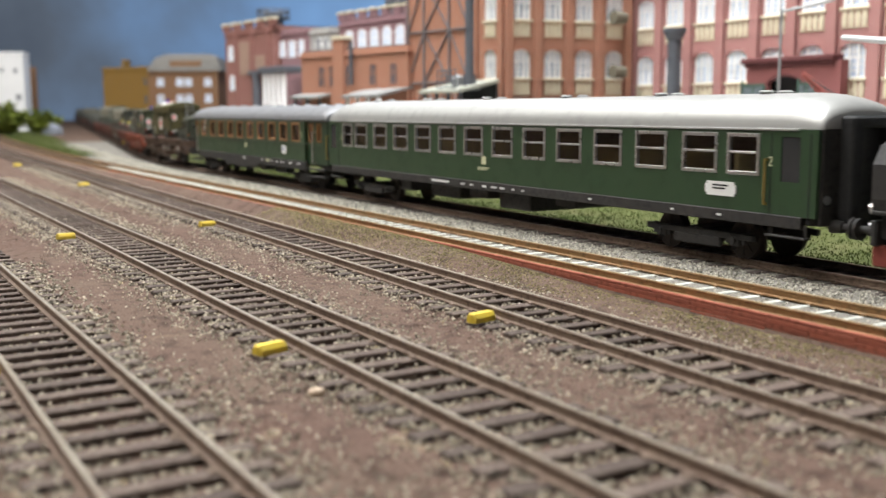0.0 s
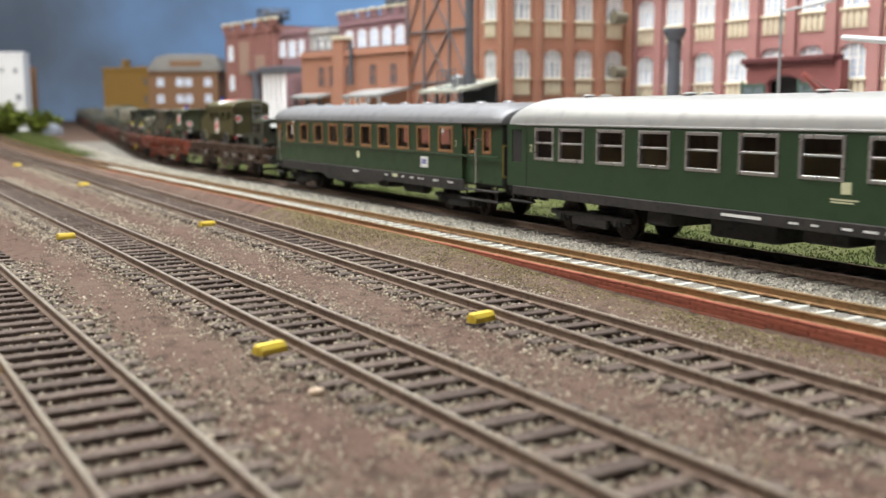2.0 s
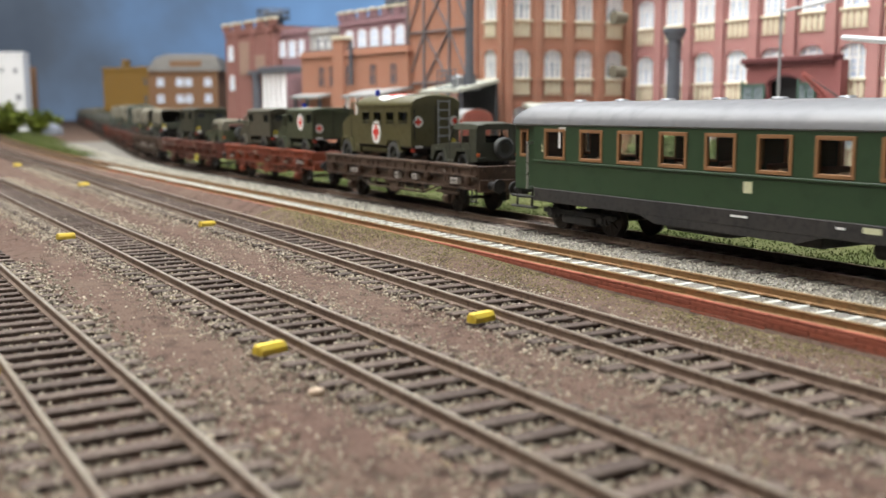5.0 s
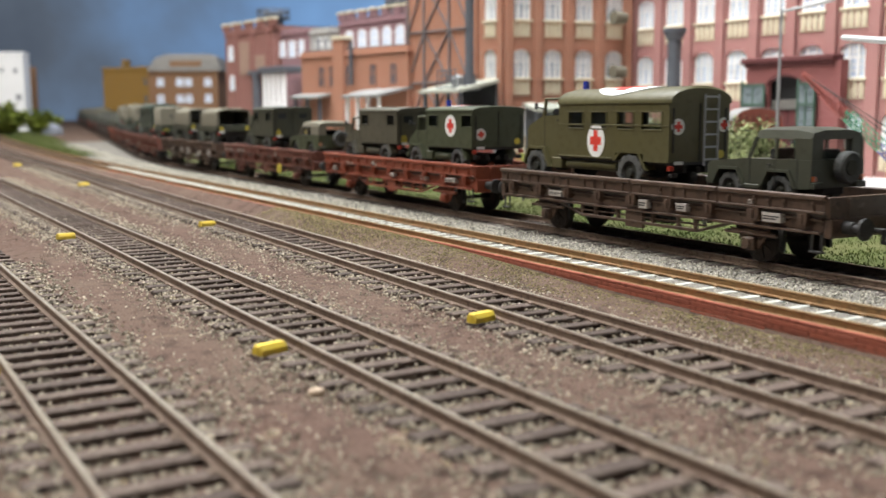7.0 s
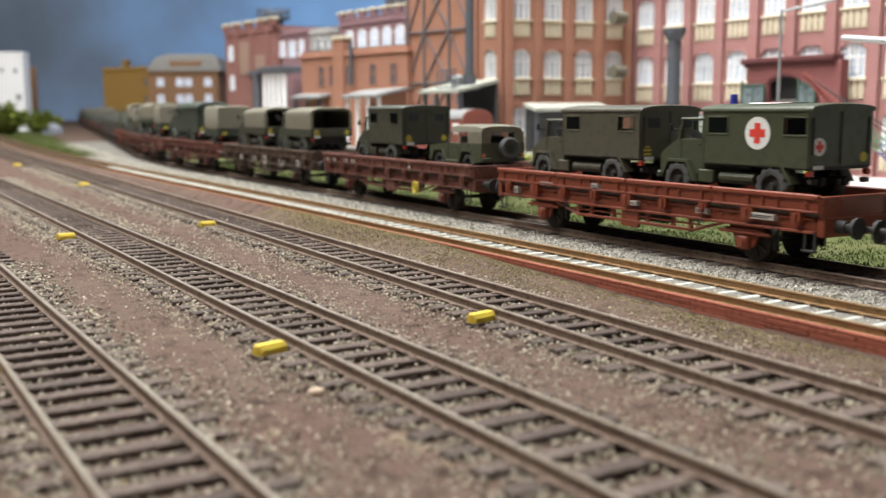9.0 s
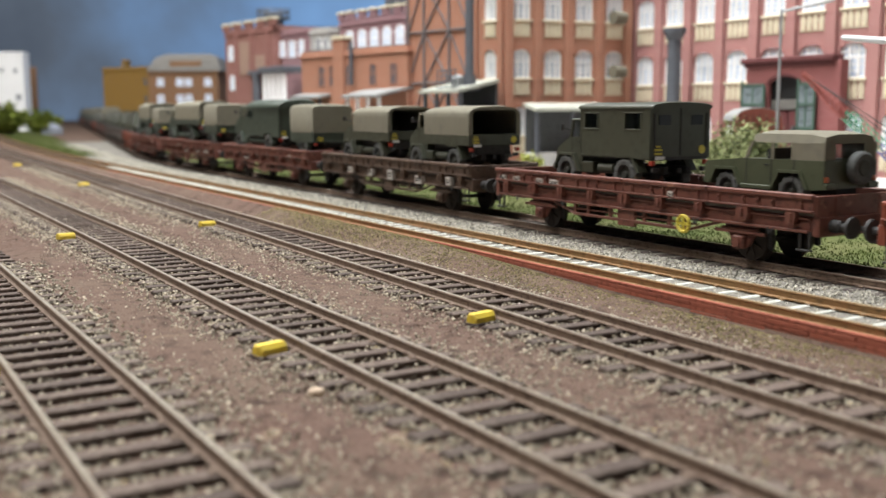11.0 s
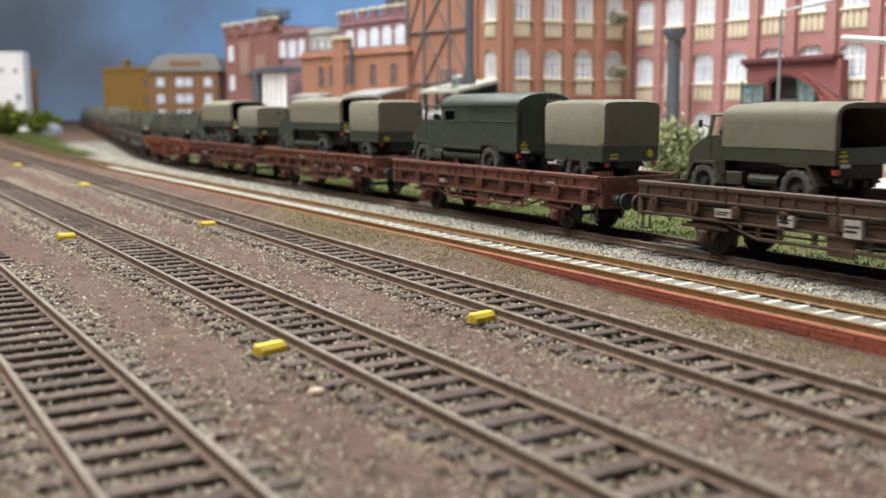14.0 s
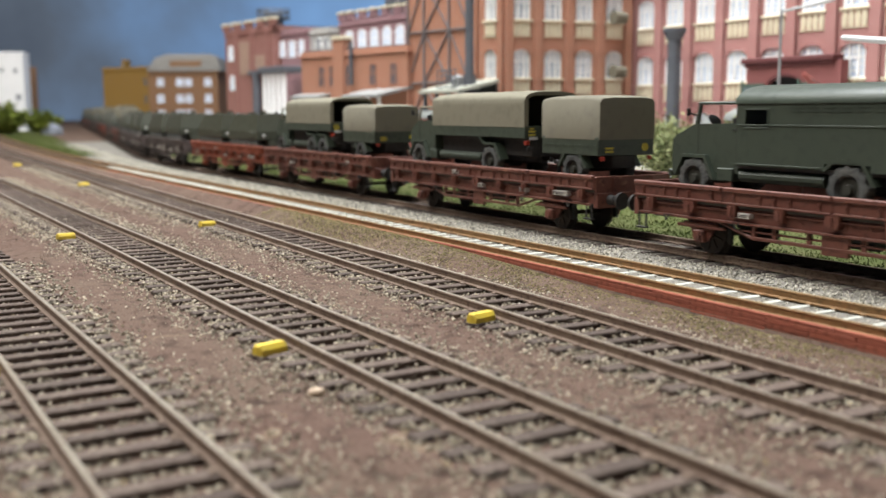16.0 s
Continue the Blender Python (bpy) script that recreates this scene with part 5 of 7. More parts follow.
    pl = Geo().box(rear, rear + 0.18, -hh + 1.8, -hh + 4.6, sill + 0.8, sill + 1.5).box(rear, rear + 0.18, -hh + 1.8, -hh + 4.6, sill + 2.0, sill + 2.7).box(rear, rear + 0.18, -hh + 2.3, -hh + 4.0, sill + 3.1, sill + 3.6)
    if not crosses:
        part("rear_marking", pl, M_SIGN_YELLOW, th)
    part("rear_disc", Geo().cyl((rear, hh - 3.2, sill + 2.2), (rear + 0.2, hh - 3.2, sill + 2.2), 1.3, n=16), M_SIGN_YELLOW, th)
    part("rear_bumper", Geo().box(rear - 0.9, rear + 0.6, -hh + 1, -hh + 3.4, sill - 4.4, sill - 3.0, 0.2).box(rear - 0.9, rear + 0.6, hh - 3.4, hh - 1, sill - 4.4, sill - 3.0, 0.2).box(rear - 0.6, rear + 0.2, -1, 1, wr + 0.6, wr + 2.4, 0.3), M_BLACK, th)
    part("plate", Geo().box(rear + 0.1, rear + 0.3, -hh + 2, -hh + 5.5, sill - 0.6, sill + 0.4), M_WHITE, th)
    for c in crosses:
        red_cross(th, *c)
    if ladder:
        g = Geo()
        for y in (1.0, 6.5):
            g.cyl((rear + 1.0, y, sill - 1), (rear + 1.0, y, top - 2.4), 0.32, n=6)
        for i in range(6):
            z = sill + 0.5 + i * (top - sill - 4) / 5
            g.box(rear + 0.75, rear + 1.3, 1.0, 6.5, z, z + 0.6)
        part("ladder", g, M_POST, th, "pale grey rear ladder")
    if beacon:
        part("beacon", Geo().cyl((box0 + 1.6, -2, top - 0.4), (box0 + 1.6, -2, top + 2.6), 1.2, 1.0, 12), M_BLUE, th, "blue beacon")
    part("wheel_chock", Geo().prism_y([(wheels[-1] + wr * 0.5, 0.0), (wheels[-1] + wr * 1.35, 0.0), (wheels[-1] + wr * 1.35, 2.2)], -hh - 1.4, -hh + 2.4), M_CHOCK, th)
    return th


def trailer(label, x0, x1, top, sill, wx, body, tarp, wr=5.6):
    th = thing("army_trailer", label, "trailer", "army vehicles on the wagons")
    h = 11.7
    part("dropside_body", Geo().box(x0, x1, -h, h, sill - 0.6, sill + 5.6, 0.25).box(x0 + 0.3, x1 - 0.3, -h - 0.18, -h + 0.2, sill + 2.4, sill + 2.8).box(x1 - 0.2, x1 + 0.18, -h + 1, h - 1, sill + 2.4, sill + 2.8), body, th)
    pr = [(-h - 0.2, sill + 4.6), (-h - 0.2, top - 1.6), (-h + 0.9, top - 0.3), (-h * 0.5, top), (h * 0.5, top), (h - 0.9, top - 0.3), (h + 0.2, top - 1.6), (h + 0.2, sill + 4.6)]
    rings = []
    for i in range(9):
        x = x0 - 0.4 + (x1 - x0 + 0.8) * i / 8
        e = 0.965 if i in (0, 8) else 1.0
        sg = 0.3 * (i % 2)
        rings.append([(x, a * e, b - (0.9 if i in (0, 8) and b > sill + 6 else 0) - (sg if b > top - 0.5 else 0) + 0.1 * noise.noise(Vector((x * 0.4, a, top)))) for a, b in pr])
    part("canvas", Geo().loft(rings), tarp, th, "grey olive canvas cover", smooth=50)
    part("chassis", Geo().box(x0 + 1, x1 - 1, -5, 5, wr + 0.6, sill - 0.5, 0.3).cyl((wx, -h + 2, wr), (wx, h - 2, wr), 0.9, n=8).prism_z([(x0 + 1, -5), (x0 - 8, -0.8), (x0 - 8, 0.8), (x0 + 1, 5)], wr + 0.8, wr + 2.0), M_BLACK, th)
    for s in (-1, 1):
        road_wheel(th, wx, s * (h - 0.1), wr)
        part("wing", Geo().prism_y([(wx - wr * 1.4, wr * 1.15), (wx - wr * 0.75, wr * 2.1), (wx + wr * 0.75, wr * 2.1), (wx + wr * 1.4, wr * 1.15), (wx + wr * 1.22, wr * 1.15), (wx + wr * 0.65, wr * 1.96), (wx - wr * 0.65, wr * 1.96), (wx - wr * 1.22, wr * 1.15)], s * (h - 3.4), s * (h + 0.15)), body, th)
        part("tail_light", Geo().box(x1 - 0.6, x1 + 0.5, s * (h - 1.8) - 0.8, s * (h - 1.8) + 0.8, sill - 2.2, sill - 0.8, 0.2), M_TAIL_RED, th)
    part("stand", Geo().box(x0 - 6.5, x0 - 5.5, -0.6, 0.6, 0, wr + 1.0, 0.1).box(x0 - 7.2, x0 - 4.8, -1.2, 1.2, 0, 0.5), M_BLACK, th)
    part("rear_marking", Geo().box(x1, x1 + 0.4, -h + 3.0, -h + 6.0, sill + 0.4, sill + 1.0).box(x1, x1 + 0.4, -h + 3.0, -h + 6.0, sill + 1.5, sill + 2.1), M_SIGN_YELLOW, th)
    part("rear_disc", Geo().cyl((x1, h - 4, sill + 2.0), (x1 + 0.4, h - 4, sill + 2.0), 1.3, n=16), M_SIGN_YELLOW, th)
    return th


def jeep(label, front, rear, top, body, cover):
    """A small open-topped field car with a canvas hood; it faces -x."""
    th = thing("field_car", label, "field car", "army vehicles on the wagons")
    h, wr, belt = 10.0, 4.3, 12.6
    w0, w1 = front + 8.0, rear - 10.5
    g = Geo().prism_y([(front, 5.0), (front, 10.2), (front + 1.0, 11.2), (front + 14.0, 12.4), (rear, 12.6), (rear, 5.4), (w1 + 5.6, 5.0), (w1 + 3.4, 9.2), (w1 - 3.4, 9.2), (w1 - 5.6, 4.2), (w0 + 5.6, 4.2), (w0 + 3.4, 9.2), (w0 - 3.4, 9.2), (w0 - 5.4, 5.0)], -h, h)
    b = part("body", g, body, th)
    a = front + 14.5
    hood = []
    for x, k, e in ((a + 2.6, -0.4, 0.95), (a + 5, 0, 1), (rear - 5, 0, 1), (rear - 0.5, -0.7, 0.97)):
        hood.append([(x, -h * e + 0.2, top - 3.0), (x, -h * e + 0.8, top - 0.7 + k), (x, -h * 0.5, top + k), (x, h * 0.5, top + k), (x, h * e - 0.8, top - 0.7 + k), (x, h * e - 0.2, top - 3.0)])
    part("hood", Geo().loft(hood), cover, th, "canvas hood", smooth=45)
    for y in (-h + 0.2, h - 0.8):
        g = Geo().prism_y([(a, belt - 0.3), (a + 0.8, belt - 0.3), (a + 3.4, top - 2.6), (a + 2.6, top - 2.6)], y, y + 0.6)
        for px_ in (a + 9.4, a + 16.0, rear - 0.9):
            g.box(px_, px_ + 0.8, y, y + 0.6, belt - 0.3, top - 2.6)
        g.box(a + 16, rear - 0.2, y + 0.05, y + 0.55, belt - 0.3, top - 2.8)
        part("hood_side", g, cover, th)
        yc = -h + 2.5 if y < 0 else h - 2.5
        part("hood_corner", Geo().box(rear - 0.9, rear - 0.3, yc - 2.1, yc + 2.1, belt - 0.3, top - 2.6), cover, th)
    for bx in ((a + 1.6, a + 16.2, -h + 0.45, -h + 0.55, belt, top - 2.8), (a + 1.6, a + 16.2, h - 0.55, h - 0.45, belt, top - 2.8), (rear - 0.7, rear - 0.6, -h + 4.4, h - 4.4, belt, top - 3)):
        part("window", Geo().box(*bx), M_GLASS, th).visible_shadow = False
    for s in (-1, 1):
        g2 = Geo()
        for lx in (a + 1.0, a + 9.6, a + 17.0):
            g2.box(lx, lx + 0.25, s * h - 0.1, s * h + 0.1, 5.2, belt)
        g2.box(a + 7.4, a + 8.8, s * h - 0.35, s * h + 0.35, belt - 1.8, belt - 1.4)
        part("door_seam", g2, M_BLACK, th)
        part("sill_rail", Geo().box(w0 + 5.8, w1 - 5.8, s * h - 0.5, s * h + 0.5, 4.4, 5.6, 0.2), body, th)
    part("seats", Geo().box(a + 6, a + 8, -8, 8, belt - 4, belt + 2.6, 0.4).box(a + 14, a + 16, -8, 8, belt - 4, belt + 2.4, 0.4), M_RUBBER, th)
    for wx in (w0, w1):
        for y in (-h + 0.1, h - 0.1):
            road_wheel(th, wx, y, wr)
        for s in (-1, 1):
            part("wing", Geo().prism_y([(wx - 6.2, 5.2), (wx - 3.7, 9.9), (wx + 3.7, 9.9), (wx + 6.2, 5.2), (wx + 5.3, 5.2), (wx + 3.2, 9.2), (wx - 3.2, 9.2), (wx - 5.3, 5.2)], s * (h - 2.8), s * (h + 0.7)), body, th)
    part("chassis", Geo().box(front + 2, rear - 1, -4, 4, 3.6, 5.4, 0.2).cyl((w0, -8, wr), (w0, 8, wr), 0.8, n=8).cyl((w1, -8, wr), (w1, 8, wr), 0.8, n=8), M_BLACK, th)
    n = 20
    g = Geo()
    rings = [[(rear + xx, 2.0 + rr * math.cos(2 * math.pi * i / n), 10.6 + rr * math.sin(2 * math.pi * i / n)) for i in range(n)] for xx, rr in ((0.2, 3.4), (0.4, 4.2), (2.4, 4.2), (2.8, 3.7), (2.5, 2.4))]
    sp = part("spare_wheel", g.loft(rings), M_TYRE, th, smooth=40)
    part("rim", Geo().cyl((rear + 2.0, 2.0, 10.6), (rear + 2.7, 2.0, 10.6), 2.3, 2.0, 14), M_RIM, sp)
    part("bumper", Geo().box(front - 0.9, front + 0.2, -h, h, 5.2, 6.8, 0.3).box(rear, rear + 1.0, -h, -h + 4, 5.4, 7.0, 0.2).box(rear, rear + 1.0, h - 4, h, 5.4, 7.0, 0.2), body, th)
    for s in (-1, 1):
        part("tail_light", Geo().box(rear - 0.3, rear + 0.5, s * (h - 1.0) - 0.7, s * (h - 1.0) + 0.7, 7.2, 8.6, 0.15), M_ORANGE, th)
        part("headlight", Geo().cyl((front - 0.4, s * 7, 8.6), (front + 0.2, s * 7, 8.6), 1.2, n=12), M_CHROME, th)
    return th


def armoured_carrier(label, x0, x1, body):
    """A tracked carrier with sloping plates; it faces -x."""
    th = thing("armoured_carrier", label, "tracked vehicle", "army vehicles on the wagons")
    h = 14.0
    part("hull", Geo().loft([[(x0 + a, -hh, z), (x1 - b, -hh, z), (x1 - b, hh, z), (x0 + a, hh, z)] for z, a, b, hh in ((4, 5, 2, 8.5), (8, 1, 0.5, 8.5), (8.2, 0, 0, h), (13, 1, 0.5, h), (23.0, 10, 3.5, 12.0))]), body, th)
    for s in (-1, 1):
        prof = [(x0 + 3, 7.5), (x0 + 1.5, 5.5), (x0 + 5, 0.6), (x0 + 9, 0.0), (x1 - 9, 0.0), (x1 - 5, 0.6), (x1 - 2, 5.5), (x1 - 4, 7.5)]
        tr = part("track_band", Geo().prism_y(prof, s * 9.2, s * 13.4), M_TYRE, th)
        n = 5
        for i in range(n):
            x = x0 + 9 + (x1 - x0 - 18) * i / (n - 1)
            part("road_wheel", Geo().cyl((x, s * 13.2, 3.6), (x, s * 14.0, 3.6), 3.2, 2.9, 16), M_RIM, tr)
        part("side_box", Geo().box(x1 - 15, x1 - 5, s * 12.0, s * 14.4, 9.0, 13.0, 0.3), body, th)
    part("hatch", Geo().cyl((x0 + 20, -4, 22.8), (x0 + 20, -4, 24.4), 3.4, 3.0, 14).box(x1 - 18, x1 - 8, -6, 6, 22.8, 23.8, 0.3).cyl((x0 + 14, 5, 22.5), (x0 + 14, 5, 25.4), 2.0, n=10), body, th)
    part("lamp", Geo().cyl((x1 - 0.2, -10, 10.8), (x1 + 0.5, -10, 10.8), 0.9, n=10).cyl((x1 - 0.2, 10, 10.8), (x1 + 0.5, 10, 10.8), 0.9, n=10), M_WHITE, th)
    part("rear_ramp", Geo().add([(x1 - 0.1, -7, 5), (x1 - 0.1, 7, 5), (x1 - 3.6, 7, 18.5), (x1 - 3.6, -7, 18.5), (x1 + 0.5, -7, 5), (x1 + 0.5, 7, 5), (x1 - 3.0, 7, 18.5), (x1 - 3.0, -7, 18.5)], [(0, 1, 2, 3), (4, 7, 6, 5), (0, 4, 5, 1), (1, 5, 6, 2), (2, 6, 7, 3), (3, 7, 4, 0)]), body, th)
    return th


# ---- the train, from its head to its tail ----
DECK = 15.2
RIDES.append((tender(), -116.0, 0.0, 0.0))
RIDES.append((express_coach(), -315.5, 0.0, 0.0))
RIDES.append((old_coach(), -584.3, 0.0, 0.0))


def load(wagon, q, *cargo):
    RIDES.append((wagon, q, 0.0, 0.0))
    for ob in cargo:
        RIDES.append((ob, q, -1.3, DECK))


P1 = ((-42, 12.0, 7, 1.8), (4, 11.5, 3.5, 2.6), (20, 12, 4, 2.2), (52, 12.0, 6, 2.4), (47, 16.2, 2.2, 1.2))
P2 = ((-61, 11.5, 2.4, 2.2), (-45, 15.2, 7, 1.2), (-17, 15.2, 4.6, 2.4), (2, 12.0, 3, 1.4), (30, 12, 4, 1.6), (50, 12.4, 8, 1.6))
P3 = ((-69, 15.4, 4.4, 2.0), (-60, 15.4, 4, 2.0), (-46, 15.4, 4, 2.0), (-38, 15.4, 5, 2.0), (20, 15.2, 2.2, 2.2))
P4 = ((-40, 11.6, 6, 2.4), (-18, 11.2, 5, 3.0), (2, 10.4, 5, 4.4), (28, 10.2, 6, 3.4), (54, 11, 4, 3.4))
P5 = ((44, 15.2, 4.8, 1.4), (-30, 12, 4, 1.4))

cw = [(-35.5, -28.0, 19.6, 24.6), (-23.5, -16.0, 19.6, 24.6), (-10.5, -3.0, 19.6, 24.6), (1.0, 9.5, 19.6, 24.6)]
load(flat_wagon(M_WAGON_BROWN, "weathered dark brown low-sided flat wagon", P1), -794.5,
     army_truck("large olive field ambulance lorry with red cross roundels", "round", -61.8, 13.0, -41.0, 32.4, 9.8, (-54.8, -4.8), M_OLIVE, wr=6.05, side_wins=cw, ladder=True, beacon=True, cabtop=29.6,
                crosses=((-21.0, -12.0, 15.6, 4.4, 5.4, "y"), (13.1, -8.6, 20.4, 2.4, 2.4, "x"), (13.1, 9.6, 20.8, 2.2, 2.2, "x"), (-14.0, -3.5, 32.5, 13.0, 8.0, (4.6, 2.1)))),
     jeep("small olive green field car with canvas hood and spare wheel", 27.0, 63.0, 20.8, M_OLIVE_DARK, M_OLIVE_DARK))
bw = [(-34.5, -27.5, 19.0, 23.2), (-8.0, -0.8, 19.0, 23.2)]
bw2 = [(a + 65.6, b + 65.6, c, d) for a, b, c, d in bw]
load(flat_wagon(M_WAGON_RED, "bright oxide red low-sided flat wagon", P2), -956.0,
     army_truck("plain olive green box-bodied lorry without markings", "box", -56.5, 2.2, -37.0, 26.9, 10.8, (-48.3, -11.0), M_OLIVE_GREY, side_wins=bw, end_wins=True, cabtop=22.4),
     army_truck("green box-bodied ambulance lorry with red cross roundels", "box", 10.2, 65.6, 28.8, 27.0, 10.9, (18.6, 53.6), M_OLIVE_GREEN, side_wins=bw2, end_wins=False, beacon=True, cabtop=23.2,
                crosses=((48.9, -12.0, 19.2, 4.3, 4.3, "y"), (65.7, -8.2, 16.0, 2.3, 2.3, "x"), (46.0, -1.0, 27.1, 8.0, 8.0, (1.6, 2.3)))))
bw3 = [(-23.0, -16.5, 19.6, 24.2), (-3.0, 4.2, 19.6, 24.2)]
load(flat_wagon(M_WAGON_MAROON, "weathered maroon low-sided flat wagon with yellow brake wheel", P3, 1), -1117.0,
     army_truck("dark green box-bodied signals lorry with rear windows", "box", -40.5, 8.6, -25.6, 27.8, 11.0, (-33.6, -3.6), M_OLIVE_DARK, side_wins=bw3, end_wins=True, cabtop=22.6),
     jeep("small grey green field car with tan canvas hood", 29.5, 70.5, 19.8, M_OLIVE_GREEN, M_TARP))
load(flat_wagon(M_WAGON_BROWN, "dark brown low-sided flat wagon with white label plates", P4), -1278.0,
     army_truck("army lorry with grey olive canvas cover open at the rear", "tarp", -55.2, -3.6, -40.6, 27.4, 11.6, (-48.0, -15.4), M_OLIVE_DARK, M_TARP, cabtop=24.4),
     army_truck("army lorry with grey olive canvas cover open at the rear", "tarp", 14.5, 66.3, 30.4, 27.2, 11.6, (22.0, 53.6), M_OLIVE_DARK, M_TARP, cabtop=24.2))
rw = [(-31.0, -23.5, 20.8, 25.2)]
load(flat_wagon(M_WAGON_MAROON, "weathered maroon low-sided flat wagon", P5), -1439.0,
     army_truck("large green van-bodied lorry with round roof and rear ladder", "round", -60.5, 20.6, -34.0, 32.0, 10.4, (-50.6, 1.6), M_OLIVE_BLUE, wr=6.05, side_wins=rw, ladder=True, cabtop=27.6),
     trailer("canvas covered army trailer on a single axle", 37.8, 69.4, 28.8, 9.2, 55.0, M_OLIVE_BLUE, M_TARP))
load(flat_wagon(M_WAGON_MAROON, "weathered maroon low-sided flat wagon", P2[2:]), -1601.0,
     army_truck("large army lorry with tall canvas cover open at the rear", "tarp", -61.0, 28.2, -38.5, 32.4, 15.4, (-51.6, 4.4), M_OLIVE_BLUE, M_TARP_PALE, wr=6.05, cabtop=27.2),
     trailer("canvas covered army trailer on a single axle", 38.6, 69.6, 30.2, 11.2, 55.6, M_OLIVE_BLUE, M_TARP))
w7 = flat_wagon(M_WAGON_MAROON, "weathered maroon low-sided flat wagon", P5)
t7 = army_truck("army lorry with tall canvas cover open at the rear", "tarp", -62.0, 18.6, -42.8, 32.2, 15.0, (-52.5, -8.0, 7.0), M_OLIVE_BLUE, M_TARP_PALE, wr=6.0, cabtop=27.0)
r7 = trailer("canvas covered army trailer on a single axle", 33.4, 68.2, 28.2, 11.0, 52.2, M_OLIVE_BLUE, M_TARP)
load(w7, -1762.5, t7, r7)
w8 = flat_wagon(M_WAGON_RED, "bright oxide red low-sided flat wagon", P2)
c8 = armoured_carrier("dark olive tracked carrier with sloping armour plates", -60, -6, M_OLIVE_DARK)
d8 = armoured_carrier("dark olive tracked carrier with sloping armour plates", 7, 63, M_OLIVE_DARK)
load(w8, -1910.0, c8, d8)
w9 = flat_wagon(M_WAGON_DARK, "dark grey brown low-sided flat wagon", P4)


def again(ob):
    c = copy_thing(ob, Matrix())
    for k in c.children_recursive:
        if k.name.startswith("wheelset"):
            SPINS.append((k, k.matrix_basis.translation.x / K, 5.4))
    return c


load(w9, -2072.0, again(c8), again(d8))
q = -2234.0
for i in range(14):
    cargo = [(c8, d8), (c8, d8), (t7, r7), (t7, r7)][(0, 0, 2, 0, 1, 3, 0, 2, 2, 0, 1, 3, 2, 0)[i]]
    load(again((w9, w9, w7, w9, w8, w7, w9)[i % 7]), q, *[again(c) for c in cargo])
    q -= 161.5


def motions():
    """The train runs along the main line at an even speed; its wheels turn as it goes."""
    times = [i * 0.5 for i in range(33)]
    for ob, q0, dx, z in RIDES:
        rows = []
        for t in times:
            x, y, a = main_line(-300.0 + (q0 + 300.0) * STRETCH + dx + SPEED * t)
            rows.append((t, place(x, y, z, math.degrees(a))))
        walk(ob, rows)
    for ob, x, r in SPINS:
        rows = [(i * 0.1, pose(x * K, 0, r * K, 0, math.degrees(SPEED * i * 0.1 / r), 0)) for i in range(161)]
        walk(ob, rows)

# ---- factory and houses ----
def brick_material(name, base, second, mortar):
    m = material(name, base, 0.85, vary=0.16, scale=26, second=second, mix=0.9, bump=0.2, bscale=700, spec=0.2)
    nt = m.node_tree
    b = nt.nodes["Principled BSDF"]
    src = b.inputs["Base Color"].links[0].from_socket
    co = nt.nodes.new("ShaderNodeTexCoord")
    sep, com = nt.nodes.new("ShaderNodeSeparateXYZ"), nt.nodes.new("ShaderNodeCombineXYZ")
    add = nt.nodes.new("ShaderNodeMath")
    nt.links.new(co.outputs["Object"], sep.inputs[0])
    nt.links.new(sep.outputs["X"], add.inputs[0])
    nt.links.new(sep.outputs["Y"], add.inputs[1])
    nt.links.new(add.outputs[0], com.inputs["X"])
    nt.links.new(sep.outputs["Z"], com.inputs["Y"])
    br = nt.nodes.new("ShaderNodeTexBrick")
    br.inputs["Scale"].default_value = 1.0
    br.inputs["Brick Width"].default_value, br.inputs["Row Height"].default_value, br.inputs["Mortar Size"].default_value = 0.0029, 0.00105, 0.00012
    br.inputs["Color2"].default_value = (*second, 1)
    br.inputs["Mortar"].default_value = (*mortar, 1)
    nt.links.new(com.outputs[0], br.inputs["Vector"])
    nt.links.new(src, br.inputs["Color1"])
    nt.links.new(br.outputs["Color"], b.inputs["Base Color"])
    return m


M_BRICK_ORANGE = brick_material("orange_red_brick", (0.43, 0.195, 0.125), (0.36, 0.155, 0.098), (0.40, 0.25, 0.18))
M_BRICK_PINK = brick_material("pinkish_red_brick", (0.405, 0.190, 0.175), (0.35, 0.158, 0.145), (0.42, 0.26, 0.235))
M_BRICK_PALE = brick_material("faded_pink_brick", (0.265, 0.122, 0.102), (0.24, 0.108, 0.09), (0.30, 0.16, 0.14))
M_BRICK_MAUVE = brick_material("mauve_brick", (0.27, 0.155, 0.165), (0.24, 0.135, 0.145), (0.33, 0.21, 0.22))
M_BRICK_OCHRE = brick_material("ochre_brown_brick", (0.235, 0.135, 0.028), (0.20, 0.11, 0.022), (0.18, 0.12, 0.05))
M_BRICK_TAN = brick_material("tan_brown_brick", (0.22, 0.12, 0.065), (0.20, 0.105, 0.055), (0.20, 0.13, 0.08))
M_FRAME_WHITE = material("white_window_paint", (0.90, 0.90, 0.89), 0.5, vary=0.05, scale=60)
# Bright reflections are put into the pane colours as near-white blotches over blue.
M_PANE = material("pale_pane_painted_glare", (0.58, 0.70, 0.88), 0.12, vary=0.2, scale=55, second=(0.84, 0.89, 0.95), mix=0.8)
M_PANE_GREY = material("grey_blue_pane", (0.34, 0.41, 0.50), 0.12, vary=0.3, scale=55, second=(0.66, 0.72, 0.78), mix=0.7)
M_CREAM_STONE = material("cream_cast_stone", (0.70, 0.63, 0.46), 0.8, vary=0.14, scale=60, second=(0.60, 0.52, 0.36))
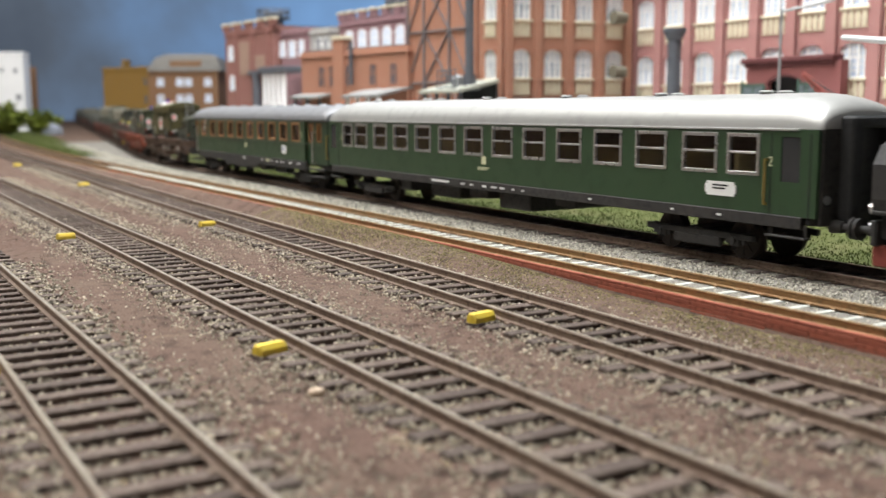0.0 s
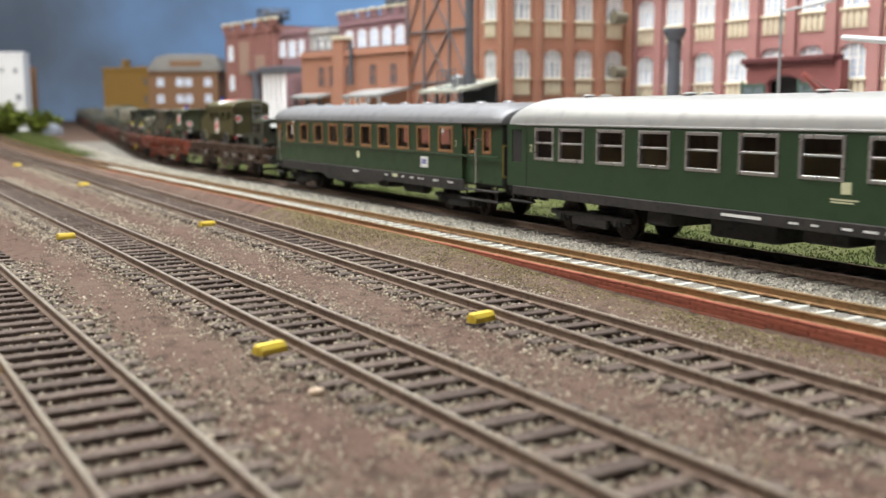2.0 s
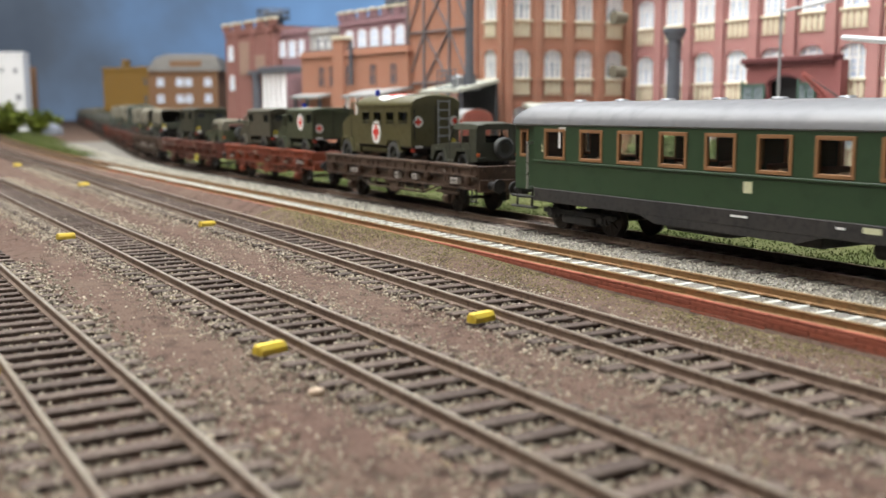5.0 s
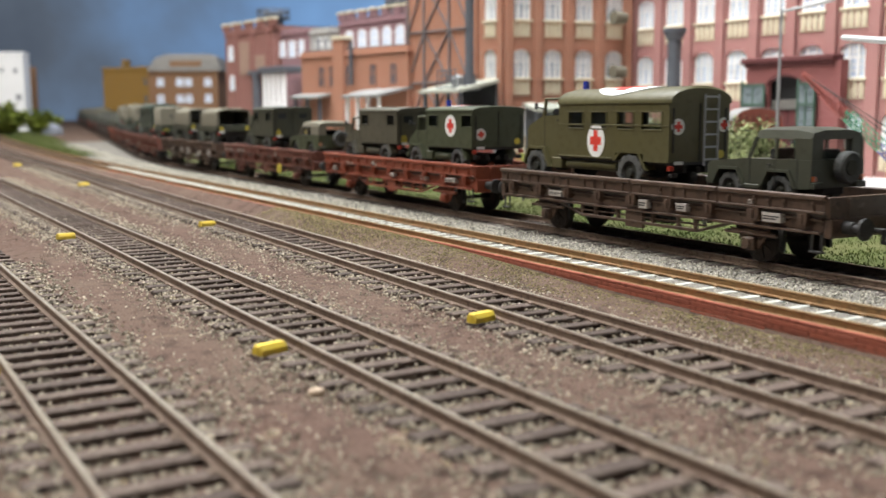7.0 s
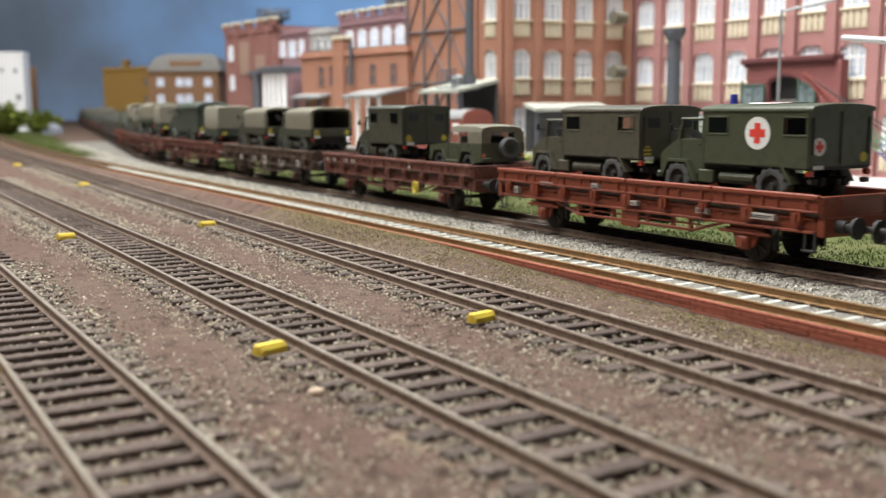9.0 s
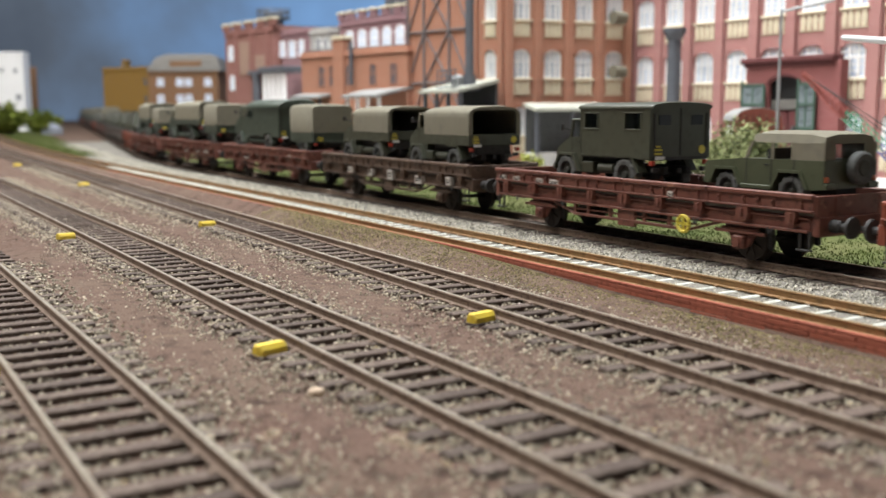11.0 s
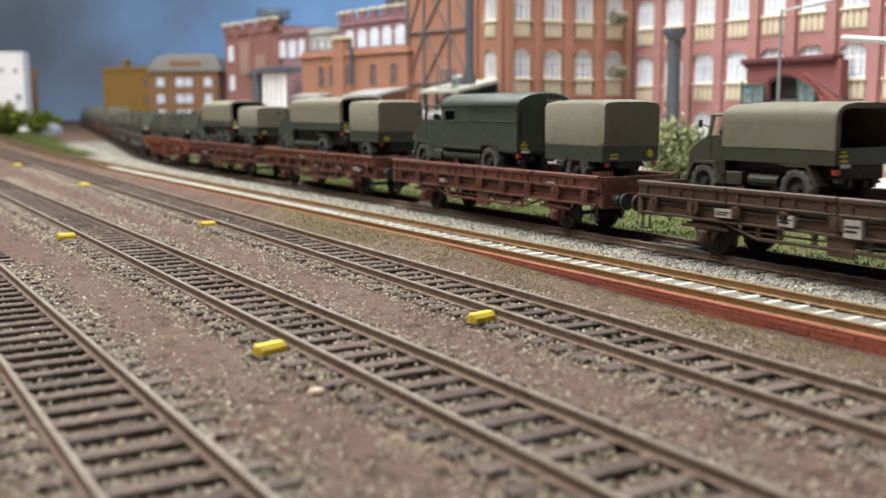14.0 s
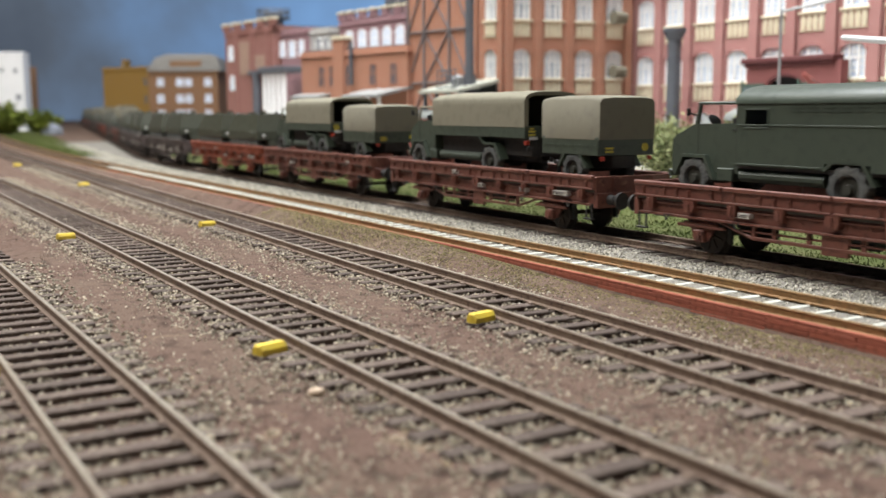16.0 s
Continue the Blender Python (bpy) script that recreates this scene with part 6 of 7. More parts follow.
M_STEEL = material("grey_blue_steel", (0.115, 0.122, 0.140), 0.6, 0.2, vary=0.2, scale=80)
M_STEEL_PALE = material("weathered_pale_steel", (0.19, 0.165, 0.165), 0.65, 0.1, vary=0.2, scale=80)
M_ROOF_DARK = material("dark_slate_roofing", (0.075, 0.078, 0.080), 0.8, vary=0.2, scale=60)
M_ROOF_PALE = material("pale_greenish_roofing", (0.40, 0.405, 0.34), 0.7, vary=0.2, scale=40, second=(0.32, 0.325, 0.27))
M_ROOF_MID = material("grey_felt_roofing", (0.26, 0.26, 0.25), 0.8, vary=0.15, scale=40)
M_ROOF_SLATE = material("brown_grey_slate", (0.15, 0.14, 0.125), 0.8, vary=0.2, scale=30)
M_BRICK_MAROON = brick_material("maroon_brick", (0.265, 0.092, 0.088), (0.23, 0.078, 0.075), (0.30, 0.14, 0.13))
M_MAROON_DARK = material("dark_maroon_roofing", (0.12, 0.03, 0.03), 0.7, vary=0.15, scale=40)
M_CAR_RED = material("faded_red_wagon_boards", (0.27, 0.075, 0.050), 0.75, vary=0.15, scale=60)
M_STEEL_GREEN = material("dull_green_steel", (0.055, 0.105, 0.075), 0.6, vary=0.2, scale=60)
M_JIB_GREEN = material("bright_green_jib", (0.03, 0.22, 0.11), 0.5, vary=0.1, scale=60)
M_JIB_BLUE = material("blue_jib", (0.06, 0.07, 0.28), 0.5, vary=0.1, scale=60)
M_DARK_PANE = material("dark_grey_pane", (0.11, 0.12, 0.14), 0.2, vary=0.2, scale=60)
M_LAMP_WHITE = material("white_lamp_cover", (0.60, 0.60, 0.61), 0.4, vary=0.05, scale=60)
M_GANTRY_GLASS = material("dusty_door_glass", (0.10, 0.13, 0.135), 0.2, vary=0.3, scale=60, second=(0.22, 0.25, 0.26))
M_PANEL_TAN = material("tan_render_panel", (0.34, 0.22, 0.165), 0.85, vary=0.15, scale=30)


def sky_material():
    m = bpy.data.materials.new("painted_sky")
    m.use_nodes = True
    nt = m.node_tree
    b = nt.nodes["Principled BSDF"]
    co = nt.nodes.new("ShaderNodeTexCoord")
    sep = nt.nodes.new("ShaderNodeSeparateXYZ")
    nt.links.new(co.outputs["Object"], sep.inputs[0])
    n = nt.nodes.new("ShaderNodeTexNoise")
    n.inputs["Scale"].default_value, n.inputs["Detail"].default_value = 2.1, 6
    nt.links.new(co.outputs["Object"], n.inputs["Vector"])
    mul = nt.nodes.new("ShaderNodeMath")
    mul.operation = "MULTIPLY_ADD"
    mul.inputs[1].default_value = 1.5
    nt.links.new(n.outputs["Fac"], mul.inputs[0])
    nt.links.new(sep.outputs["Y"], mul.inputs[2])
    mr = nt.nodes.new("ShaderNodeMapRange")
    mr.inputs["From Min"].default_value, mr.inputs["From Max"].default_value = 0.95, 3.3
    nt.links.new(mul.outputs[0], mr.inputs["Value"])
    cr = nt.nodes.new("ShaderNodeValToRGB")
    e = cr.color_ramp.elements
    e[0].position, e[0].color = 0.0, (0.060, 0.075, 0.105, 1)
    e[1].position, e[1].color = 1.0, (0.21, 0.40, 0.72, 1)
    for pos, c in ((0.22, (0.095, 0.118, 0.155, 1)), (0.40, (0.125, 0.18, 0.27, 1)), (0.60, (0.155, 0.27, 0.47, 1))):
        x = e.new(pos)
        x.color = c
    nt.links.new(mr.outputs["Result"], cr.inputs["Fac"])
    b.inputs["Base Color"].default_value = (0, 0, 0, 1)
    b.inputs["Roughness"].default_value = 1.0
    b.inputs["Specular IOR Level"].default_value = 0.0
    nt.links.new(cr.outputs["Color"], b.inputs["Emission Color"])
    b.inputs["Emission Strength"].default_value = 1.0
    return m


sk = part("backdrop", Geo().box(-4920, -4900, -300, 3000, -3, 1300).box(-4900, -600, 3000, 3020, -3, 1300), sky_material(), None)
tagged(sk, "painted sky backdrop of grey storm cloud and blue", "backdrop", kind="structure")


def arch(x0, x1, spring, rise, n=8):
    c, r = (x0 + x1) / 2, (x1 - x0) / 2
    return [(c - r * math.cos(math.pi * i / n), spring + rise * math.sin(math.pi * i / n)) for i in range(n + 1)]


def facade_wall(length, z0, z1, cols, w, rows, thick=4.0):
    """A wall at y 0..thick with arched openings: cols are the middles along x, rows are (sill, spring, rise)."""
    g = Geo()
    xs = sorted(cols)
    x = 0.0
    for c in xs:
        g.box(x, c - w / 2, 0, thick, z0, z1)
        z = z0
        for sill, spring, rise in rows:
            g.box(c - w / 2, c + w / 2, 0, thick, z, sill)
            z = spring + rise + 2.0
            pts = arch(c - w / 2, c + w / 2, spring, rise)
            g.prism_y([(c - w / 2, z)] + pts + [(c + w / 2, z)], 0, thick)
        g.box(c - w / 2, c + w / 2, 0, thick, z, z1)
        x = c + w / 2
    g.box(x, length, 0, thick, z0, z1)
    return g


def window_meshes(w, h, rise, wall, pane=M_PANE):
    """Frame, pane and sill of an arched window, at its sill's middle."""
    fr = Geo()
    hw = w / 2
    pts = arch(-hw, hw, h, rise)
    inn = arch(-hw + 1.5, hw - 1.5, h, rise - 1.3)
    fr.prism_y([(-hw, 0)] + pts + [(hw, 0), (hw - 1.5, 0)] + list(reversed(inn)) + [(-hw + 1.5, 0)], 0.6, 2.0)
    fr.box(-hw + 1.5, hw - 1.5, 0.6, 2.0, 0, 1.4)
    for x in (-hw * 0.36, hw * 0.36):
        fr.box(x - 0.75, x + 0.75, 0.4, 2.0, 1.4, h + rise * 0.72)
    fr.box(-hw + 1.2, hw - 1.2, 0.4, 2.0, h * 0.70, h * 0.70 + 1.5)
    for z in (0.25, 0.47, 0.92):
        fr.box(-hw + 1.2, hw - 1.2, 0.8, 1.8, h * z, h * z + 0.75)
    fr.box(-0.35, 0.35, 0.8, 1.8, h * 0.70 + 1.5, h + rise * 0.85)
    f = fr.mesh("window_frame", M_FRAME_WHITE)
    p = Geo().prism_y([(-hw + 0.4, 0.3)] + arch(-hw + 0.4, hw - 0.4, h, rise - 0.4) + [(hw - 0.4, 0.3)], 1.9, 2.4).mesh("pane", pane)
    s = Geo().box(-hw - 1.8, hw + 1.8, -1.6, 1.6, -1.6, 0.0, 0.3).mesh("window_sill", M_CREAM_STONE)
    ba = Geo().box(-hw - 0.8, hw + 0.8, -0.6, 0.3, -13.0, -12.2)
    for k in range(4):
        x = -hw + 2.0 + (w - 4.0) * k / 3
        ba.loft([[(x + r * math.cos(a), -0.2 + 0.8 * math.sin(a), z) for a in [i * math.pi / 4 for i in range(8)]] for z, r in ((-12.2, w * 0.08), (-10.5, w * 0.115), (-5, w * 0.115), (-3.2, w * 0.085), (-2.2, w * 0.11))])
    b = ba.mesh("baluster_panel", M_CREAM_STONE, 45)
    ar = Geo().prism_y([(-hw - 1.6, h)] + arch(-hw - 1.6, hw + 1.6, h, rise + 2.2) + [(hw + 1.6, h), (hw, h)] + list(reversed(arch(-hw, hw, h, rise))) + [(-hw, h)], -0.9, 0.0).mesh("window_arch", wall)
    return f, p, s, b, ar


def put_window(th, meshes, c, sill, balusters=True):
    fr = part("window_frame", meshes[0], None, th)
    fr.matrix_basis = place(c, 0, sill)
    part("pane", meshes[1], None, fr)
    part("window_sill", meshes[2], None, fr)
    part("window_arch", meshes[4], None, fr)
    if balusters:
        part("baluster_panel", meshes[3], None, fr)


def factory(name, label, x, y, angle, length, depth, z1, cols, w, rows, mat, pier=3.4, pane=M_PANE):
    th = thing(name, label, "factory building", m=place(x, y, -3, angle))
    rr = [(s, s + h, r) for s, h, r in rows]
    part("wall", facade_wall(length, 0, z1, cols, w, rr), mat, th)
    part("wall", Geo().box(0, 4, 4, depth, 0, z1), mat, th)
    part("wall", Geo().box(length - 4, length, 4, depth, 0, z1), mat, th)
    part("wall", Geo().box(4, length - 4, depth - 4, depth, 0, z1), mat, th)
    part("room_floor", Geo().box(4, length - 4, 4, depth - 4, 0, 2), M_ROOF_DARK, th)
    part("roof", Geo().box(-2, length + 2, -2, depth, z1, z1 + 4), M_ROOF_DARK, th)
    edges = [0.0] + [(a + b) / 2 for a, b in zip(cols[:-1], cols[1:])] + [length]
    pm = Geo().box(-pier, pier, -2.6, 0.0, 0, z1, 0.6).mesh("pilaster", mat)
    for e in edges:
        part("pilaster", pm, None, th).matrix_basis = place(min(max(e, pier), length - pier), 0, 0)
    h0, r0 = rows[0][1], rows[0][2]
    me = window_meshes(w, h0, r0, mat, pane)
    for s, h, r in rows:
        for c in cols:
            put_window(th, me, c, s)
    return th


ROWS1 = [(23.3, 17.4, 4.6), (67.6, 17.4, 4.6), (112.0, 17.4, 4.6), (156.4, 17.4, 4.6)]
ROWS2 = [(18.0, 17.8, 4.8), (62.4, 17.8, 4.8), (106.9, 17.8, 4.8), (151.4, 17.8, 4.8)]
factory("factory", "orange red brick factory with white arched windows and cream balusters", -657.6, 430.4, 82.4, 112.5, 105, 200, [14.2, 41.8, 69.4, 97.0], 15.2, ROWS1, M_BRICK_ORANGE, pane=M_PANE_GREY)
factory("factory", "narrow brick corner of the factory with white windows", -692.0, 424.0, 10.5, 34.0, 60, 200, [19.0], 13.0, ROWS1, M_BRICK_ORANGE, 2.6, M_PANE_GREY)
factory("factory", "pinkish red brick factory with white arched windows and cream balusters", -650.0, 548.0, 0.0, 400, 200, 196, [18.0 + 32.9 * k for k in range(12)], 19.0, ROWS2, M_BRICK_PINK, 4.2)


def lattice_hall():
    th = thing("braced_tower", "orange brick tower wall with grey steel cross bracing", "factory building", m=place(-776, 408, -3, 11.0))
    part("wall", Geo().box(0, 84, 0, 120, 0, 200, 0.5), M_BRICK_ORANGE, th)
    for x in (3.0, 24.0, 56.0, 80.0):
        part("column", Geo().box(x - 0.8, x + 0.8, -2.0, 0, 0, 199, 0.3), M_STEEL_PALE, th)
    for z in (24, 66, 108, 150, 192):
        part("beam", Geo().box(0, 83, -1.8, 0, z - 0.8, z + 0.8, 0.2), M_STEEL_PALE, th)
    for z in (24, 66, 108, 150):
        for a, b in ((24, 56), (56, 24), (3, 24), (80, 56)):
            d = Vector((b - a, 0, 42)).normalized()
            nrm = Vector((-d.z, 0, d.x)) * 0.45
            p0, p1 = Vector((a, 0, z)), Vector((b, 0, z + 42))
            part("brace", Geo().loft([[(p + nrm * s) + Vector((0, yy, 0)) for s, yy in ((-1, -1.4), (1, -1.4), (1, 0), (-1, 0))] for p in (p0, p1)]), M_STEEL_PALE, th)
    return th


lattice_hall()


M_RENDER_PALE = material("pale_grey_render", (0.40, 0.385, 0.36), 0.9, vary=0.15, scale=30)
MAUVE_WINS = [(c, 105, 14, 15, 5.5) for c in (20, 45, 68, 91, 114)]


def plain_block(name, label, x, y, angle, length, depth, z1, mat, wins=(), pane=M_DARK_PANE, frame_mat=None, crenels=0, roof=M_ROOF_DARK, base=0.0):
    """A plainer building: wall with inset windows (x middle, sill, width, height, arch rise) and a stepped parapet."""
    th = thing(name, label, "building", m=place(x, y, -3, angle))
    part("wall", Geo().box(0, length, 0, depth, base, z1, 0.4), mat, th)
    part("cornice", Geo().box(-1.2, length + 1.2, -1.5, depth, z1 - 6, z1 - 3.5, 0.3), mat, th)
    part("roof", Geo().box(1, length - 1, 1, depth - 1, z1, z1 + 1.0), roof, th)
    if crenels:
        cm = Geo().box(-length / crenels * 0.26, length / crenels * 0.26, -1.0, 4, 0, 7, 0.4).mesh("parapet_block", mat)
        cap = Geo().box(-length / crenels * 0.30, length / crenels * 0.30, -1.8, 4.8, 7, 9.4, 0.5).mesh("cap_stone", M_CREAM_STONE)
        for k in range(crenels + 1):
            pb = part("parapet_block", cm, None, th)
            pb.matrix_basis = place(min(max(length * k / crenels, 3), length - 3), 0, z1)
            part("cap_stone", cap, None, pb)
    cache = {}
    for c, s, w, h, r in wins:
        key = (w, h, r)
        if key not in cache:
            hw = w / 2
            f = Geo().prism_y([(-hw - 0.8, -0.6)] + arch(-hw - 0.8, hw + 0.8, h, r + 0.8) + [(hw + 0.8, -0.6), (hw, 0)] + list(reversed(arch(-hw, hw, h, max(r, 0.1)))) + [(-hw, 0)], -1.0, 0.4)
            f.box(-0.5, 0.5, -0.7, 0.2, 0, h + r * 0.9).box(-hw, hw, -0.7, 0.2, h * 0.62, h * 0.62 + 0.9)
            p = Geo().prism_y([(-hw, 0)] + arch(-hw, hw, h, max(r, 0.1)) + [(hw, 0)], -0.4, 0.5)
            cache[key] = (f.mesh("window_frame", frame_mat or mat), p.mesh("pane", pane))
        fm, pm = cache[key]
        fr = part("window_frame", fm, None, th)
        fr.matrix_basis = place(c, 0, s)
        part("pane", pm, None, fr)
    return th


plain_block("workshop", "low orange brick workshop with narrow dark arched windows", -912, 366, 14.5, 150, 60, 98, M_BRICK_ORANGE, [(c, 66, 8, 15, 3) for c in (32, 48, 72, 105.5, 133)])
wk = thing("corner_pier", "orange brick pier with pale cap on the workshop wall", "pier", m=place(-912, 366, -3, 14.5))
part("shaft", Geo().box(51, 66, -2.4, 9, 0, 107, 0.4), M_BRICK_ORANGE, wk)
part("cap_stone", Geo().box(50, 67, -3.4, 10, 107, 110, 0.5), M_CREAM_STONE, wk)
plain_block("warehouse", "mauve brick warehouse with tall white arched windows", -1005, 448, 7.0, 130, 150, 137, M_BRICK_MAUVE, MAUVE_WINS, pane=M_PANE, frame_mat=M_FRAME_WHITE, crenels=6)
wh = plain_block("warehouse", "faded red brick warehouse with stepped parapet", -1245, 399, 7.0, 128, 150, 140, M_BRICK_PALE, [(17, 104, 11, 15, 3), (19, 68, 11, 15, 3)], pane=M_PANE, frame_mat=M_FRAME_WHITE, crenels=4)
for a, b_, c, d_ in ((40, 66, 86, 126), (82, 108, 92, 108)):
    part("tan_panel", Geo().box(a, b_, -0.8, 0.2, c, d_, 0.3), M_PANEL_TAN, wh)
part("buttress", Geo().box(70, 79, -2.2, 0.2, 0, 139, 0.4).box(29, 36, -2.2, 0.2, 0, 139, 0.4).box(110, 118, -2.2, 0.2, 0, 139, 0.4), M_BRICK_PALE, wh)
plain_block("warehouse", "pale mauve brick gable with white window bands", -1116, 424, 7.0, 66, 120, 134, M_BRICK_MAUVE, [(3.5, 104, 12, 16, 2), (26.5, 103, 13, 16, 2), (48, 103, 10, 16, 2)], pane=M_PANE, frame_mat=M_FRAME_WHITE)
plain_block("warehouse", "pale rendered gable with a small dark opening", -1050, 432, 7.0, 44, 14, 131, M_RENDER_PALE, [(20, 106, 11, 12, 3), (36, 106, 9, 12, 3)], frame_mat=M_FRAME_WHITE)
rt = thing("roof_tank", "dark railed water tank on the warehouse roof", "water tank", m=place(-1215, 452, 137.5))
part("tank", Geo().cyl((0, 0, 0), (0, 0, 22), 13, 12, 16).cyl((0, 0, 15), (0, 0, 17), 21, n=16), M_STEEL, rt, smooth=35)
for k in range(8):
    a = k * math.pi / 4
    part("rail_post", Geo().cyl((20 * math.cos(a), 20 * math.sin(a), 16), (20 * math.cos(a), 20 * math.sin(a), 27), 0.9, n=6), M_STEEL, rt)
for z in (22, 26.5):
    part("railing", Geo().loft([[((20 + 0.8 * math.cos(b_)) * math.cos(a), (20 + 0.8 * math.cos(b_)) * math.sin(a), z + 0.8 * math.sin(b_)) for b_ in (0, 1.57, 3.14, 4.71)] for a in [i * math.pi / 8 for i in range(17)]], caps=False), M_STEEL, rt)
tagged(part("roof_house", Geo().box(-965, -940, 482, 508, 137, 182, 0.6).box(-967, -938, 480, 510, 182, 186, 0.5), M_STEEL, None), "small dark lift house on the warehouse roof", "roof house")
pil = thing("loading_porch", "white columned loading porch under a dark flat roof", "porch", m=place(-1085, 398, -3, 8))
part("porch_roof", Geo().box(-4, 52, -12, 20, 84, 91, 0.6), M_STEEL, pil)
for k in range(5):
    part("column", Geo().cyl((2 + 11 * k, -8, 0), (2 + 11 * k, -8, 84), 2.6, 2.3, 12), M_FRAME_WHITE, pil, smooth=40)
pl = thing("drainpipe", "dark blue grey vertical pipe on the warehouse", "pipe", m=place(-1150, 405, -3))
part("pipe", Geo().cyl((0, 0, 0), (0, 0, 88), 5, n=12).box(-24, 10, -3, 3, 85, 90, 0.5), M_STEEL, pl, smooth=35)
pl = thing("drainpipe", "dark grey pipe on the workshop wall", "pipe", m=place(-835, 382.5, -3))
part("pipe", Geo().cyl((0, 0, 66), (0, 0, 104), 1.8, n=12), M_STEEL, pl, smooth=35)


def canopy(label, x, y, angle, length, depth, z, rise, mat, posts, post_mat=M_STEEL):
    th = thing("loading_canopy", label, "canopy", m=place(x, y, -3, angle))
    part("canopy_roof", Geo().add([(0, 0, z), (length, 0, z), (length, depth, z + rise), (0, depth, z + rise), (0, 0, z + 2.4), (length, 0, z + 2.4), (length, depth, z + rise + 2.4), (0, depth, z + rise + 2.4)], [(0, 1, 2, 3), (4, 7, 6, 5), (0, 4, 5, 1), (1, 5, 6, 2), (2, 6, 7, 3), (3, 7, 4, 0)]), mat, th)
    part("canopy_back", Geo().box(2, length - 2, depth - 2, depth, 0, z + rise * 0.9), M_ROOF_DARK, th)
    part("ramp", Geo().box(0, length, 4, depth - 2, 0, 12, 0.4), M_YARD, th)
    for k in range(posts):
        xx = 3 + (length - 6) * k / max(1, posts - 1)
        part("post", Geo().box(xx - 1.3, xx + 1.3, 3, 5.6, 12, z + 0.4, 0.2), post_mat, th)
    return th


canopy("pale roofed loading canopy over a dark bay", -696, 376, 7.0, 50, 40, 56, 8, M_ROOF_PALE, 4)
canopy("grey roofed loading canopy on white posts", -818, 365, 7.5, 56, 38, 54, 8, M_ROOF_MID, 4, M_FRAME_WHITE)
canopy("dark roofed loading canopy beside the workshop", -908, 352, 14.0, 44, 26, 54, 5, M_ROOF_MID, 3)
canopy("white roofed shed over stacked dark goods", -598, 418, 78.0, 62, 24, 42, 4, M_ROOF_PALE, 3)


def boxcar(label, x, y, angle, length, mat, roof):
    """A small covered goods wagon with a bowed roof."""
    th = thing("covered_wagon", label, "railway wagon", m=place(x, y, -2.3, angle))
    prof = arc_profile(13.5, 36.5, 7.0, 14, 2.1)
    part("body", Geo().prism_x([(-13, 10), (13, 10), (13, 36.6)] + [(a * 0.96, b - 0.4) for a, b in reversed(prof)] + [(-13, 36.6)], 0, length), mat, th)
    part("roof", Geo().loft([[(xx, a * k, b) for a, b in prof] + [(xx, 13.5 * k, 36.0), (xx, -13.5 * k, 36.0)] for xx, k in ((1.2, 1.0), (length - 1.2, 1.0))]), roof, th, smooth=40)
    g = Geo()
    for k in range(12):
        xx = 4 + (length - 8) * k / 11
        g.box(xx - 0.3, xx + 0.3, -13.2, -12.9, 11, 36)
    for k in range(7):
        yy = -11 + 22 * k / 6
        g.box(length - 0.1, length + 0.2, yy - 0.25, yy + 0.25, 11, 40)
    part("board_joints", g, M_MAROON_DARK, th)
    for xx in (length * 0.25, length * 0.62, length - 14):
        part("vent_window", Geo().box(xx, xx + 8, -13.4, -12.8, 26, 33, 0.2), M_FRAME_WHITE, th)
    part("underframe", Geo().box(1, length - 1, -11, 11, 7, 10.2, 0.3), M_BLACK, th)
    for xx in (length * 0.2, length * 0.8):
        for yy in (-8.5, 8.5):
            part("wheel", Geo().cyl((xx, yy - 1, 5), (xx, yy + 1, 5), 5, n=16), M_WHEEL, th)
    return th


boxcar("faded red covered wagon with grey bowed roof", -722, 388, 1.0, 92, M_CAR_RED, M_ROOF_MID)
boxcar("dark red covered wagon before the maroon shed", -438, 459, -32.7, 32, M_CAR_RED, M_ROOF_MID)


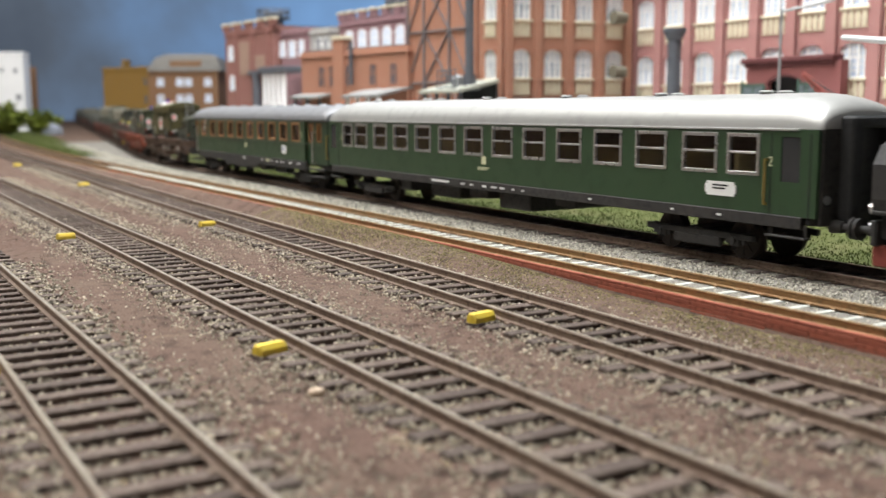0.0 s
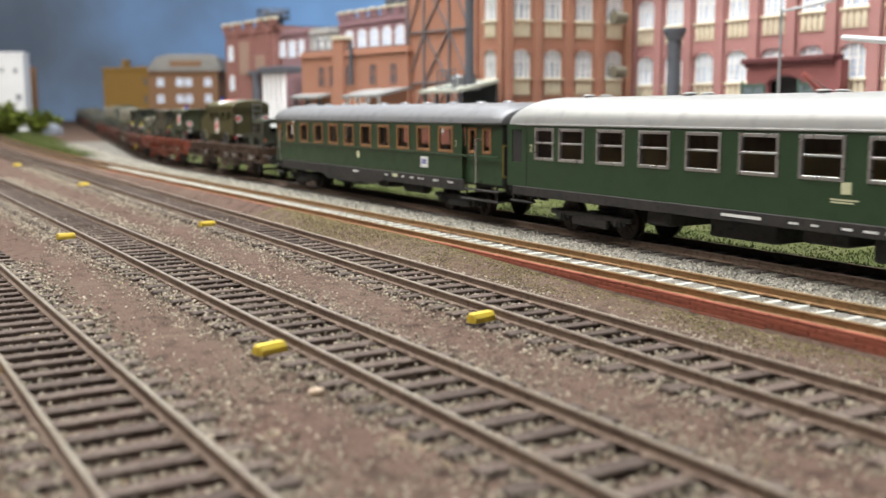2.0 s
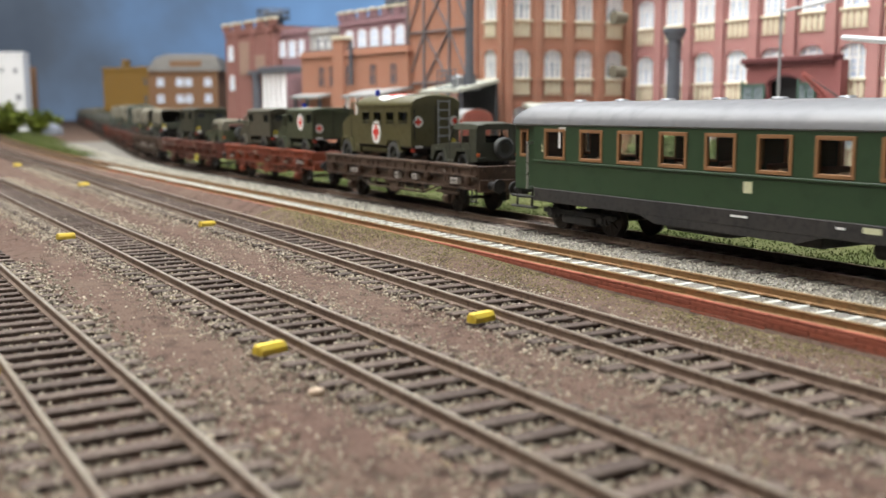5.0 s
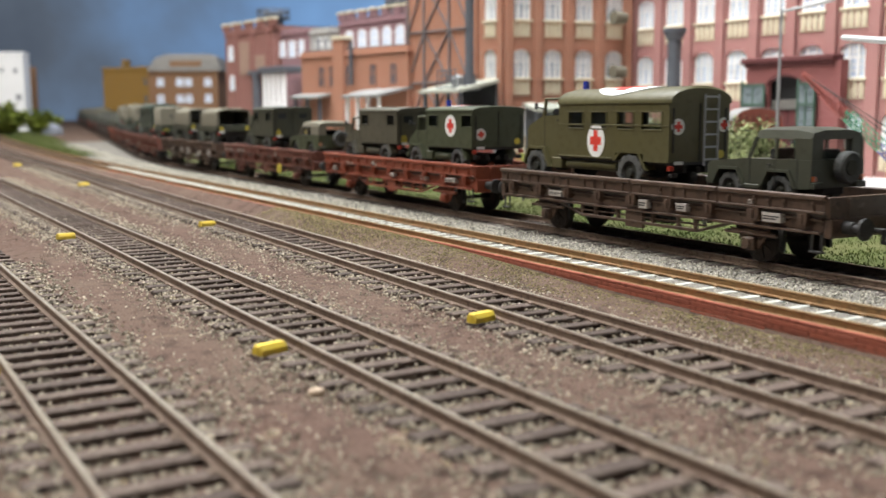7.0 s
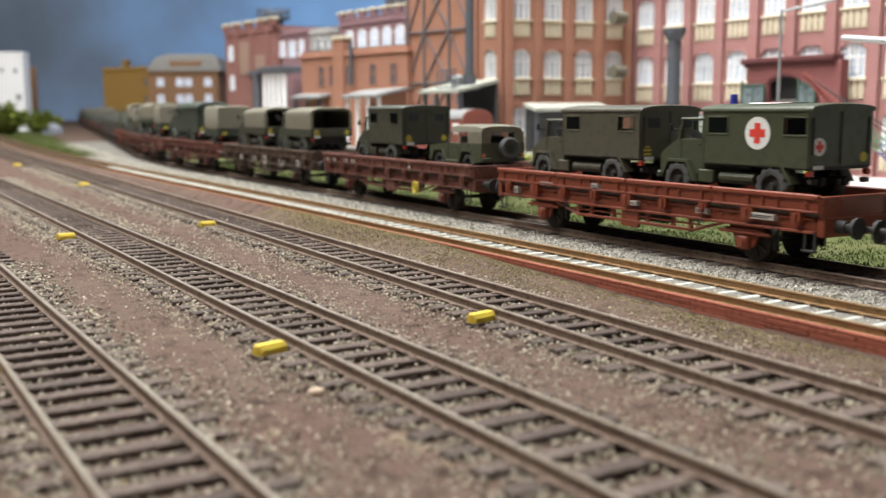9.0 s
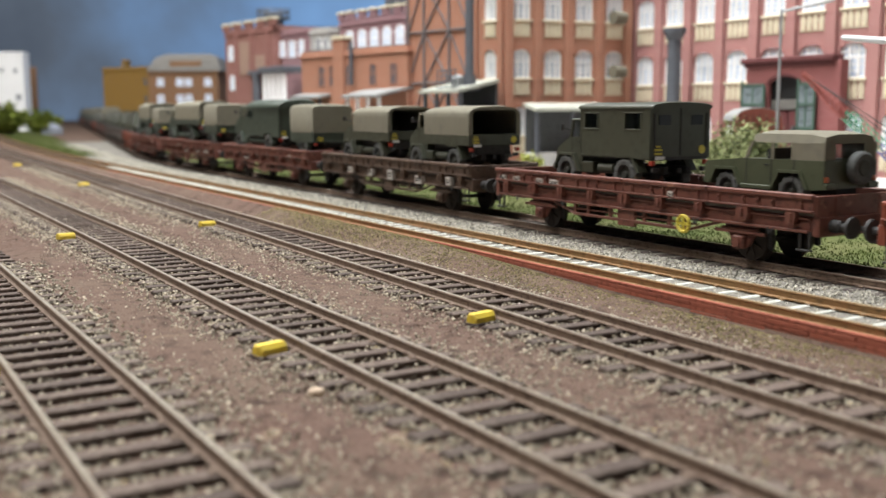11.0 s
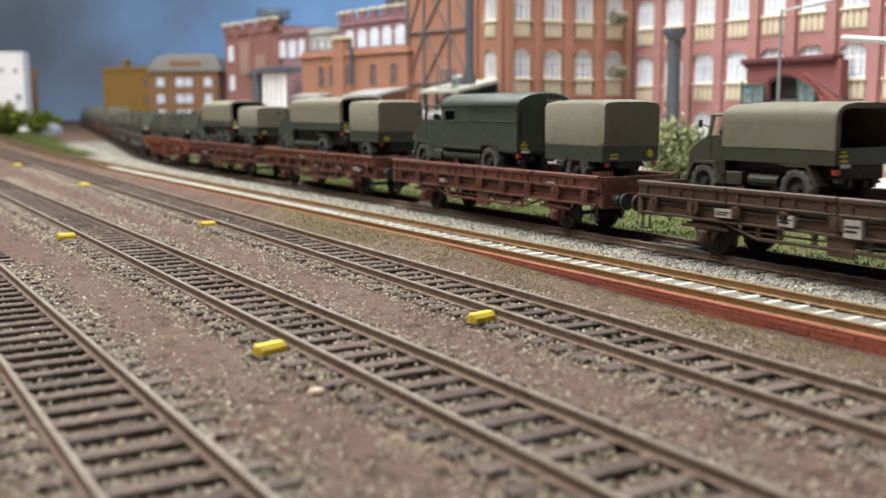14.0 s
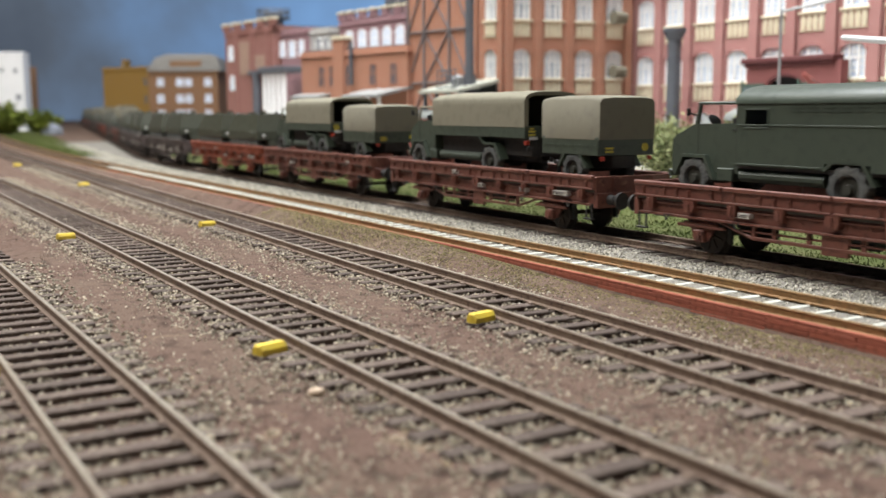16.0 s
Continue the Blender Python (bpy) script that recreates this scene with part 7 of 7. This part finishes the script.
def hoist_shed():
    """A maroon annex with a tall arched doorway whose two glazed leaves are folded back."""
    th = thing("engine_shed", "maroon brick shed with open green glazed doors", "shed", m=place(-513.5, 538, -3, 0.0))
    th.scale = (1.0426, 1.0, 1.03)
    g = Geo().box(0, 19, 0, 3, 0, 72, 0.2).box(44.5, 75, 0, 3, 0, 72, 0.2)
    g.prism_y([(19, 72)] + arch(19, 44.5, 58, 5.0, 10) + [(44.5, 72)], 0, 3)
    part("wall", g, M_BRICK_MAROON, th)
    part("wall", Geo().box(0, 3, 3, 7.3, 0, 72), M_BRICK_MAROON, th)
    part("wall", Geo().box(72, 75, 3, 7.3, 0, 72), M_BRICK_MAROON, th)
    part("roof", Geo().box(-3, 72, -4, 7, 72, 75.5, 0.6).box(-1, 70, -2, -0.2, 69.5, 72, 0.3), M_MAROON_DARK, th)
    part("plinth", Geo().box(46, 75.4, -0.8, 0.2, 0, 24, 0.3), M_BRICK_MAROON, th)
    part("arch_ring", Geo().prism_y([(17.6, 58)] + arch(17.6, 45.9, 58, 6.6, 10) + [(45.9, 58), (44.5, 58)] + list(reversed(arch(19, 44.5, 58, 5.0, 10))) + [(19, 58)], -0.9, 0), M_MAROON_DARK, th)
    part("crossbeam", Geo().box(19, 44.5, 3.2, 4.4, 41.5, 48, 0.4), M_ROOF_SLATE, th)
    for a in (20, 32.2):
        part("inner_gate", Geo().box(a, a + 11.5, 4.6, 5.4, 0, 41, 0.3), M_MAROON_DARK, th)
    # Thin black sheet stands in for the shade of the room behind.
    part("dark_interior", Geo().box(3, 72, 6.2, 7.2, 0, 71.5), M_RUBBER, th)
    for a, b in ((-2.0, 18.6), (45.0, 59.5)):
        g = Geo().box(a, a + 1.6, -3.6, -2.2, 2, 61, 0.2).box(b - 1.6, b, -3.6, -2.2, 2, 58, 0.2)
        for z in (2, 29, 44, 57):
            g.box(a + 1.6, b - 1.6, -3.6, -2.2, z, z + 1.6, 0.15)
        g.box((a + b) / 2 - 0.5, (a + b) / 2 + 0.5, -3.5, -2.3, 30.6, 57)
        leaf = part("door_leaf", g, M_STEEL_GREEN, th)
        part("door_panel", Geo().box(a + 1.4, b - 1.4, -3.1, -2.6, 3, 30), M_STEEL_GREEN, leaf)
        part("pane", Geo().box(a + 1.4, b - 1.4, -3.0, -2.7, 30, 58), M_GANTRY_GLASS, leaf)
    return th


hoist_shed()
# Plain post shape with a thick foot, standing in for a small dark figure.
po = thing("iron_post", "slim dark post shape in place of a small figure on the yard", "post", m=place(-466, 532, -2.4, 0))
part("shaft", Geo().loft([[(r * math.cos(i * math.pi / 5), r * math.sin(i * math.pi / 5), z) for i in range(10)] for z, r in ((0, 3.0), (1.5, 3.0), (2.5, 1.8), (5, 2.6), (11, 2.8), (13, 1.6), (26, 1.2), (27, 2.2), (30, 1.9), (31.5, 0.6))]), M_BLACK, po, smooth=40)


def jib():
    """A lattice crane jib painted in sections, leaning on its tip chain."""
    th = thing("crane_jib", "lattice crane jib painted red green and blue", "crane")
    p0, p1 = Vector((-380.4, 440.0, 59.4)), Vector((-288.0, 428.0, -1.8))
    d = (p1 - p0).normalized()
    s1 = d.cross(Vector((0, 0, 1))).normalized()
    s2 = s1.cross(d)
    L = (p1 - p0).length
    secs = [(0.0, 0.36, M_RED_DULL), (0.36, 0.62, M_JIB_GREEN), (0.62, 1.0, M_JIB_BLUE)]
    for a, b_, mat in secs:
        g = Geo()
        n = max(3, int((b_ - a) * L / 4))
        for i in range(n):
            t0, t1 = a + (b_ - a) * i / n, a + (b_ - a) * (i + 1) / n
            r0, r1 = 0.7 + 1.6 * min(1, t0 * 4), 0.7 + 1.6 * min(1, t1 * 4)
            q0, q1 = p0 + d * L * t0, p0 + d * L * t1
            cs = ((1, 1), (1, -1), (-1, -1), (-1, 1))
            for k, (u, v) in enumerate(cs):
                u2, v2 = cs[(k + 1) % 4]
                g.cyl(q0 + (s1 * u + s2 * v) * r0, q1 + (s1 * u + s2 * v) * r1, 0.32, n=5)
                g.cyl(q0 + (s1 * u + s2 * v) * r0, q1 + (s1 * u2 + s2 * v2) * r1, 0.26, n=4)
        part("jib_section", g, mat, th)
    part("cable", Geo().cyl(p0, (-285, 428, 14), 0.3, n=5).cyl(p0 + Vector((0, 1, 0)), (-285, 430, 8), 0.3, n=5), M_BLACK, th)
    return th


jib()
st = thing("stove_pipe", "tall dark grey chimney pipe with a wide cap", "chimney", m=place(-570, 522, -3))
part("pipe", Geo().cyl((0, 0, 0), (0, 0, 100), 5.0, n=16), M_STEEL, st, smooth=40)
part("cap", Geo().cyl((0, 0, 94), (0, 0, 99), 5.4, 8.0, 16).cyl((0, 0, 99), (0, 0, 102), 8.4, n=16), M_STEEL, st, smooth=40)
st = thing("vent_pipe", "tall grey vent pipe on a railed platform", "chimney", m=place(-661, 401, -3))
part("pipe", Geo().cyl((0, 0, 62), (0, 0, 200), 3.4, n=14).cyl((0, 0, 62), (0, 0, 70), 5, n=14), M_STEEL, st, smooth=40)
part("platform", Geo().box(-24, 6, -16, 6, 58, 60.5, 0.3), M_STEEL, st)
for k in range(5):
    part("rail_post", Geo().cyl((-23 + 7 * k, -15, 60), (-23 + 7 * k, -15, 74), 0.5, n=6), M_STEEL, st)
for z in (65, 69, 73.5):
    part("railing", Geo().cyl((-23, -15, z), (5, -15, z), 0.5, n=6), M_STEEL, st)
part("vent_hood", Geo().box(-16, -6, -8, 0, 60, 70, 2.0), M_POST, st)


def street_lamp(x, y, top, dx, dy, dz):
    th = thing("street_lamp", "grey yard lamp on a slim post with long lamp head", "street lamp", "yard lamps", m=place(x, y, -3))
    part("post", Geo().cyl((0, 0, 0), (0, 0, top + 3), 1.0, 0.75, 12).cyl((0, 0, 0), (0, 0, 5), 2.2, 1.8, 12), M_POST, th, smooth=40)
    d = Vector((dx, dy, dz))
    e = Vector((0, 0, top + 2))
    part("arm", Geo().cyl(e, e + d * 0.45, 0.8, n=8), M_POST, th, smooth=40)
    a, b_ = e + d * 0.4, e + d
    part("lamp_head", Geo().cyl(a, a.lerp(b_, 0.08), 0.8, 1.4, 10).cyl(a.lerp(b_, 0.08), a.lerp(b_, 0.95), 1.4, 1.2, 10).cyl(a.lerp(b_, 0.95), b_, 1.2, 0.6, 10), M_LAMP_WHITE, th, smooth=40)


street_lamp(-396.6, 440, 94, 25, 12, 5)
street_lamp(-248, 352, 66, -42, 6, 5)

for z in (112, 70):
    ob = thing("wall_hopper", "olive brown ribbed hopper fixed to the factory corner", "hopper", "wall hoppers", m=place(-636, 525, z))
    part("drum", Geo().cyl((0, -7, 0), (0, 5, 0), 5.4, 4.6, 14), M_TARP, ob, smooth=40)
    part("bracket", Geo().box(-18, 1, 3, 7, -1.5, 1.5, 0.2), M_STEEL, ob)

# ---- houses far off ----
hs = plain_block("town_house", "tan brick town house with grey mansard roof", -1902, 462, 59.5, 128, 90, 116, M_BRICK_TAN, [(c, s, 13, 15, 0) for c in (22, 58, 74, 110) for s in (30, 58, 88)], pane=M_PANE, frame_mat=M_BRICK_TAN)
part("mansard", Geo().loft([[(-2, -3, 116), (136, -3, 116), (136, 90, 116), (-2, 90, 116)], [(10, 12, 140), (124, 12, 140), (124, 78, 140), (10, 78, 140)], [(26, 30, 148), (108, 30, 148), (108, 60, 148), (26, 60, 148)]]), M_ROOF_SLATE, hs)
part("dormer_band", Geo().box(40, 98, 2, 14, 122, 134, 0.5), M_BRICK_TAN, hs)
hs = plain_block("town_house", "ochre brown brick house wing with plain wall", -1998, 400, 33.7, 116, 90, 124, M_BRICK_OCHRE, [(106, s, 9, 14, 0) for s in (58, 90)])
part("chimney", Geo().box(20, 32, 30, 42, 124, 140, 0.5), M_BRICK_OCHRE, hs)
hs = plain_block("white_house", "white plastered house with small dark windows", -2494, 148, 60.6, 190, 34, 172, M_PLASTER, [(176, 68, 11, 12, 0), (172, 128, 9, 8, 0), (142, 130, 9, 8, 0)])
ch = part("chimney", Geo().box(-2506, -2484, 334, 352, -3, 140, 0.8), M_BRICK_TAN, None)
tagged(ch, "faded brick chimney stack beside the white house", "chimney")

motions()
